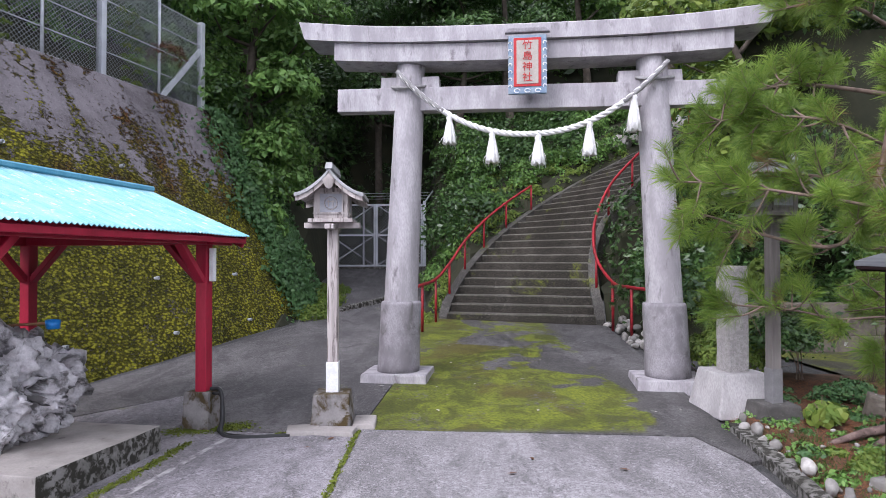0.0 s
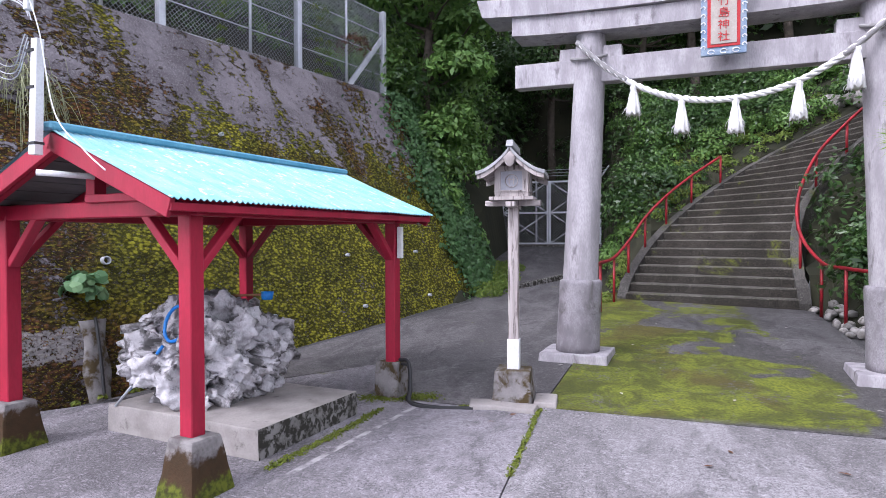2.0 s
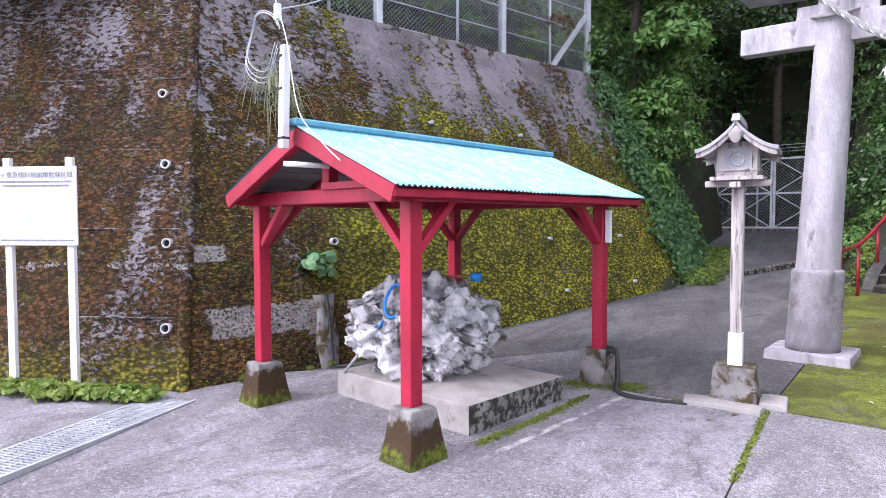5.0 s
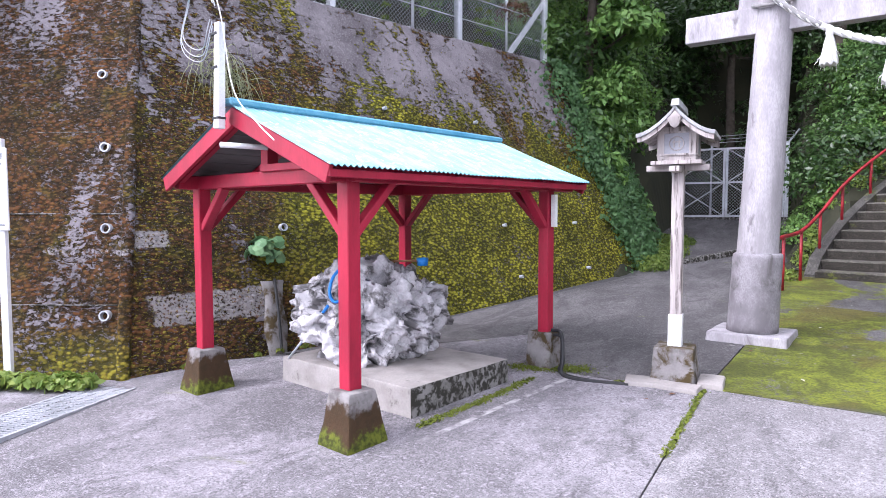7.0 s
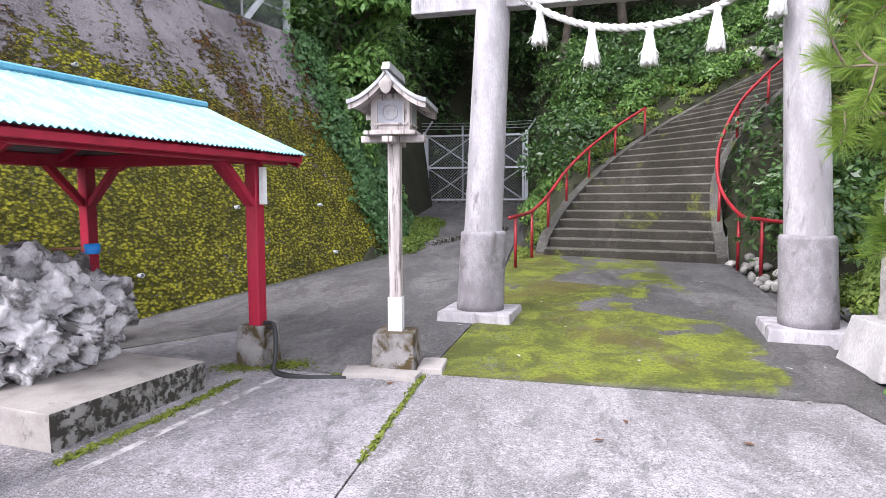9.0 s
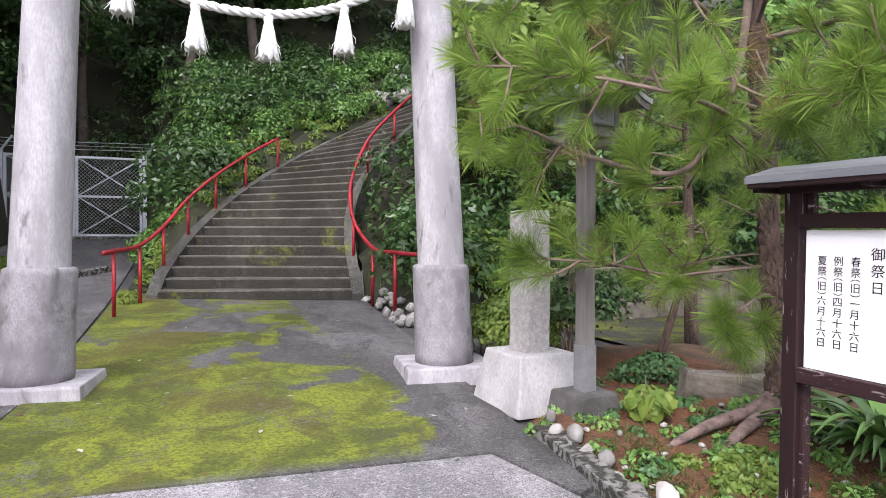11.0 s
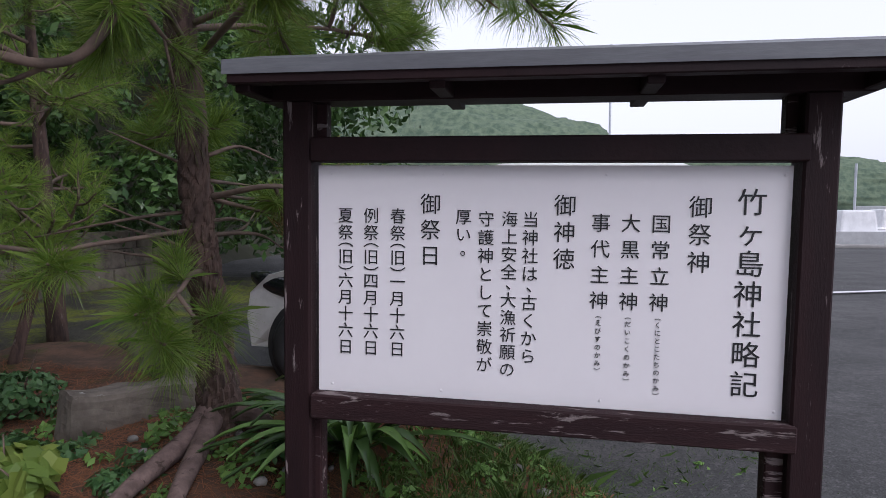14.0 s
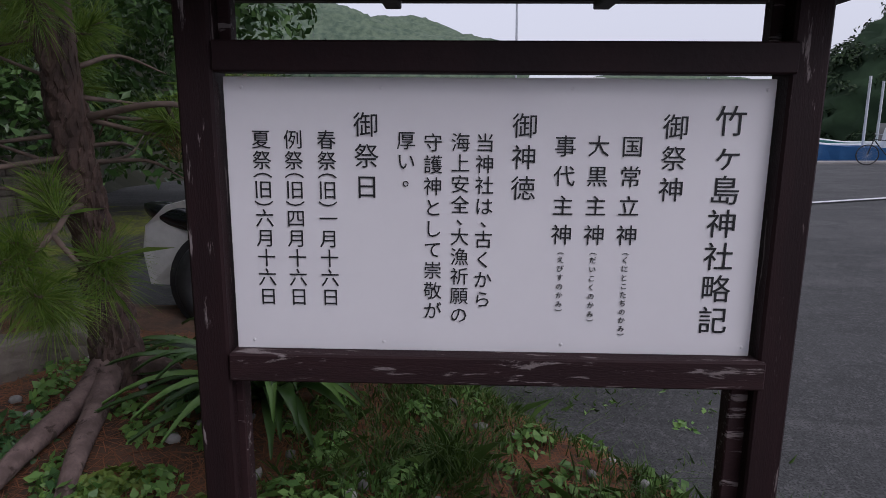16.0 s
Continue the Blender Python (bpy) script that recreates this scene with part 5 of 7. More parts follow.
hose = thing("hose", PV @ pose(-1.5, 0.8, 0.0), "blue hose looped over the rock", "hose")
part("loop", tube([(0.38 + 0.13 * math.cos(a), 0.02 + 0.05 * math.sin(a), 0.83 + 0.15 * math.sin(a)) for a in np.linspace(0.6, 5.4, 30)], 0.016, 8), M_BLUE, hose, "", None, True)
part("spout", tube([(-0.13, -0.2, 0.1), (0.12, -0.12, 0.4)], 0.012, 8), M_STEEL, hose, "thin metal pipe", None, True)
part("lower_hose", tube(smooth_line([(-0.02, -0.15, 0.24), (0.1, -0.12, 0.38), (0.2, -0.1, 0.5), (0.3, -0.05, 0.64)], 6), 0.015, 8), M_BLUE, hose, "", None, True)
stub = [PV @ Vector(p) for p in ((0.08, 2.62, 0.3), (0.2, 2.6, 0.28), (0.28, 2.5, 0.05), (0.3, 2.45, -0.08), (0.5, 2.4, -0.1), (0.95, 2.55, -0.1))]
solo("black_hose", tube(smooth_line(stub, 10), 0.02, 8), M_BLACK, "black rubber hose beside the pavilion post", "hose", "", "", None, True)
stub = [PV @ Vector(p) for p in ((0.08, 2.66, 0.25), (0.17, 2.66, 0.22), (0.22, 2.58, 0.0), (0.26, 2.5, -0.09), (0.6, 2.46, -0.1), (1.02, 2.62, -0.1))]
solo("black_hose", tube(smooth_line(stub, 10), 0.017, 8), M_BLACK, "black rubber hose beside the pavilion post", "hose", "", "", None, True)


# ---- wooden lanterns ----
def lantern(at, label, wood, white_foot, base_label, base_h=0.34):
    t = thing("post_lantern", at, label, "lantern", "shrine lanterns")
    part("base_block", box(0.41, 0.39, base_h, 0.86, 0.02, 0.012, 4), M_PLINTH if white_foot else M_LBASE, t, base_label)
    part("post", beam((0, 0, base_h - 0.04), (0, 0, 2.03), 0.105, 0.105, 0.006, (0, 1, 0)), wood, t)
    if white_foot:
        part("post_shoe", box(0.125, 0.125, 0.31, 1, 0.006), M_WHITE, t, "white painted shoe", pose(0, 0, 0.33))
    else:
        part("post_shoe", box(0.118, 0.118, 0.34, 1, 0.004), M_LSHOE, t, "grey painted shoe", pose(0, 0, base_h - 0.01))
    part("cross_arm", beam((-0.28, -0.03, 2.02), (0.28, -0.03, 2.02), 0.09, 0.055, 0.004), wood, t)
    part("cross_arm", beam((0, -0.3, 2.0), (0, 0.3, 2.0), 0.09, 0.05, 0.004), wood, t)
    part("tray", box(0.44, 0.44, 0.035, 1, 0.004), wood, t, "", pose(0, 0, 2.045))
    body = part("box", box(0.33, 0.33, 0.31, 1.03, 0.004), wood, t, "", pose(0, 0, 2.08))
    for a in (0, 90, 180, 270):
        pn = part("panel", box(0.235, 0.008, 0.2), M_LPANEL, body, "grey panel", pose(0, 0, 0.055, 0, 0, a) @ pose(0, -0.168, 0))
        for x in (-0.115, 0.115):
            part("slat", box(0.014, 0.014, 0.27), wood, body, "", pose(0, 0, 0.02, 0, 0, a) @ pose(x, -0.172, 0))
        for z in (0.05, 0.25):
            part("slat", box(0.3, 0.014, 0.014), wood, body, "", pose(0, 0, z, 0, 0, a) @ pose(0, -0.174, 0))
    part("emblem", tube([(0.062 * math.cos(a), -0.178, 0.155 + 0.062 * math.sin(a)) for a in np.linspace(0, 2 * math.pi, 25)], 0.005, 5), M_WOOD_GREY, body, "grey ring emblem")
    for x, h in ((-0.022, 0.07), (0.022, 0.07)):
        part("emblem_bar", box(0.009, 0.008, h), M_WOOD_GREY, body, "", pose(x, -0.178, 0.12))
    part("emblem_bar", box(0.075, 0.008, 0.009), M_WOOD_GREY, body, "", pose(0, -0.178, 0.165))
    # curved gable roof
    prof = []
    for q in np.linspace(-1, 1, 25):
        x = 0.335 * q
        z = 2.575 - 0.30 * (abs(q) ** 0.75) + 0.05 * abs(q) ** 4
        prof.append((x, z))
    for nm, dz, th, y0, y1, sc, mt in (("roof", 0.0, 0.035, -0.33, 0.33, 1.0, M_SHRINE_ROOF), ("gable_board", -0.034, 0.045, -0.315, -0.295, 0.97, wood), ("gable_board", -0.04, 0.06, 0.285, 0.315, 0.97, wood), ("eave_board", -0.036, 0.02, -0.28, 0.28, 0.9, wood)):
        bm = bmesh.new()
        rr = []
        for x, z in prof:
            rr.append([bm.verts.new(p) for p in ((x * sc, y0, z + dz), (x * sc, y1, z + dz), (x * sc, y1, z + dz - th), (x * sc, y0, z + dz - th))])
        for a, b in zip(rr, rr[1:]):
            for j in range(4):
                bm.faces.new((a[j], b[j], b[(j + 1) % 4], a[(j + 1) % 4]))
        bm.faces.new(rr[0])
        bm.faces.new(rr[-1])
        part(nm, bm, mt, t)
    part("ridge", box(0.075, 0.7, 0.07, 0.85, 0.008), M_SHRINE_ROOF, t, "", pose(0, 0, 2.555))
    pend = part("gable_pendant", lathe([(0.004, 0), (0.03, 0.02), (0.045, 0.06), (0.055, 0.09), (0.03, 0.12), (0.004, 0.15)], 14), wood, t, "", pose(0, -0.325, 2.36) @ Matrix.Diagonal((1.2, 0.3, 1, 1)), True)
    return t


lantern(pose(-1.04, 6.035, -0.1, 0, 0, 3), "weathered grey wooden post lantern with a gabled roof", M_WOOD_GREY, True, "stained concrete base block")
lantern(pose(3.39, 5.99, -0.09, 0, 0, 10) @ Matrix.Diagonal((1, 1, 1.02, 1)), "old grey wooden post lantern half hidden by pine branches", M_WOOD_DARKGREY, False, "dark stone base block", 0.23)
for x, y, sx, sy, a in ((-1.28, 5.78, 0.34, 0.28, 12), (-0.95, 5.74, 0.4, 0.2, -6), (-0.72, 6.06, 0.24, 0.4, 4)):
    solo("flat_stone", box(sx, sy, 0.06, 0.92, 0.015, 0.008, 2), M_SLAB, "flat grey stone beside the lantern base", "stone", "flat stones", "", pose(x, y, ground_z(x, y) - 0.015, 0, 0, a))

# ---- stone pillar ----
stele = thing("stone_pillar", pose(3.24, 6.56, -0.1, 0, 0, 6), "square rough granite pillar on a white stone base", "stone pillar")
part("base", box(0.7, 0.7, 0.46, 0.75, 0.02, 0.008, 4), M_WHITESTONE, stele, "white tapered stone base")
part("shaft", box(0.235, 0.235, 1.15, 0.98, 0.012, 0.008, 9), M_STELE, stele, "", pose(0.0, 0, 0.45, 0, 0, 5))


# ---- handrails ----
def rail(name, posts, top_line, label):
    t = thing(name, pose(0, 0, 0), label, "handrail", "stair handrails")
    L = smooth_line(top_line, 12)
    part("top_rail", tube(L, 0.031, 10), M_RAIL, t, "", None, True)
    for x, y, z in posts:
        d = np.hypot(L[:, 0] - x, L[:, 1] - y)
        i = int(d.argmin())
        part("post", tube([(L[i, 0], L[i, 1], z - 0.05), (L[i, 0], L[i, 1], L[i, 2])], 0.027, 10), M_RAIL, t, "", None, True)
    return t


def beside(k, side, out):
    L, Rr = EDGES[k]
    o = (L - Rr).normalized() * (1 if side == 0 else -1)
    p = (L, Rr)[side] + o * out
    return (p.x, p.y, Z_ST + R_ST * (k + 0.7))


lp = [(-0.37, 11.55, 0.2), (-0.14, 12.7, 0.27)] + [beside(k, 0, 0.12) for k in (2, 5, 8, 11, 14)]
rail("handrail", lp, [(-0.45, 11.2, 1.08)] + [(x, y, z + (0.9 if i < 2 else 0.74)) for i, (x, y, z) in enumerate(lp)], "red painted pipe handrail on the uphill side of the steps")
rp = [(3.34, 10.68, 0.18), (3.27, 11.66, 0.24)] + [beside(k, 1, 0.12) for k in (3, 7, 12, 16, 20, 25)]
rail("handrail", rp, [(3.72, 10.0, 1.04)] + [(x, y, z + (0.9 if i < 2 else 0.7)) for i, (x, y, z) in enumerate(rp)], "red painted pipe handrail curving up beside the steps")
for i in range(34):
    y = rng.uniform(8.9, 12.4)
    x = 3.22 + rng.uniform(0, 0.35)
    solo("border_stone", blob(rng.uniform(0.05, 0.1), rng.uniform(0.05, 0.1), rng.uniform(0.05, 0.09), 2, 0.35, 1.8, i), M_STONE if i % 5 else M_GREYSTONE, "pale rounded stone edging the approach", "stone", "edging stones", "", pose(x, y, ground_z(3, y) - 0.03 + max(0, x - 3.35) * 0.6), True)
for i in range(30):
    k = int(rng.integers(24, 33))
    x, y, z = beside(k, 0, rng.uniform(0.2, 2.2))
    solo("hill_rock", blob(rng.uniform(0.15, 0.4), rng.uniform(0.15, 0.4), rng.uniform(0.12, 0.32), 2, 0.4, 1.8, i + 50), M_STONE, "pale rock beside the upper steps", "rock", "hill rocks", "", pose(x, y, hz(x, y) + 0.1), True)

# ---- chain-link gate up the drive ----
gate = thing("gate", pose(-2.45, 21.6, 1.25), "galvanised double chain-link gate with barbed wire above", "gate")
part("footing", box(3.9, 0.35, 0.42, 1, 0.02, 0.01, 3), M_SLAB_EDGE, gate, "", pose(0, 0, -0.32))
for x in (-1.72, 1.72):
    part("post", beam((x, 0, 0), (x, 0, 2.4), 0.11, 0.11, 0.006, (0, 1, 0)), M_STEEL, gate)
    part("arm", tube([(x, 0, 2.35), (x + 0.3, -0.1, 2.75)], 0.03, 6), M_STEEL, gate)
part("mid_pole", tube([(-0.55, 0.9, 0), (-0.55, 0.9, 2.7)], 0.035, 8), M_STEEL, gate)
for sx in (-1, 1):
    leaf = thing("gate_leaf", pose(sx * 0.83, 0, 0.1), "", "")
    leaf.parent = gate
    for x in (-0.79, 0.79):
        part("stile", beam((x, 0, 0), (x, 0, 2.2), 0.07, 0.06, 0.004, (0, 1, 0)), M_STEEL, leaf)
    for z in (0.03, 1.1, 2.17):
        part("bar", beam((-0.79, 0, z), (0.79, 0, z), 0.05, 0.06, 0.004), M_STEEL, leaf)
    for a, b in (((-0.79, 0.03), (0.79, 1.1)), ((0.79, 0.03), (-0.79, 1.1)), ((-0.79, 1.1), (0.79, 2.17)), ((0.79, 1.1), (-0.79, 2.17))):
        part("brace", tube([(a[0], 0.02, a[1]), (b[0], 0.02, b[1])], 0.02, 6), M_STEEL, leaf)
    lines = []
    for k in np.arange(-2.1, 1.6, 0.1):
        for sg in (0, 1):
            lo, hi = max(k, 0), min(k + 2.1, 1.58)
            if hi - lo > 0.05:
                f = (lambda s: s - k) if sg == 0 else (lambda s: 2.1 - (s - k))
                lines.append(([(-0.79 + lo, 0.03, 0.05 + f(lo)), (-0.79 + hi, 0.03, 0.05 + f(hi))], 0.006, 3))
    part("mesh", tubes_mesh("mesh", lines, M_WIRE), M_WIRE, leaf)
for z in (2.5, 2.6, 2.7):
    part("barbed_wire", tube([(-1.8, -0.03, z), (0, -0.03, z - 0.03), (1.9, -0.06, z)], 0.009, 4), M_WIRE, gate)
solo("drive_kerb", beam((-2.35, 13.9, ground_z(-2.3, 13.9) + 0.03), (-0.9, 16.0, ground_z(-0.9, 16) + 0.05), 0.16, 0.14, 0.02), M_SLAB_EDGE, "low dark mossy kerb across the drive", "kerb", "", "structure")

# ---- hazard notice by the return wall ----
NB = pose(-7.01, 2.655, -0.16, 0, 0, 28)
notice = thing("notice_board", NB, "white metal hazard notice on two white posts", "notice board")
for x in (-0.34, 0.34):
    part("post", box(0.075, 0.05, 2.44, 1, 0.006), M_WHITE, notice, "", pose(x, 0.03, -0.05))
part("panel", box(0.88, 0.02, 0.8, 1, 0.012), M_WHITE, notice, "", pose(0, -0.01, 1.5))
letters("ヶ島急傾斜地崩壊危険区域", 0.066, pose(0.01, -0.022, 2.21, 90, 0, 0), M_INK_GREY, notice, "grey lettering")
for z, w, h in ((2.135, 0.78, 0.02), (2.095, 0.72, 0.02), (1.545, 0.8, 0.018)):
    part("text_line", box(w, 0.002, h), M_INK_GREY, notice, "faded line of text", pose(0, -0.0215, z))
for x, z, w, h in ((-0.12, 1.72, 0.12, 0.16), (0.14, 1.88, 0.17, 0.12)):
    part("map_patch", box(w, 0.002, h, 0.8), M_MAP, notice, "pale blue map patch", pose(x, -0.0215, z))

# ---- drain grate ----
grate = thing("drain_grate", pose(-5.3, 2.1, -0.162, 0, 0, 106) @ Matrix.Diagonal((1, 1.4, 1, 1)), "long galvanised drain grating let into the paving", "grate")
for y in (-0.17, 0.17):
    part("edge_bar", box(3.4, 0.02, 0.05), M_GRATE, grate, "", pose(-0.5, y, -0.03))
for i in range(84):
    part("bar", box(0.013, 0.34, 0.03), M_GRATE, grate, "", pose(-2.18 + i * 0.04, 0, -0.012))
for y in (-0.08, 0, 0.08):
    part("cross_rod", box(3.4, 0.008, 0.02), M_GRATE, grate, "", pose(-0.5, y, -0.002))


# ---- garden bed ----
def bed_z(x, y):
    x0 = 2.74 + 0.73 * min(1, max(0, (y - 6.0) / 0.5))
    x1 = 4.0 + (y - 2.66) * 1.05 if y < 3.6 else 5.0 + (y - 3.6) * 0.65
    e = min(1, max(0, (x - x0) / 0.35)) * min(1, max(0, (min(x1, 6.3) - x) / 0.3)) * min(1, max(0, (y - 2.35) / 0.4)) * min(1, max(0, (8.6 - y) / 0.8))
    return ground_z(x, y) - 0.09 + e * (0.18 + 0.05 * noise.noise(Vector((x * 1.7, y * 1.7, 0))) + 0.1 * math.exp(-((x - 4.35) ** 2 + (y - 5.15) ** 2) / 0.3))


bed = sheet("garden_bed", 2.6, 6.4, 1.6, 9.4, 60, 110, bed_z, M_SOIL)
tagged(new("garden_bed", bed), "raised bed of brown needle litter and soil", "soil", "", "structure")
kl = [(2.58, 3.7), (2.69, 4.4), (2.8, 5.2), (2.87, 5.85)]
V, F = [], []
for x, y in smooth_line([(a, b, 0) for a, b in kl], 8)[:, :2]:
    g = ground_z(x, y)
    w = 0.02 * noise.noise(Vector((x * 5, y * 5, 0)))
    V += [(x + w, y, g - 0.1), (x + w, y, g + 0.07), (x + 0.13 + w, y, g + 0.08), (x + 0.13, y, g - 0.1)]
n = len(V) // 4
F = [(i * 4 + j, i * 4 + j + 1, i * 4 + j + 5, i * 4 + j + 4) for i in range(n - 1) for j in range(3)] + [(0, 1, 2, 3), (n * 4 - 4, n * 4 - 3, n * 4 - 2, n * 4 - 1)]
tagged(new("kerb", mesh_np("kerb", V, F, M_SLAB_EDGE)), "worn low concrete kerb of the garden bed", "kerb", "", "structure")
for i in range(15):
    t = i / 14
    x, y = 2.75 + 0.2 * t + rng.uniform(-0.03, 0.1), 3.3 + 2.55 * t
    solo("border_stone", blob(rng.uniform(0.035, 0.07), rng.uniform(0.035, 0.07), rng.uniform(0.04, 0.075), 2, 0.35, 1.8, i + 100), M_STONE if i % 2 else M_GREYSTONE, "pale rounded stone edging the garden bed", "stone", "edging stones", "", pose(x, y, bed_z(x, y) + 0.02), True)
bm = box(0.7, 0.26, 0.3, 0.94, 0.03, 0.03, 6)
solo("stone_block", bm, M_BOULDER, "rough flat-topped stone block spotted with white lichen", "stone block", "", "", pose(4.6, 5.85, bed_z(4.6, 5.85) - 0.1, 0, 4, -32))
for i in range(14):
    a = i / 13
    solo("wall_stone", blob(rng.uniform(0.16, 0.26), 0.14, rng.uniform(0.1, 0.16), 2, 0.3, 1.8, i + 200), M_BOULDER, "grey stone of the low bed edge", "stone", "bed stones", "", pose(5.2 + a * 1.0, 5.9 + 1.2 * a, bed_z(5.2, 6) - 0.05, 0, 0, 40), True)


# ---- pines ----
def needle_tufts(name, tips, dirs, length, per, material, parent, rng):
    """Bottle-brush bursts of long needles at the twig tips."""
    n = len(tips)
    T = np.repeat(np.array(tips), per, 0)
    D = np.repeat(np.array(dirs), per, 0)
    D /= np.linalg.norm(D, axis=1)[:, None]
    back = rng.uniform(0, 0.16, n * per)[:, None]
    base = T - D * back
    out = rng.normal(0, 1, (n * per, 3))
    out -= D * (out * D).sum(1)[:, None]
    out /= np.linalg.norm(out, axis=1)[:, None]
    w = D * rng.uniform(0.15, 0.95, n * per)[:, None] + out * rng.uniform(0.35, 1.0, n * per)[:, None] + np.array((0, 0, 0.18))
    w /= np.linalg.norm(w, axis=1)[:, None]
    L = (length * rng.uniform(0.7, 1.15, n * per))[:, None]
    mid = base + w * L * 0.55
    tip = base + w * L + np.array((0, 0, -0.14)) * L
    s = np.cross(w, rng.normal(0, 1, (n * per, 3)))
    s /= np.linalg.norm(s, axis=1)[:, None]
    s *= 0.0009
    V = np.stack((base - s, base + s, mid + s, tip, mid - s), 1).reshape(-1, 3)
    i = np.arange(n * per)[:, None] * 5
    F = (i + np.array((0, 1, 2, 3, 4))).tolist()
    return part(name, mesh_np(name, V, F, material), material, parent)


def branch(lines, tips, dirs, pts, r0, r1, twigs, spread, rng, reach=0.35):
    """A limb with side twigs that carry tufts; all appended to the lists."""
    L = smooth_line(pts, 10)
    lines.append((L, np.linspace(r0, r1, len(L)), 8))
    tips.append(L[-1])
    dirs.append(L[-1] - L[-4])
    for _ in range(twigs):
        i = int(rng.uniform(0.3, 1.0) * (len(L) - 1))
        p = L[i]
        d = (L[min(i + 2, len(L) - 1)] - L[max(i - 2, 0)])
        d /= np.linalg.norm(d) + 1e-9
        q = d * rng.uniform(0.1, 0.9) + rng.normal(0, spread, 3) + np.array((0, 0, 0.25))
        q /= np.linalg.norm(q)
        ln = reach * rng.uniform(0.4, 1.1)
        e = p + q * ln
        m = p + q * ln * 0.5 + np.array((0, 0, -0.03))
        T = smooth_line([p, m, e], 4)
        lines.append((T, np.linspace(0.011, 0.006, len(T)), 5))
        tips.append(e)
        dirs.append(T[-1] - T[-3])
        if rng.random() < 0.7:
            e2 = m + (q + rng.normal(0, 0.5, 3)) * ln * 0.55
            lines.append(([m, e2], 0.006, 4))
            tips.append(e2)
            dirs.append(e2 - m)


prng = np.random.default_rng(11)
BZ = bed_z(4.37, 5.16)
pine = thing("pine_tree", pose(4.37, 5.16, BZ - 0.05), "mature pine with flaking bark and long-needled spreading branches", "tree")
tl = smooth_line([(0.02, -0.02, 0), (0.01, -0.0, 0.5), (-0.02, 0.04, 1.0), (-0.05, 0.06, 1.6), (-0.1, 0.1, 2.4), (-0.05, 0.2, 3.3), (0.05, 0.2, 4.3)], 40)
bm = tube(tl, np.linspace(0.093, 0.045, len(tl)) + 0.05 * np.exp(-np.linspace(0, 16, len(tl))), 56)
for v in bm.verts:
    c = v.co
    r = noise.voronoi(Vector((c.x * 26, c.y * 26, c.z * 11)), distance_metric="DISTANCE", exponent=2.5)[0]
    v.co += Vector((c.x, c.y, 0)).normalized() * (min(0.018, (r[1] - r[0]) * 0.045) - 0.012 + 0.004 * noise.noise(c * 60))
part("trunk", bm, M_BARK, pine, "brown flaking trunk")
for a, ln in ((181, 0.95), (200, 0.9), (290, 0.4), (20, 0.4)):
    c, s = math.cos(radians(a)), math.sin(radians(a))
    part("root", tube(smooth_line([(0.03 * c, 0.03 * s, 0.16), (0.22 * c, 0.22 * s, 0.09), (ln * 0.65 * c, ln * 0.65 * s, 0.03), (ln * c, ln * s, -0.07)], 8), np.linspace(0.066, 0.022, 25), 12), M_ROOT, pine, "pale pinkish root", None, True)
lines, tips, dirs = [], [], []
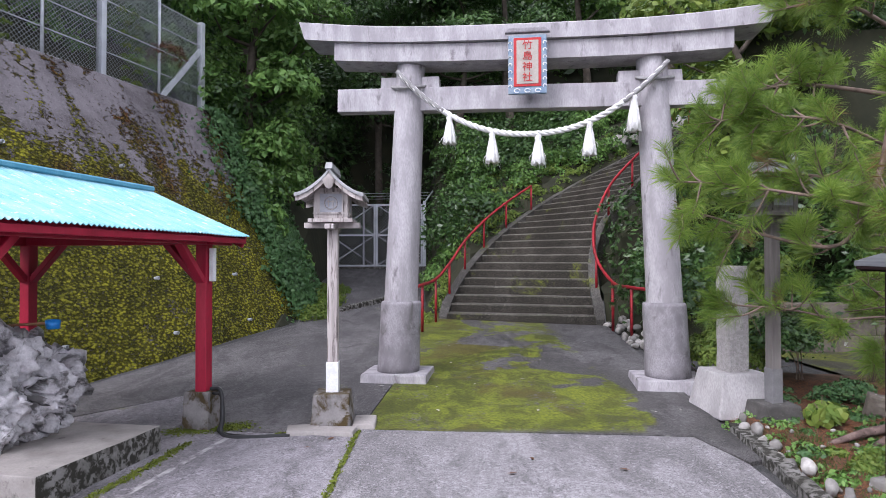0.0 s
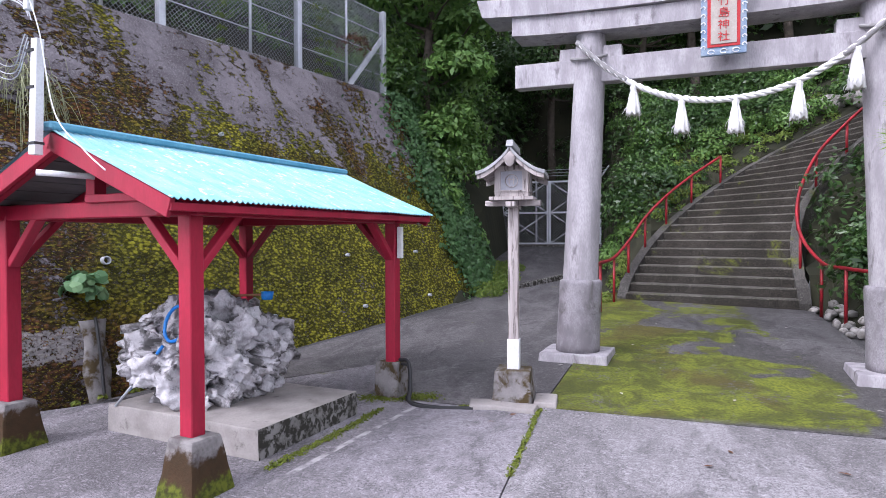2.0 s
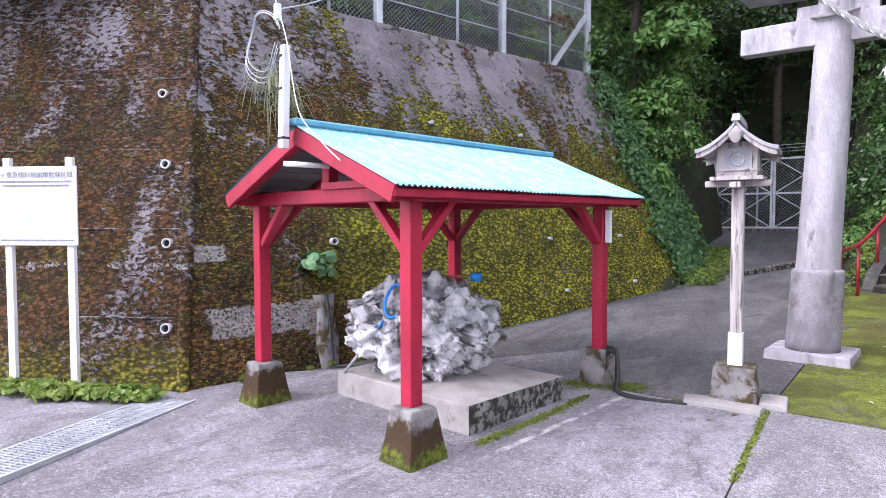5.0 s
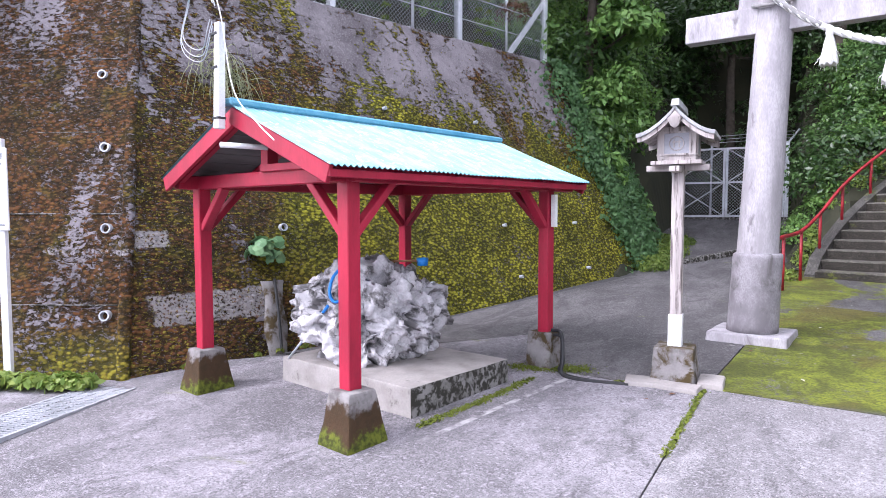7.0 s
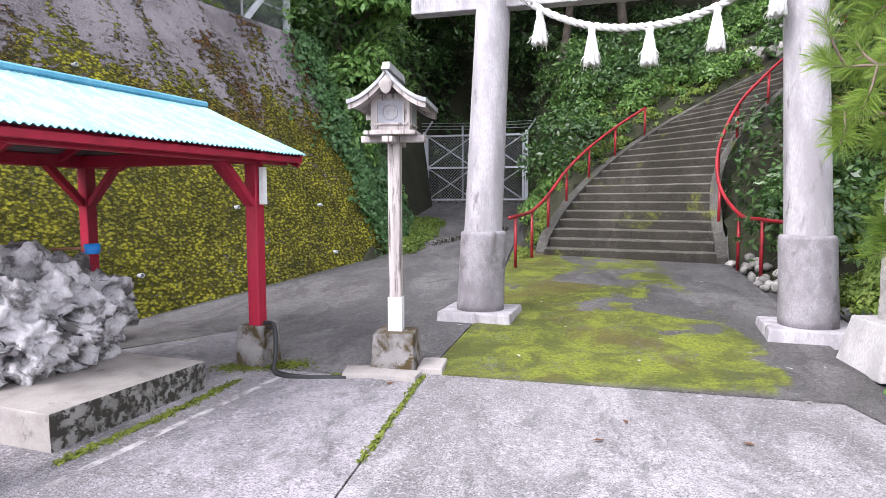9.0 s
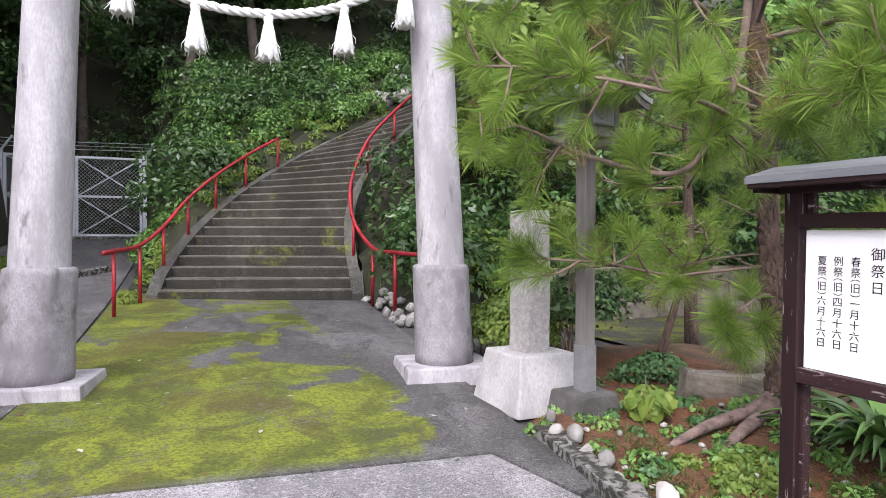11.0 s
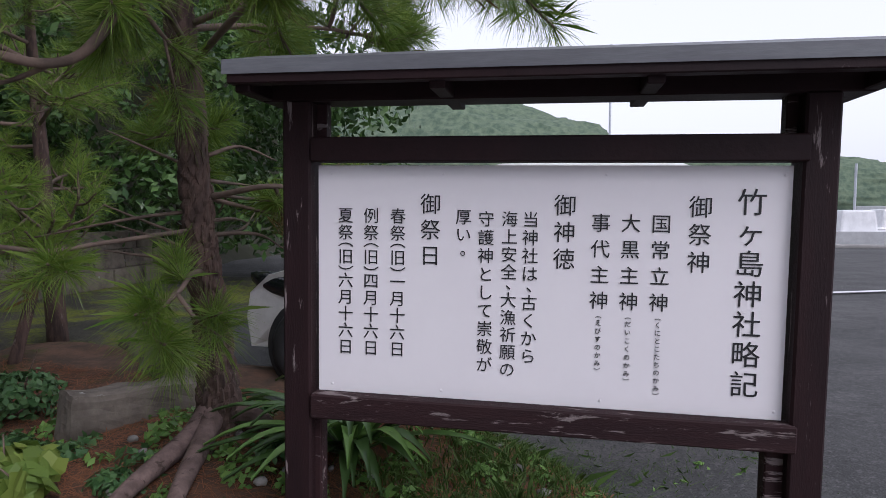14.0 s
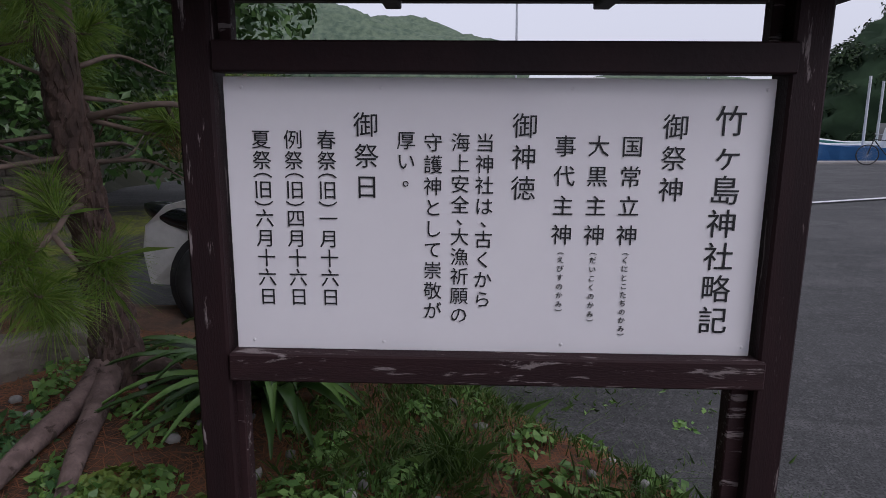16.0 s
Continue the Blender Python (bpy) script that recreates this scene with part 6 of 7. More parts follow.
BOUGHS = (
    (((-0.08, 0.15, 2.95), (-0.45, -0.15, 2.75), (-0.61, -0.22, 2.27), (-0.72, -0.11, 1.83), (-0.89, 0.03, 1.64), (-1.33, 0.26, 1.75), (-1.7, 0.35, 1.9), (-2.08, 0.41, 2.02)), 0.03, 24),
    (((-0.06, 0.05, 1.9), (-0.92, -0.31, 2.0), (-1.42, -0.21, 2.1), (-1.87, 0.04, 2.2), (-2.17, 0.29, 2.25)), 0.016, 20),
    (((-0.05, 0.05, 2.1), (-0.87, 0.29, 2.3), (-1.22, 0.79, 2.4), (-1.52, 1.29, 2.45)), 0.016, 22),
    (((-0.05, 0.05, 1.8), (-0.67, -0.61, 1.85), (-0.87, -1.01, 1.95), (-0.97, -1.41, 2.0)), 0.016, 24),
    (((-0.05, 0.05, 2.0), (-0.32, -0.81, 2.1), (-0.27, -1.41, 2.15), (-0.32, -1.91, 2.2)), 0.016, 24),
    (((-0.07, 0.07, 2.2), (0.08, -0.41, 2.4), (0.58, -0.81, 2.5), (0.88, -1.31, 2.5)), 0.026, 20),
    (((-0.03, 0.03, 1.05), (-0.4, 0.25, 1.0), (-0.62, 0.35, 0.98), (-1.04, 0.46, 1.06), (-1.45, 0.52, 1.09), (-1.67, 0.65, 1.1)), 0.011, 16),
    (((-0.05, 0.02, 0.85), (-0.3, -0.1, 0.86), (-0.45, -0.15, 0.81), (-0.7, -0.18, 0.72)), 0.014, 5),
    (((0, 0, 1.2), (-0.02, -0.36, 1.25), (0.48, -0.41, 1.2)), 0.016, 8),
    (((0, 0, 1.5), (-0.07, 0.14, 1.55), (0.38, 0.49, 1.6), (0.78, 0.69, 1.7)), 0.02, 16),
    (((-0.08, 0.1, 2.4), (-0.92, -0.11, 2.7), (-1.42, 0.09, 2.8), (-1.92, 0.39, 2.8)), 0.016, 24),
    (((-0.06, 0.15, 2.7), (-0.62, -0.61, 2.9), (-0.82, -1.21, 2.95)), 0.016, 20),
    (((-0.05, 0.2, 3.0), (-0.92, 0.49, 3.2), (-1.32, 0.99, 3.2)), 0.024, 18),
    (((0, 0.2, 3.2), (0.08, -0.41, 3.4), (0.58, -0.81, 3.4)), 0.022, 18),
    (((0, 0.2, 3.5), (-0.92, -0.21, 3.7), (-1.42, -0.01, 3.7)), 0.02, 18),
    (((0.03, 0.2, 3.9), (-0.22, 0.39, 4.2), (-0.22, 0.69, 4.4)), 0.02, 14),
    (((0.03, 0.2, 4.0), (-0.72, -0.41, 4.3), (-1.02, -0.61, 4.4)), 0.02, 14),
    (((-0.05, 0.1, 2.3), (0.3, -0.4, 2.45), (0.6, -0.9, 2.5), (0.8, -1.4, 2.45)), 0.02, 24),
    (((-0.05, 0.1, 2.6), (0.5, -0.1, 2.75), (1.1, -0.4, 2.8), (1.6, -0.7, 2.75)), 0.02, 26),
    (((0, 0.2, 2.0), (0.5, 0.1, 2.15), (1.0, -0.2, 2.25), (1.4, -0.5, 2.25)), 0.02, 24),
)
for pts, r0, tw in BOUGHS:
    lines = []
    branch(lines, tips, dirs, pts, r0, 0.008, tw, 0.5, prng)
    part("branch", tubes_mesh("branch", lines, M_TWIG), M_TWIG, pine, "reddish brown branch")

k = int(len(tips) * 0.92)
order = prng.permutation(len(tips))
tips, dirs = np.array(tips)[order], np.array(dirs)[order]
needle_tufts("foliage", tips[:k], dirs[:k], 0.18, 215, M_NEEDLE, pine, prng)
needle_tufts("dry_foliage", tips[k:], dirs[k:] * np.array((1, 1, -1)), 0.15, 70, M_NEEDLE_DRY, pine, prng)
# bare dead twigs low on the trunk
dead = []
for _ in range(16):
    z = prng.uniform(0.7, 1.5)
    a = prng.uniform(-0.9, 2.2)
    p = np.array((0.0, 0, z))
    d = np.array((math.cos(a), math.sin(a), prng.uniform(-0.25, 0.35)))
    L = prng.uniform(0.3, 0.8)
    dead.append((smooth_line([p, p + d * L * 0.5 + prng.normal(0, 0.04, 3), p + d * L], 5), np.linspace(0.012, 0.004, 11), 5))
for d in dead:
    part("dead_twig", tubes_mesh("dead_twig", [d], M_TWIG), M_TWIG, pine, "bare dead twig")

for (x, y, h, lean, n, lab) in ((5.3, 7.4, 1.0, (0.14, -0.05), 11, "young pine sapling with a leaning thin trunk"), (6.2, 7.9, 3.6, (0.1, 0.2), 0, "pine behind the bed with dense needles")):
    t = thing("pine_tree", pose(x, y, bed_z(x, y) - 0.03), lab, "tree")
    L = smooth_line([(0, 0, 0), (lean[0], lean[1], h * 0.5), (lean[0] * 2, lean[1] * 2, h)], 10)
    part("trunk", tube(L, np.linspace(0.045 if n else 0.09, 0.03, len(L)), 12), M_BARK, t, "", None, True)
    lines, tips, dirs = [], [], []
    for q in range(n or 20):
        s = prng.uniform(0.75 if n else 0.35, 1.0)
        p = L[int(s * (len(L) - 1))]
        a = prng.uniform(0, 2 * math.pi)
        ln = prng.uniform(0.2, 0.5) if n else prng.uniform(0.6, 1.3)
        e = p + np.array((math.cos(a) * ln, math.sin(a) * ln, prng.uniform(0.0, 0.35)))
        lines = []
        branch(lines, tips, dirs, (p, (p + e) / 2 + prng.normal(0, 0.04, 3), e), 0.02, 0.007, 4 if n else 10, 0.5, prng, 0.3)
        part("branch", tubes_mesh("branch", lines, M_TWIG), M_TWIG, t)
    needle_tufts("foliage", tips, dirs, 0.16, 90, M_NEEDLE, t, prng)

# ---- bed plants ----
def bed_leaves(name, spots, count, size, material, label, category="plant", kind="stuff", aspect=0.6, squash=0.6):
    C = np.array([(x, y, bed_z(x, y) + h, r) for x, y, h, r in spots])
    P, N = clumps(C[:, :3], C[:, 3], count, rng, squash)
    if kind:
        return solo(name, leaves_mesh(name, P, N, size, material, rng, aspect, 0.0), None, label, category, "", kind)
    t = thing(name, pose(0, 0, 0), label, category)
    part("foliage", leaves_mesh("foliage", P, N, size, material, rng, aspect, 0.0), material, t)
    for x, y, z, r in C:
        b = np.array((x, y, bed_z(x, y) - 0.03))
        for q in range(4):
            e = np.array((x, y, z)) + rng.normal(0, 0.5, 3) * r
            part("stem", tube(smooth_line([b + rng.normal(0, 0.03, 3) * (1, 1, 0), (b + e) / 2 + rng.normal(0, 0.03, 3), e], 4), np.linspace(0.009, 0.003, 9), 5), M_TWIG, t)
    return t


bed_leaves("bed_shrub", [(3.62 + 0.2 * i % 0.6, 7.4 + 0.14 * i, 0.32 + 0.06 * (i % 3), 0.38) for i in range(7)], 9000, 0.06, M_LEAF_LIGHT, "light green small-leaved shrub behind the stone pillar", "shrub", "")
bed_leaves("bed_shrub", [(4.1, 7.2, 0.5, 0.45), (4.5, 7.5, 0.6, 0.5), (4.3, 7.9, 0.4, 0.5)], 5000, 0.06, M_LEAF_DARK, "dark twiggy shrub behind the lantern", "shrub", "")
bed_leaves("yellow_shrub", [(3.9, 7.0, 1.2, 0.25), (4.0, 7.2, 1.4, 0.25), (3.7, 7.3, 1.3, 0.22)], 1500, 0.07, M_LEAF_LIGHT, "yellow-green leafy tips of a shrub", "shrub", "")
bed_leaves("broad_plant", [(3.72, 5.66, 0.1, 0.15), (3.6, 5.55, 0.08, 0.12)], 100, 0.15, M_LEAF_LIGHT, "light green broad-leaved plant", "plant", "", 0.8)
bed_leaves("fern_clump", [(4.5, 6.5, 0.1, 0.24), (4.25, 6.5, 0.08, 0.18)], 900, 0.05, M_IVY, "bluish green low fern clump", "plant", "")
bed_leaves("ground_cover", [(rng.uniform(2.8, 5.2), rng.uniform(2.3, 6.4), 0.0, rng.uniform(0.05, 0.12)) for _ in range(200)], 10000, 0.045, M_LEAF_MID, "low green weeds scattered on the bed", "plant")
bed_leaves("ground_cover", [(rng.uniform(3.1, 5.0), rng.uniform(4.6, 7.0), 0.0, rng.uniform(0.05, 0.13)) for _ in range(60)], 3200, 0.05, M_IVY, "dark green weeds round the pine roots", "plant")
bed_leaves("ground_cover", [(rng.uniform(3.3, 3.8), rng.uniform(4.3, 4.9), 0.0, rng.uniform(0.05, 0.1)) for _ in range(30)], 2600, 0.045, M_LEAF_LIGHT, "bright green clover patch at the sign foot", "plant")
# lily clump with strap leaves
lily = thing("lily_clump", pose(4.5, 4.5, bed_z(4.5, 4.5)), "clump of long dark green strap leaves", "plant")
for i in range(62):
    a = rng.uniform(0, 2 * math.pi)
    L = rng.uniform(0.4, 0.8)
    hgt = rng.uniform(0.2, 0.42)
    d = np.array((math.cos(a), math.sin(a), 0))
    sd_ = np.array((-d[1], d[0], 0))
    V, F = [], []
    for q in range(9):
        t = q / 8
        p = d * L * t + np.array((0, 0, hgt * 4 * t * (1 - t * 0.72) * 0.6))
        w = 0.034 * math.sin(math.pi * min(1, 0.15 + t * 0.9)) + 0.004
        V += [p - sd_ * w + np.array((0, 0, 0.012)), p, p + sd_ * w + np.array((0, 0, 0.012))]
    for q in range(8):
        F += [(q * 3, q * 3 + 1, q * 3 + 4, q * 3 + 3), (q * 3 + 1, q * 3 + 2, q * 3 + 5, q * 3 + 4)]
    me = mesh_np("leaf", V, F, M_LEAF_DARK if i % 4 else M_LEAF_MID)
    me.shade_smooth()
    part("leaf", me, None, lily)


def grass(name, centres, count, h, material, label, spread=0.12):
    C = np.array(centres)
    k = rng.integers(0, len(C), count)
    P = C[k] + rng.normal(0, spread, (count, 2))
    B = np.array([(x, y, bed_z(x, y)) for x, y in P])
    d = rng.normal(0, 0.4, (count, 3))
    d[:, 2] = 1
    L = (h * rng.uniform(0.5, 1.2, count))[:, None]
    s = rng.normal(0, 1, (count, 3)) * np.array((1, 1, 0))
    s /= np.linalg.norm(s, axis=1)[:, None]
    s *= 0.003
    mid = B + d * L * 0.5
    tip = B + d * L * 0.8 + np.concatenate((d[:, :2] * L * 0.6, -0.1 * L), 1)
    V = np.stack((B - s, B + s, mid + s * 0.8, tip, mid - s * 0.8), 1).reshape(-1, 3)
    F = (np.arange(count)[:, None] * 5 + np.arange(5)).tolist()
    return solo(name, mesh_np(name, V, F, material), None, label, "grass", "", "stuff")


grass("grass", [(rng.uniform(3.6, 5.4), rng.uniform(2.3, 4.2)) for _ in range(45)], 8000, 0.11, M_GRASS, "green grass tufts below the sign")
grass("grass_tuft", [(4.0, 3.65)], 220, 0.24, M_GRASS, "tall dark grass tuft", 0.05)
grass("grass", [(rng.uniform(2.75, 3.4), rng.uniform(2.4, 5.4)) for _ in range(30)], 2200, 0.07, M_GRASS, "short grass along the bed edge")
V = []
cnt = 26000
P = np.column_stack((rng.uniform(2.7, 5.4, cnt), rng.uniform(2.0, 7.5, cnt)))
a = rng.uniform(0, math.pi, cnt)
B = np.array([(x, y, bed_z(x, y) + 0.006) for x, y in P])
d = np.column_stack((np.cos(a), np.sin(a), rng.normal(0, 0.1, cnt))) * 0.065
s = np.column_stack((-np.sin(a), np.cos(a), np.zeros(cnt))) * 0.0016
V = np.stack((B - d - s, B - d + s, B + d + s, B + d - s), 1).reshape(-1, 3)
M_LITTER = make_leaf("fallen_needles", (0.3, 0.12, 0.055), (0.14, 0.065, 0.035), 0.9, 0.0)
solo("needle_litter", mesh_np("needle_litter", V, (np.arange(cnt)[:, None] * 4 + np.arange(4)).tolist(), M_LITTER), None, "fallen brown pine needles on the bed", "litter", "", "stuff")
for i in range(90):
    x, y = rng.uniform(2.85, 4.8), rng.uniform(2.5, 5.8)
    solo("pebble", blob(rng.uniform(0.015, 0.035), rng.uniform(0.015, 0.035), rng.uniform(0.012, 0.025), 1, 0.3, 2, i), M_STONE if i % 2 else M_GREYSTONE, "small pebble on the bed", "pebble", "pebbles", "", pose(x, y, bed_z(x, y)), True)

# ---- wall-foot plants ----
def foot_plants(name, spots, count, size, material, label, aspect=0.55):
    C = np.array([s[:3] for s in spots])
    P, N = clumps(C, np.array([s[3] for s in spots]), count, rng, 0.6)
    return solo(name, leaves_mesh(name, P, N, size, material, rng, aspect, 0.0), None, label, "plant", "", "stuff")


foot_plants("weeds", [(*wall2_point(s, -0.15, 0.15 + rng.uniform(0, 0.2)).xy, -0.1, rng.uniform(0.07, 0.16)) for s in rng.uniform(-0.1, 4.0, 40)], 3200, 0.09, M_LEAF_LIGHT, "light green weeds at the wall foot")
foot_plants("weeds", [(*wall_point(s, -0.1, 0.1).xy, ground_z(-4, 6) + 0.0, 0.05) for s in rng.uniform(-1.6, 7, 60)], 1300, 0.05, M_MOSS, "mossy weeds along the wall foot")
p = wall_point(-0.36, 1.08, 0.06)
foot_plants("wall_plant", [(p.x + 0.05, p.y, 1.1, 0.2), (p.x + 0.05, p.y - 0.12, 1.02, 0.15), (p.x + 0.1, p.y + 0.1, 0.95, 0.13)], 75, 0.13, M_ROUNDLEAF, "round-leaved plant rooted in the wall", 0.95)
p = wall_point(-0.43, 3.35, 0.06)
hang = []
for _ in range(120):
    b = np.array((p.x + rng.normal(0, 0.06), p.y + rng.normal(0, 0.14), p.z + rng.normal(0, 0.18)))
    o = np.array((rng.normal(0.1, 0.1), rng.normal(-0.03, 0.13), 0))
    L = rng.uniform(0.25, 0.7)
    hang.append((smooth_line([b, b + o + np.array((0, 0, 0.05)), b + o * 1.7 + np.array((0, 0, -L))], 4), np.linspace(0.007, 0.002, 9), 3))
solo("hanging_grass", tubes_mesh("hanging_grass", hang, M_PALEGRASS), None, "pale dry grass hanging from the wall", "grass", "", "stuff")
solo("wall_cable", tube(smooth_line([wall_point(-0.32 - 0.14 * (0.7 - z), z, 0.07 + 0.01 * math.sin(z * 5)) for z in np.linspace(-0.12, 0.7, 6)], 5), 0.018, 6), M_BLACK, "black cable down the wall", "cable", "", "", None, True)
bm = bmesh.new()
grid = [[bm.verts.new(wall_point(-0.33 + u * (0.13 + 0.02 * math.sin(z * 11)) - 0.16 * (0.66 - z), z, 0.045 - 0.05 * (abs(u) > 0.99) + 0.008 * noise.noise(Vector((u * 3, z * 9, 1))))) for u in (-1.0, -0.9, -0.3, 0.3, 0.9, 1.0)] for z in np.linspace(-0.2, 0.68, 14)]
for a, b in zip(grid, grid[1:]):
    for q in range(5):
        bm.faces.new((a[q], a[q + 1], b[q + 1], b[q]))
solo("mortar_strip", bm, M_PLINTH, "pale grey mortar strip down the mossy wall", "mortar", "", "", None, True)
# fallen petals and leaves on the paving
for i in range(46):
    x, y = rng.uniform(-1.5, 3.0), rng.uniform(4.5, 11.5)
    bm = bmesh.new()
    L = rng.uniform(0.02, 0.05)
    vs = [bm.verts.new(q) for q in ((-L, 0, 0), (0, L * 0.45, 0.006), (L, 0, 0.002), (0, -L * 0.45, 0.004))]
    bm.faces.new(vs)
    solo("fallen_leaf", bm, M_STONE if i % 3 else M_LEAF_RED, "small pale fallen leaf on the paving", "leaf", "fallen leaves", "", pose(x, y, ground_z(x, y) + 0.012, 0, 0, rng.uniform(0, 360)))

for x, y in ((3.3, 4.17), (3.36, 2.83)):
    solo("footing_stone", box(0.26, 0.24, 0.16, 0.85, 0.02, 0.012, 3), M_GREYSTONE, "rough grey footing stone of the sign post", "stone", "sign footings", "", pose(x, y, bed_z(x, y) - 0.08, 0, 0, 20))

# ---- information sign ----
SG = pose(3.29, 4.114, 0.008, 0, 0, -87.1) @ pose(0, 0, 0, 0, 0.8, 0)
sign = thing("information_sign", SG, "dark brown roofed timber sign with a white lettered panel", "sign")
for x in (-0.062, 1.248):
    part("post", beam((x, 0.02, -0.2), (x, 0.02, 1.47), 0.08, 0.086, 0.006, (0, 1, 0)), M_SIGNPOST, sign)
for x, up in ((-0.028, -0.012), (1.19, 1.2)):
    part("inner_leg", beam((x, 0.035, -0.2), (x, 0.035, 0.62), 0.05, 0.05, 0.004, (0, 1, 0)), M_SIGNRAIL, sign, "peeling inner leg")
    part("inner_leg", beam((up, 0.05, 1.36), (up, 0.05, 1.47), 0.035, 0.04, 0.003, (0, 1, 0)), M_SIGNRAIL, sign)
part("panel", box(1.21, 0.02, 0.63, 1, 0.002), M_PANEL, sign, "white painted panel", pose(0.594, 0.02, 0.668))
part("top_rail", beam((-0.02, 0.0, 1.338), (1.222, 0.0, 1.338), 0.06, 0.066, 0.004), M_SIGNWOOD, sign)
part("bottom_rail", beam((-0.02, -0.005, 0.634), (1.222, -0.005, 0.634), 0.06, 0.068, 0.004), M_SIGNRAIL, sign, "peeling brown bottom rail")
part("head_beam", beam((-0.16, 0.02, 1.492), (1.36, 0.02, 1.492), 0.08, 0.05, 0.004), M_SIGNWOOD, sign)
for sg in (-1, 1):
    V = [(-0.19, 0.02, 1.60), (1.39, 0.02, 1.60), (1.39, 0.02 + sg * 0.2, 1.545), (-0.19, 0.02 + sg * 0.2, 1.545), (-0.19, 0.02, 1.565), (1.39, 0.02, 1.565), (1.39, 0.02 + sg * 0.2, 1.51), (-0.19, 0.02 + sg * 0.2, 1.51)]
    part("roof_board", mesh_np("roof_board", V, [(0, 1, 2, 3), (7, 6, 5, 4), (3, 2, 6, 7), (0, 3, 7, 4), (1, 5, 6, 2), (0, 4, 5, 1)], M_SIGNROOF), None, sign, "weathered grey roof board")
    part("eave_batten", beam((-0.18, 0.02 + sg * 0.175, 1.505), (1.38, 0.02 + sg * 0.175, 1.505), 0.04, 0.035, 0.003), M_SIGNWOOD, sign)
for x in (-0.15, 0.35, 0.85, 1.35):
    part("rafter", beam((x, -0.15, 1.49), (x, 0.19, 1.49), 0.04, 0.04, 0.003), M_SIGNWOOD, sign)
PW, PZ = 1.21, 1.298


def text(chars, u, v, size, step, bold=0.0009):
    column(chars, size, step, u * PW - 0.015, PZ - v * 0.63, M_INK, sign, 0.0085, bold)


text("竹ヶ島神社略記", 0.928, 0.09, 0.07, 0.0757)
text("御祭神", 0.83, 0.115, 0.058, 0.069)
text("国常立神", 0.754, 0.185, 0.05, 0.0665)
text("︵くにとこたちのかみ︶", 0.754, 0.612, 0.017, 0.0205)
text("大黒主神", 0.693, 0.185, 0.05, 0.0665)
text("︵だいこくのかみ︶", 0.693, 0.612, 0.017, 0.0215)
text("事代主神", 0.632, 0.185, 0.05, 0.0665)
text("︵えびすのかみ︶", 0.632, 0.612, 0.017, 0.0212)
text("御神徳", 0.557, 0.115, 0.058, 0.069)
text("当神社は、古くから", 0.485, 0.19, 0.044, 0.0475)
text("海上安全、大漁祈願の", 0.44, 0.19, 0.044, 0.0465)
text("守護神として崇敬が", 0.389, 0.19, 0.044, 0.0487)
text("厚い。", 0.339, 0.185, 0.044, 0.0465)
text("御祭日", 0.265, 0.115, 0.058, 0.069)
text("春祭︵旧︶一月十六日", 0.191, 0.185, 0.045, 0.0465)
text("例祭︵旧︶四月十六日", 0.129, 0.185, 0.045, 0.0465)
text("夏祭︵旧︶六月十六日", 0.069, 0.185, 0.045, 0.0465)
for x in (0.03, 0.34, 0.76, 1.18):
    for z in (0.69, 1.275):
        part("screw", lathe([(0.004, 0), (0.004, 0.001), (0.002, 0.002)], 8), M_PANEL, sign, "", pose(x, 0.009, z, 90, 0, 0))

# ---- parked car ----
car = thing("car", pose(6.56, 4.05, ground_z(6, 5), 0, 0, 0), "white compact car parked with its nose towards the hill", "car")
prof = [(1.78, 0.28), (1.82, 0.5), (1.78, 0.68), (1.6, 0.82), (1.0, 0.98), (0.35, 1.5), (-0.1, 1.6), (-1.2, 1.6), (-1.6, 1.45), (-1.78, 1.0), (-1.82, 0.5), (-1.78, 0.28)]
bm = bmesh.new()
rings = []
for x, inset, zk in ((-0.83, 0.0, 0.0), (-0.8, 0.06, 0.0), (0.8, 0.06, 0.0), (0.83, 0.0, 0.0)):
    rings.append([bm.verts.new((x * (1 if z < 0.95 else 1 - 0.16 * (z - 0.95) / 0.65), y * (0.99 if abs(x) > 0.82 else 1.0), z - (0.03 if abs(x) > 0.82 and z > 1 else 0))) for y, z in prof])
for a, b in zip(rings, rings[1:]):
    for j in range(len(prof)):
        bm.faces.new((a[j], a[(j + 1) % len(prof)], b[(j + 1) % len(prof)], b[j]))
bm.faces.new(rings[0][::-1])
bm.faces.new(rings[-1])
for v in bm.verts:
    if v.co.y > 1.15:
        v.co.x *= 1 - 0.15 * min(1, (v.co.y - 1.15) / 0.65) ** 2
body = part("body", bm, M_CARWHITE, car)
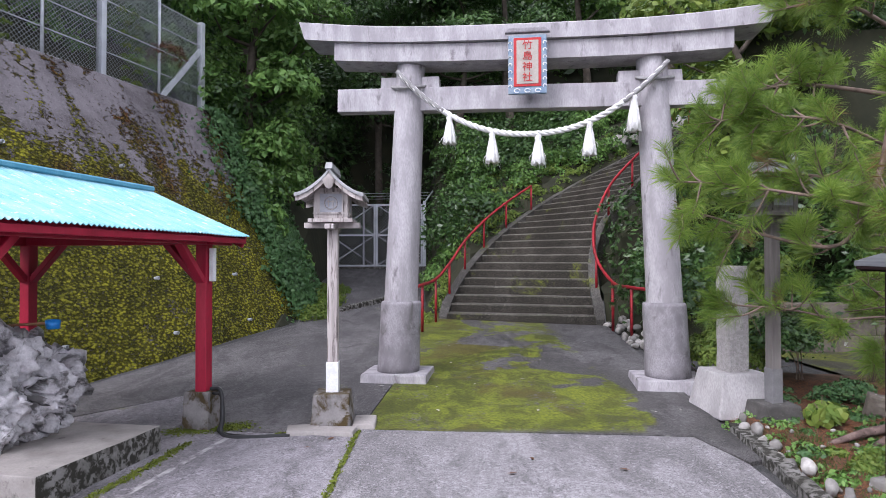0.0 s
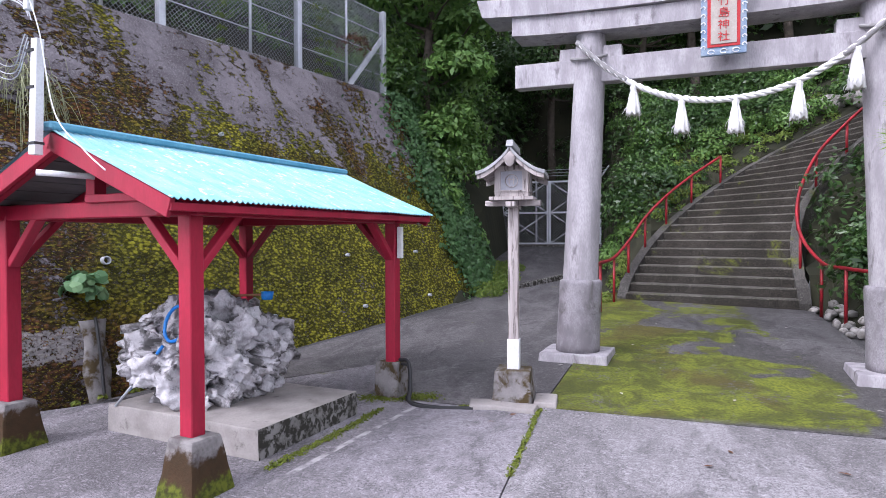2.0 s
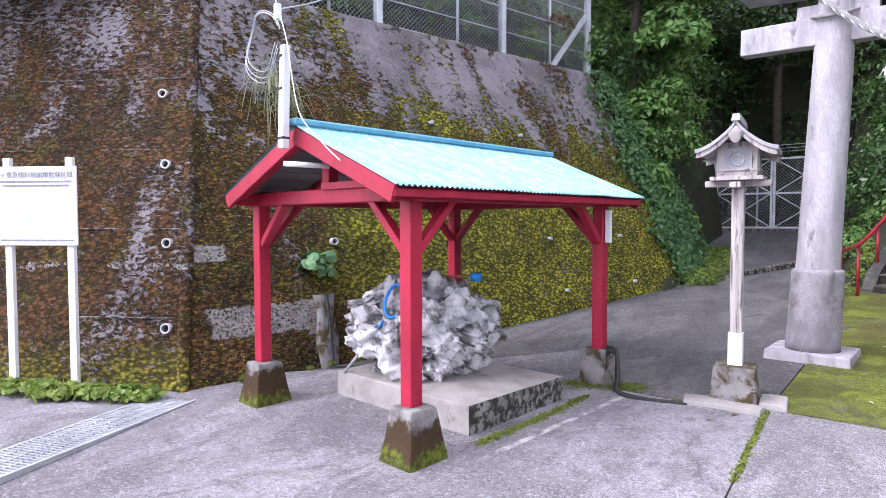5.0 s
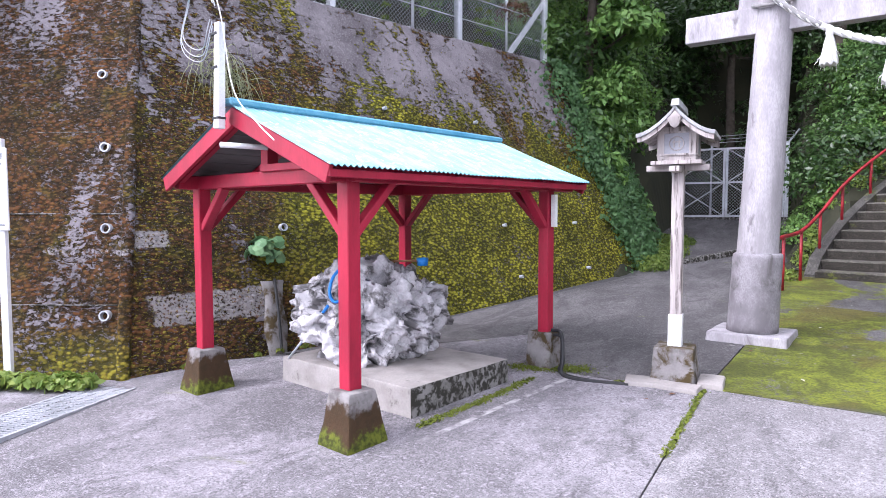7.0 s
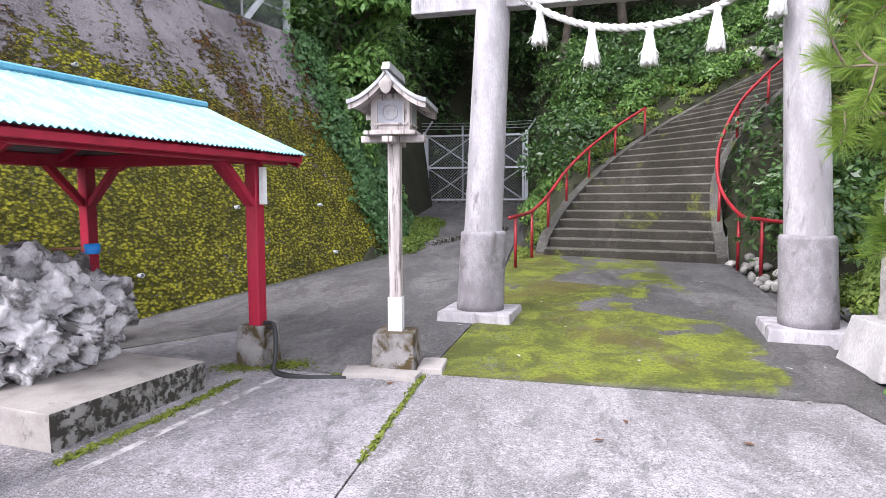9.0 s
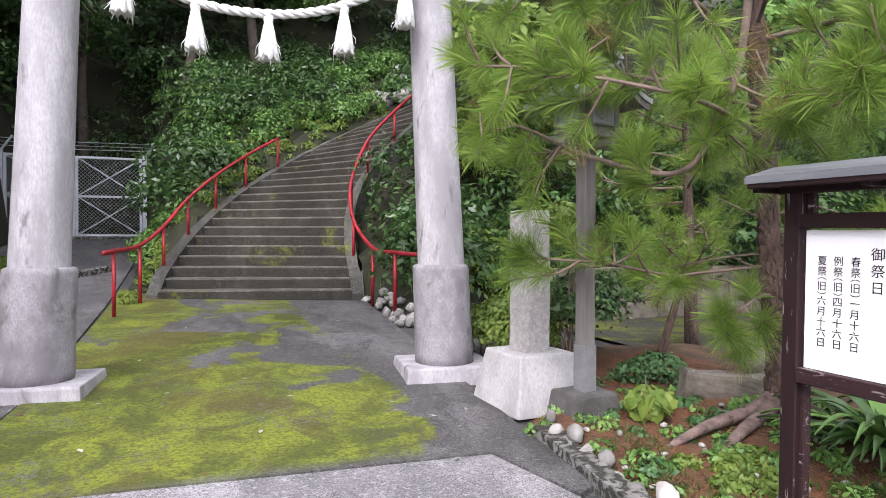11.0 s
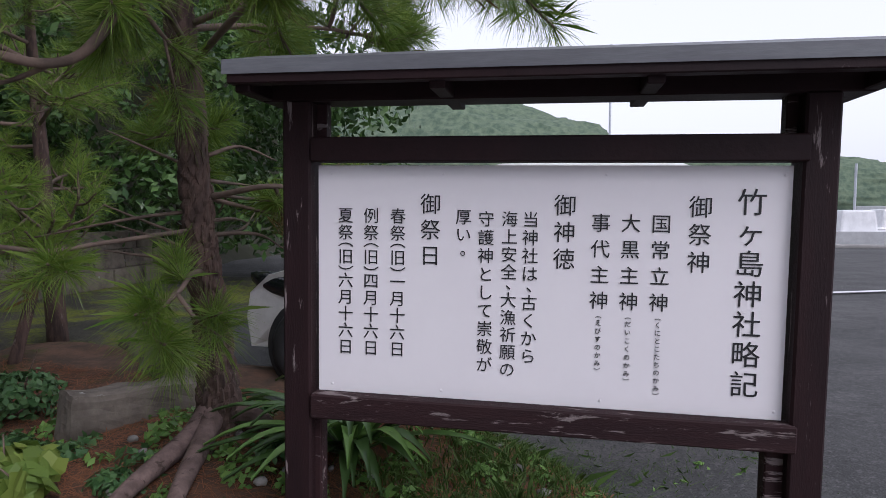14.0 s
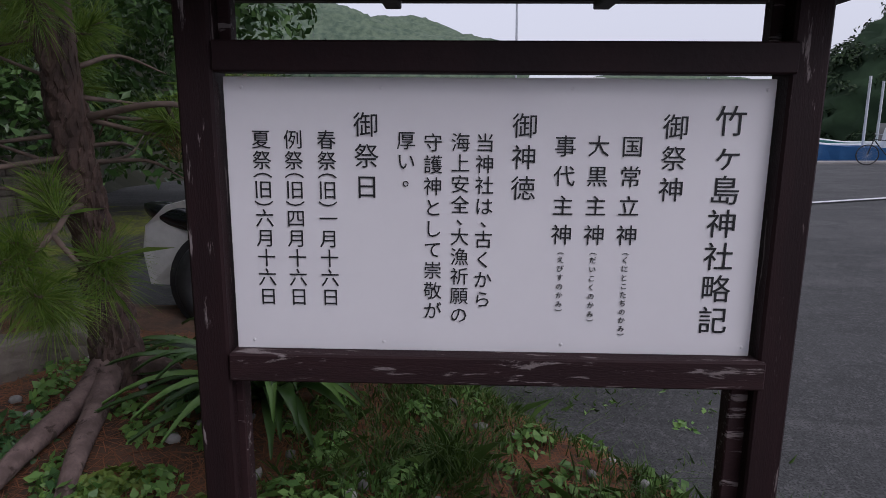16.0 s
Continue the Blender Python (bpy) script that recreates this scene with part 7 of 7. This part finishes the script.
for sx in (-1, 1):
    for y in (1.2, -1.15):
        arch = part("wheel_arch", lathe([(0.36, 0), (0.36, 0.012), (0.3, 0.012)], 32), M_BLACK, body, "", pose(sx * 0.832, y, 0.32, 0, 90 * sx, 0))
        wheel = part("wheel", lathe([(0.2, 0.0), (0.29, 0.0), (0.315, 0.03), (0.315, 0.15), (0.29, 0.18), (0.2, 0.18), (0.19, 0.15), (0.19, 0.02)], 32), M_BLACK, car, "black tyre", pose(sx * 0.71, y, 0.315, 0, 90 * sx, 0), True)
        part("rim", lathe([(0.2, 0.1), (0.2, 0.165), (0.185, 0.165), (0.175, 0.13), (0.05, 0.14), (0.02, 0.16), (0.001, 0.16)], 32), M_BLACK, wheel, "", None, True)
        for q in range(9):
            part("spoke", box(0.028, 0.16, 0.02, 0.8, 0.004), M_ALLOY, wheel, "alloy spoke", pose(0, 0, 0.145, 0, 0, q * 40) @ pose(0, 0.1, 0))
        part("rim_ring", tube([(0.195 * math.cos(a), 0.195 * math.sin(a), 0.16) for a in np.linspace(0, 2 * math.pi, 33)], 0.01, 6), M_ALLOY, wheel)
    V = [(sx * 0.822, 1.0, 1.0), (sx * 0.76, 0.38, 1.44), (sx * 0.745, -1.1, 1.5), (sx * 0.75, -1.45, 1.38), (sx * 0.82, -1.6, 1.02)]
    part("side_window", mesh_np("side_window", [Vector(q) + Vector((sx * 0.012, 0, 0)) for q in V], [tuple(range(5))], M_CARGLASS), None, body, "dark side glass")
    part("headlight", blob(0.05, 0.34, 0.09, 3, 0.05, 1.5, 1), M_CARGLASS, body, "swept-back headlight", pose(sx * 0.735, 1.48, 0.66, 12, 0, sx * 12), True)
part("windscreen", mesh_np("windscreen", [(-0.74, 0.99, 1.0), (0.74, 0.99, 1.0), (0.68, 0.36, 1.5), (-0.68, 0.36, 1.5)], [(0, 1, 2, 3)], M_CARGLASS), None, body, "", pose(0, 0.012, 0.01))

# ---- yard behind the bed ----
M_YARD = make_concrete("mossy_yard", (0.07, 0.065, 0.05), (0.04, 0.038, 0.03), 0.2)
tagged(new("yard_ground", sheet("yard_ground", 5.4, 11, 7.0, 10.6, 14, 10, lambda x, y: ground_z(x, y) + 0.012, M_YARD)), "mossy concrete yard behind the bed", "ground", "", "structure")
for r in range(3):
    for i in range(9):
        x = 4.4 + i * 0.62 + (0.3 if r % 2 else 0)
        solo("wall_block", box(0.6, 0.3, 0.27, 0.97, 0.02, 0.012, 2), M_BOULDER, "grey stone block of the low yard wall", "stone block", "yard wall blocks", "", pose(x + 1.0, 10.25 + r * 0.06, ground_z(6, 9.7) + r * 0.27, 0, 0, rng.uniform(-2, 2)))

for x, y, z, r in ((9.5, 9.0, 1.2, 1.2),):
    shrubs("hedge", [(rng.uniform(9.0, 13), rng.uniform(6.5, 11), rng.uniform(0.3, 4.2), rng.uniform(0.6, 1.2)) for _ in range(46)], 15000, 0.15, M_LEAF_DARK, "dark evergreen hedge behind the yard")
    shrubs("hedge", [(rng.uniform(5.5, 10.5), rng.uniform(11, 12), rng.uniform(0.8, 3.8), rng.uniform(0.5, 1.0)) for _ in range(36)], 12000, 0.14, M_LEAF_DARK, "dark evergreen hedge above the yard wall")

# ---- harbour and distance ----
tagged(new("water", sheet("water", 25.2, 900, -500, 400, 6, 6, lambda x, y: -0.85, M_WATER)), "grey-green harbour water", "water", "", "structure")
V, F = [], []
tagged(solo("road_line", box(0.12, 40, 0.004), M_WHITE, "white painted line on the car park", "road line", "", "structure", pose(13.4, -2.3, -0.16, 0, 0, 24)))
solo("quay_edge", box(0.5, 160, 1.3, 0.98, 0.05), M_QUAY, "concrete quay edge", "quay", "", "structure", pose(25.2, -20, -1.4))


def far_hill(name, x, y, rx, ry, h, material, label, lumps, count=0, leafsize=1.0):
    bm = bmesh.new()
    bmesh.ops.create_icosphere(bm, subdivisions=6, radius=1)
    for v in bm.verts:
        c = v.co.copy()
        k = 1 + 0.16 * noise.noise(c * 2.1 + Vector((x, y, 0))) + lumps * noise.noise(c * 24 + Vector((x, y, 0))) + lumps * 0.6 * noise.noise(c * 55)
        v.co = Vector((c.x * rx, c.y * ry, max(c.z, -0.05) * h)) * k
    return solo(name, bm, material, label, "hill", "", "structure", pose(x, y, -2), True)


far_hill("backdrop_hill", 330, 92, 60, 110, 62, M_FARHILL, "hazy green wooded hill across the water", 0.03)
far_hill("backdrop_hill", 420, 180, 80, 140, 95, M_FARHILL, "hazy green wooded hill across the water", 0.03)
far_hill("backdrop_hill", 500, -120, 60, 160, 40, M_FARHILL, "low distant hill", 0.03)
far_hill("headland_hill", 78, -74, 30, 36, 28, M_NEARHILL, "steep dark wooded headland beside the harbour", 0.05)
hc = []
for _ in range(700):
    a, e = rng.uniform(0, 2 * math.pi), rng.uniform(0.02, 1.4)
    c = Vector((math.cos(a) * math.cos(e), math.sin(a) * math.cos(e), math.sin(e)))
    k = 1 + 0.16 * noise.noise(c * 2.1 + Vector((78, -74, 0)))
    hc.append((78 + 30 * c.x * k, -74 + 36 * c.y * k, -2 + 28 * c.z * k, rng.uniform(1.2, 2.6)))
C = np.array(hc)
P, N = clumps(C[:, :3], C[:, 3], 90000, rng, 0.75)
solo("headland_trees", leaves_mesh("headland_trees", P, N, 0.6, M_LEAF_FAR, rng), None, "dense dark trees on the headland", "trees", "", "stuff")
solo("street_lamp", tube([(60, 1.6, -1), (60, 1.6, 15), (59.2, 1.6, 15.3)], 0.1, 8), M_STEEL, "thin grey lamp pole at the harbour", "lamp pole")


def boat(at, hull, label):
    t = thing("boat", at, label, "boat", "harbour boats")
    rows = []
    bm = bmesh.new()
    for q in np.linspace(-1, 1, 13):
        w = 1.0 * (1 - max(0, q) ** 3 * 0.95)
        s = 0.25 * max(0, q) ** 2
        rows.append([bm.verts.new(p) for p in ((q * 3.2, -w, 0.75 + s), (q * 3.2, -w * 0.75, 0), (q * 3.2, w * 0.75, 0), (q * 3.2, w, 0.75 + s), (q * 3.2, w * 0.88, 0.6 + s), (q * 3.2, -w * 0.88, 0.6 + s))])
    for a, b in zip(rows, rows[1:]):
        for j in range(6):
            bm.faces.new((a[j], b[j], b[(j + 1) % 6], a[(j + 1) % 6]))
    bm.faces.new(rows[0])
    bm.faces.new(rows[-1])
    part("hull", bm, hull, t)
    part("gunwale", tube([(-3.2, -1, 0.78), (1.5, -1.0, 0.82), (3.2, -0.05, 1.02)], 0.06, 6), M_WHITE, t)
    part("cabin", box(1.3, 1.2, 0.9, 0.85, 0.08), M_WHITE, t, "white cabin", pose(-0.8, 0, 0.6))
    part("mast", tube([(0.6, 0, 0.6), (0.6, 0, 3.4)], 0.05, 6), M_STEEL, t)
    return t


for x, y, a, hull, lab in ((27.3, -11.2, 80, M_BOATBLUE, "blue fishing boat moored at the quay"), (27.2, -5.2, 95, M_WHITE, "white fishing boat moored at the quay"), (30.5, -13.5, 85, M_BOATTEAL, "teal fishing boat moored at the quay"), (31, -8.0, 100, M_WHITE, "small white boat moored at the quay")):
    boat(pose(x, y, -0.45, 0, 0, a), hull, lab)
for i in range(5):
    solo("harbour_shed", box(5, 3, 2.2, 1, 0.05), M_WHITE if i % 2 else M_QUAY, "low pale shed on the far quay", "shed", "harbour sheds", "", pose(62 + i * 3, -34 + i * 11, -1, 0, 0, 15))
solo("far_quay", box(4, 140, 1.6, 0.95, 0.1), M_QUAY, "long concrete breakwater across the harbour", "breakwater", "", "structure", pose(58, -20, -2))

# bicycle on the quay
bike = thing("bicycle", pose(24.2, -9.6, -0.19, 0, 0, 75), "dark bicycle parked on the quay", "bicycle")
for x in (-0.52, 0.52):
    wh = part("wheel", tube([(x + 0.33 * math.cos(a), 0, 0.34 + 0.33 * math.sin(a)) for a in np.linspace(0, 2 * math.pi, 33)], 0.02, 6), M_BLACK, bike)
    for q in range(8):
        a = q * math.pi / 8
        part("spoke", tube([(x - 0.32 * math.cos(a), 0, 0.34 - 0.32 * math.sin(a)), (x + 0.32 * math.cos(a), 0, 0.34 + 0.32 * math.sin(a))], 0.004, 3), M_STEEL, wh)
for a, b in (((-0.52, 0.34), (-0.15, 0.8)), ((-0.52, 0.34), (-0.05, 0.3)), ((-0.05, 0.3), (-0.18, 0.92)), ((-0.05, 0.3), (0.36, 0.82)), ((-0.15, 0.8), (0.36, 0.85)), ((0.52, 0.34), (0.34, 1.0))):
    part("frame_tube", tube([(a[0], 0, a[1]), (b[0], 0, b[1])], 0.018, 6), M_BLACK, bike)
part("saddle", box(0.26, 0.14, 0.06, 0.8, 0.02), M_BLACK, bike, "", pose(-0.2, 0, 0.92))
part("handlebar", tube([(0.22, -0.26, 1.02), (0.34, -0.1, 1.04), (0.34, 0.1, 1.04), (0.22, 0.26, 1.02)], 0.013, 6), M_STEEL, bike)
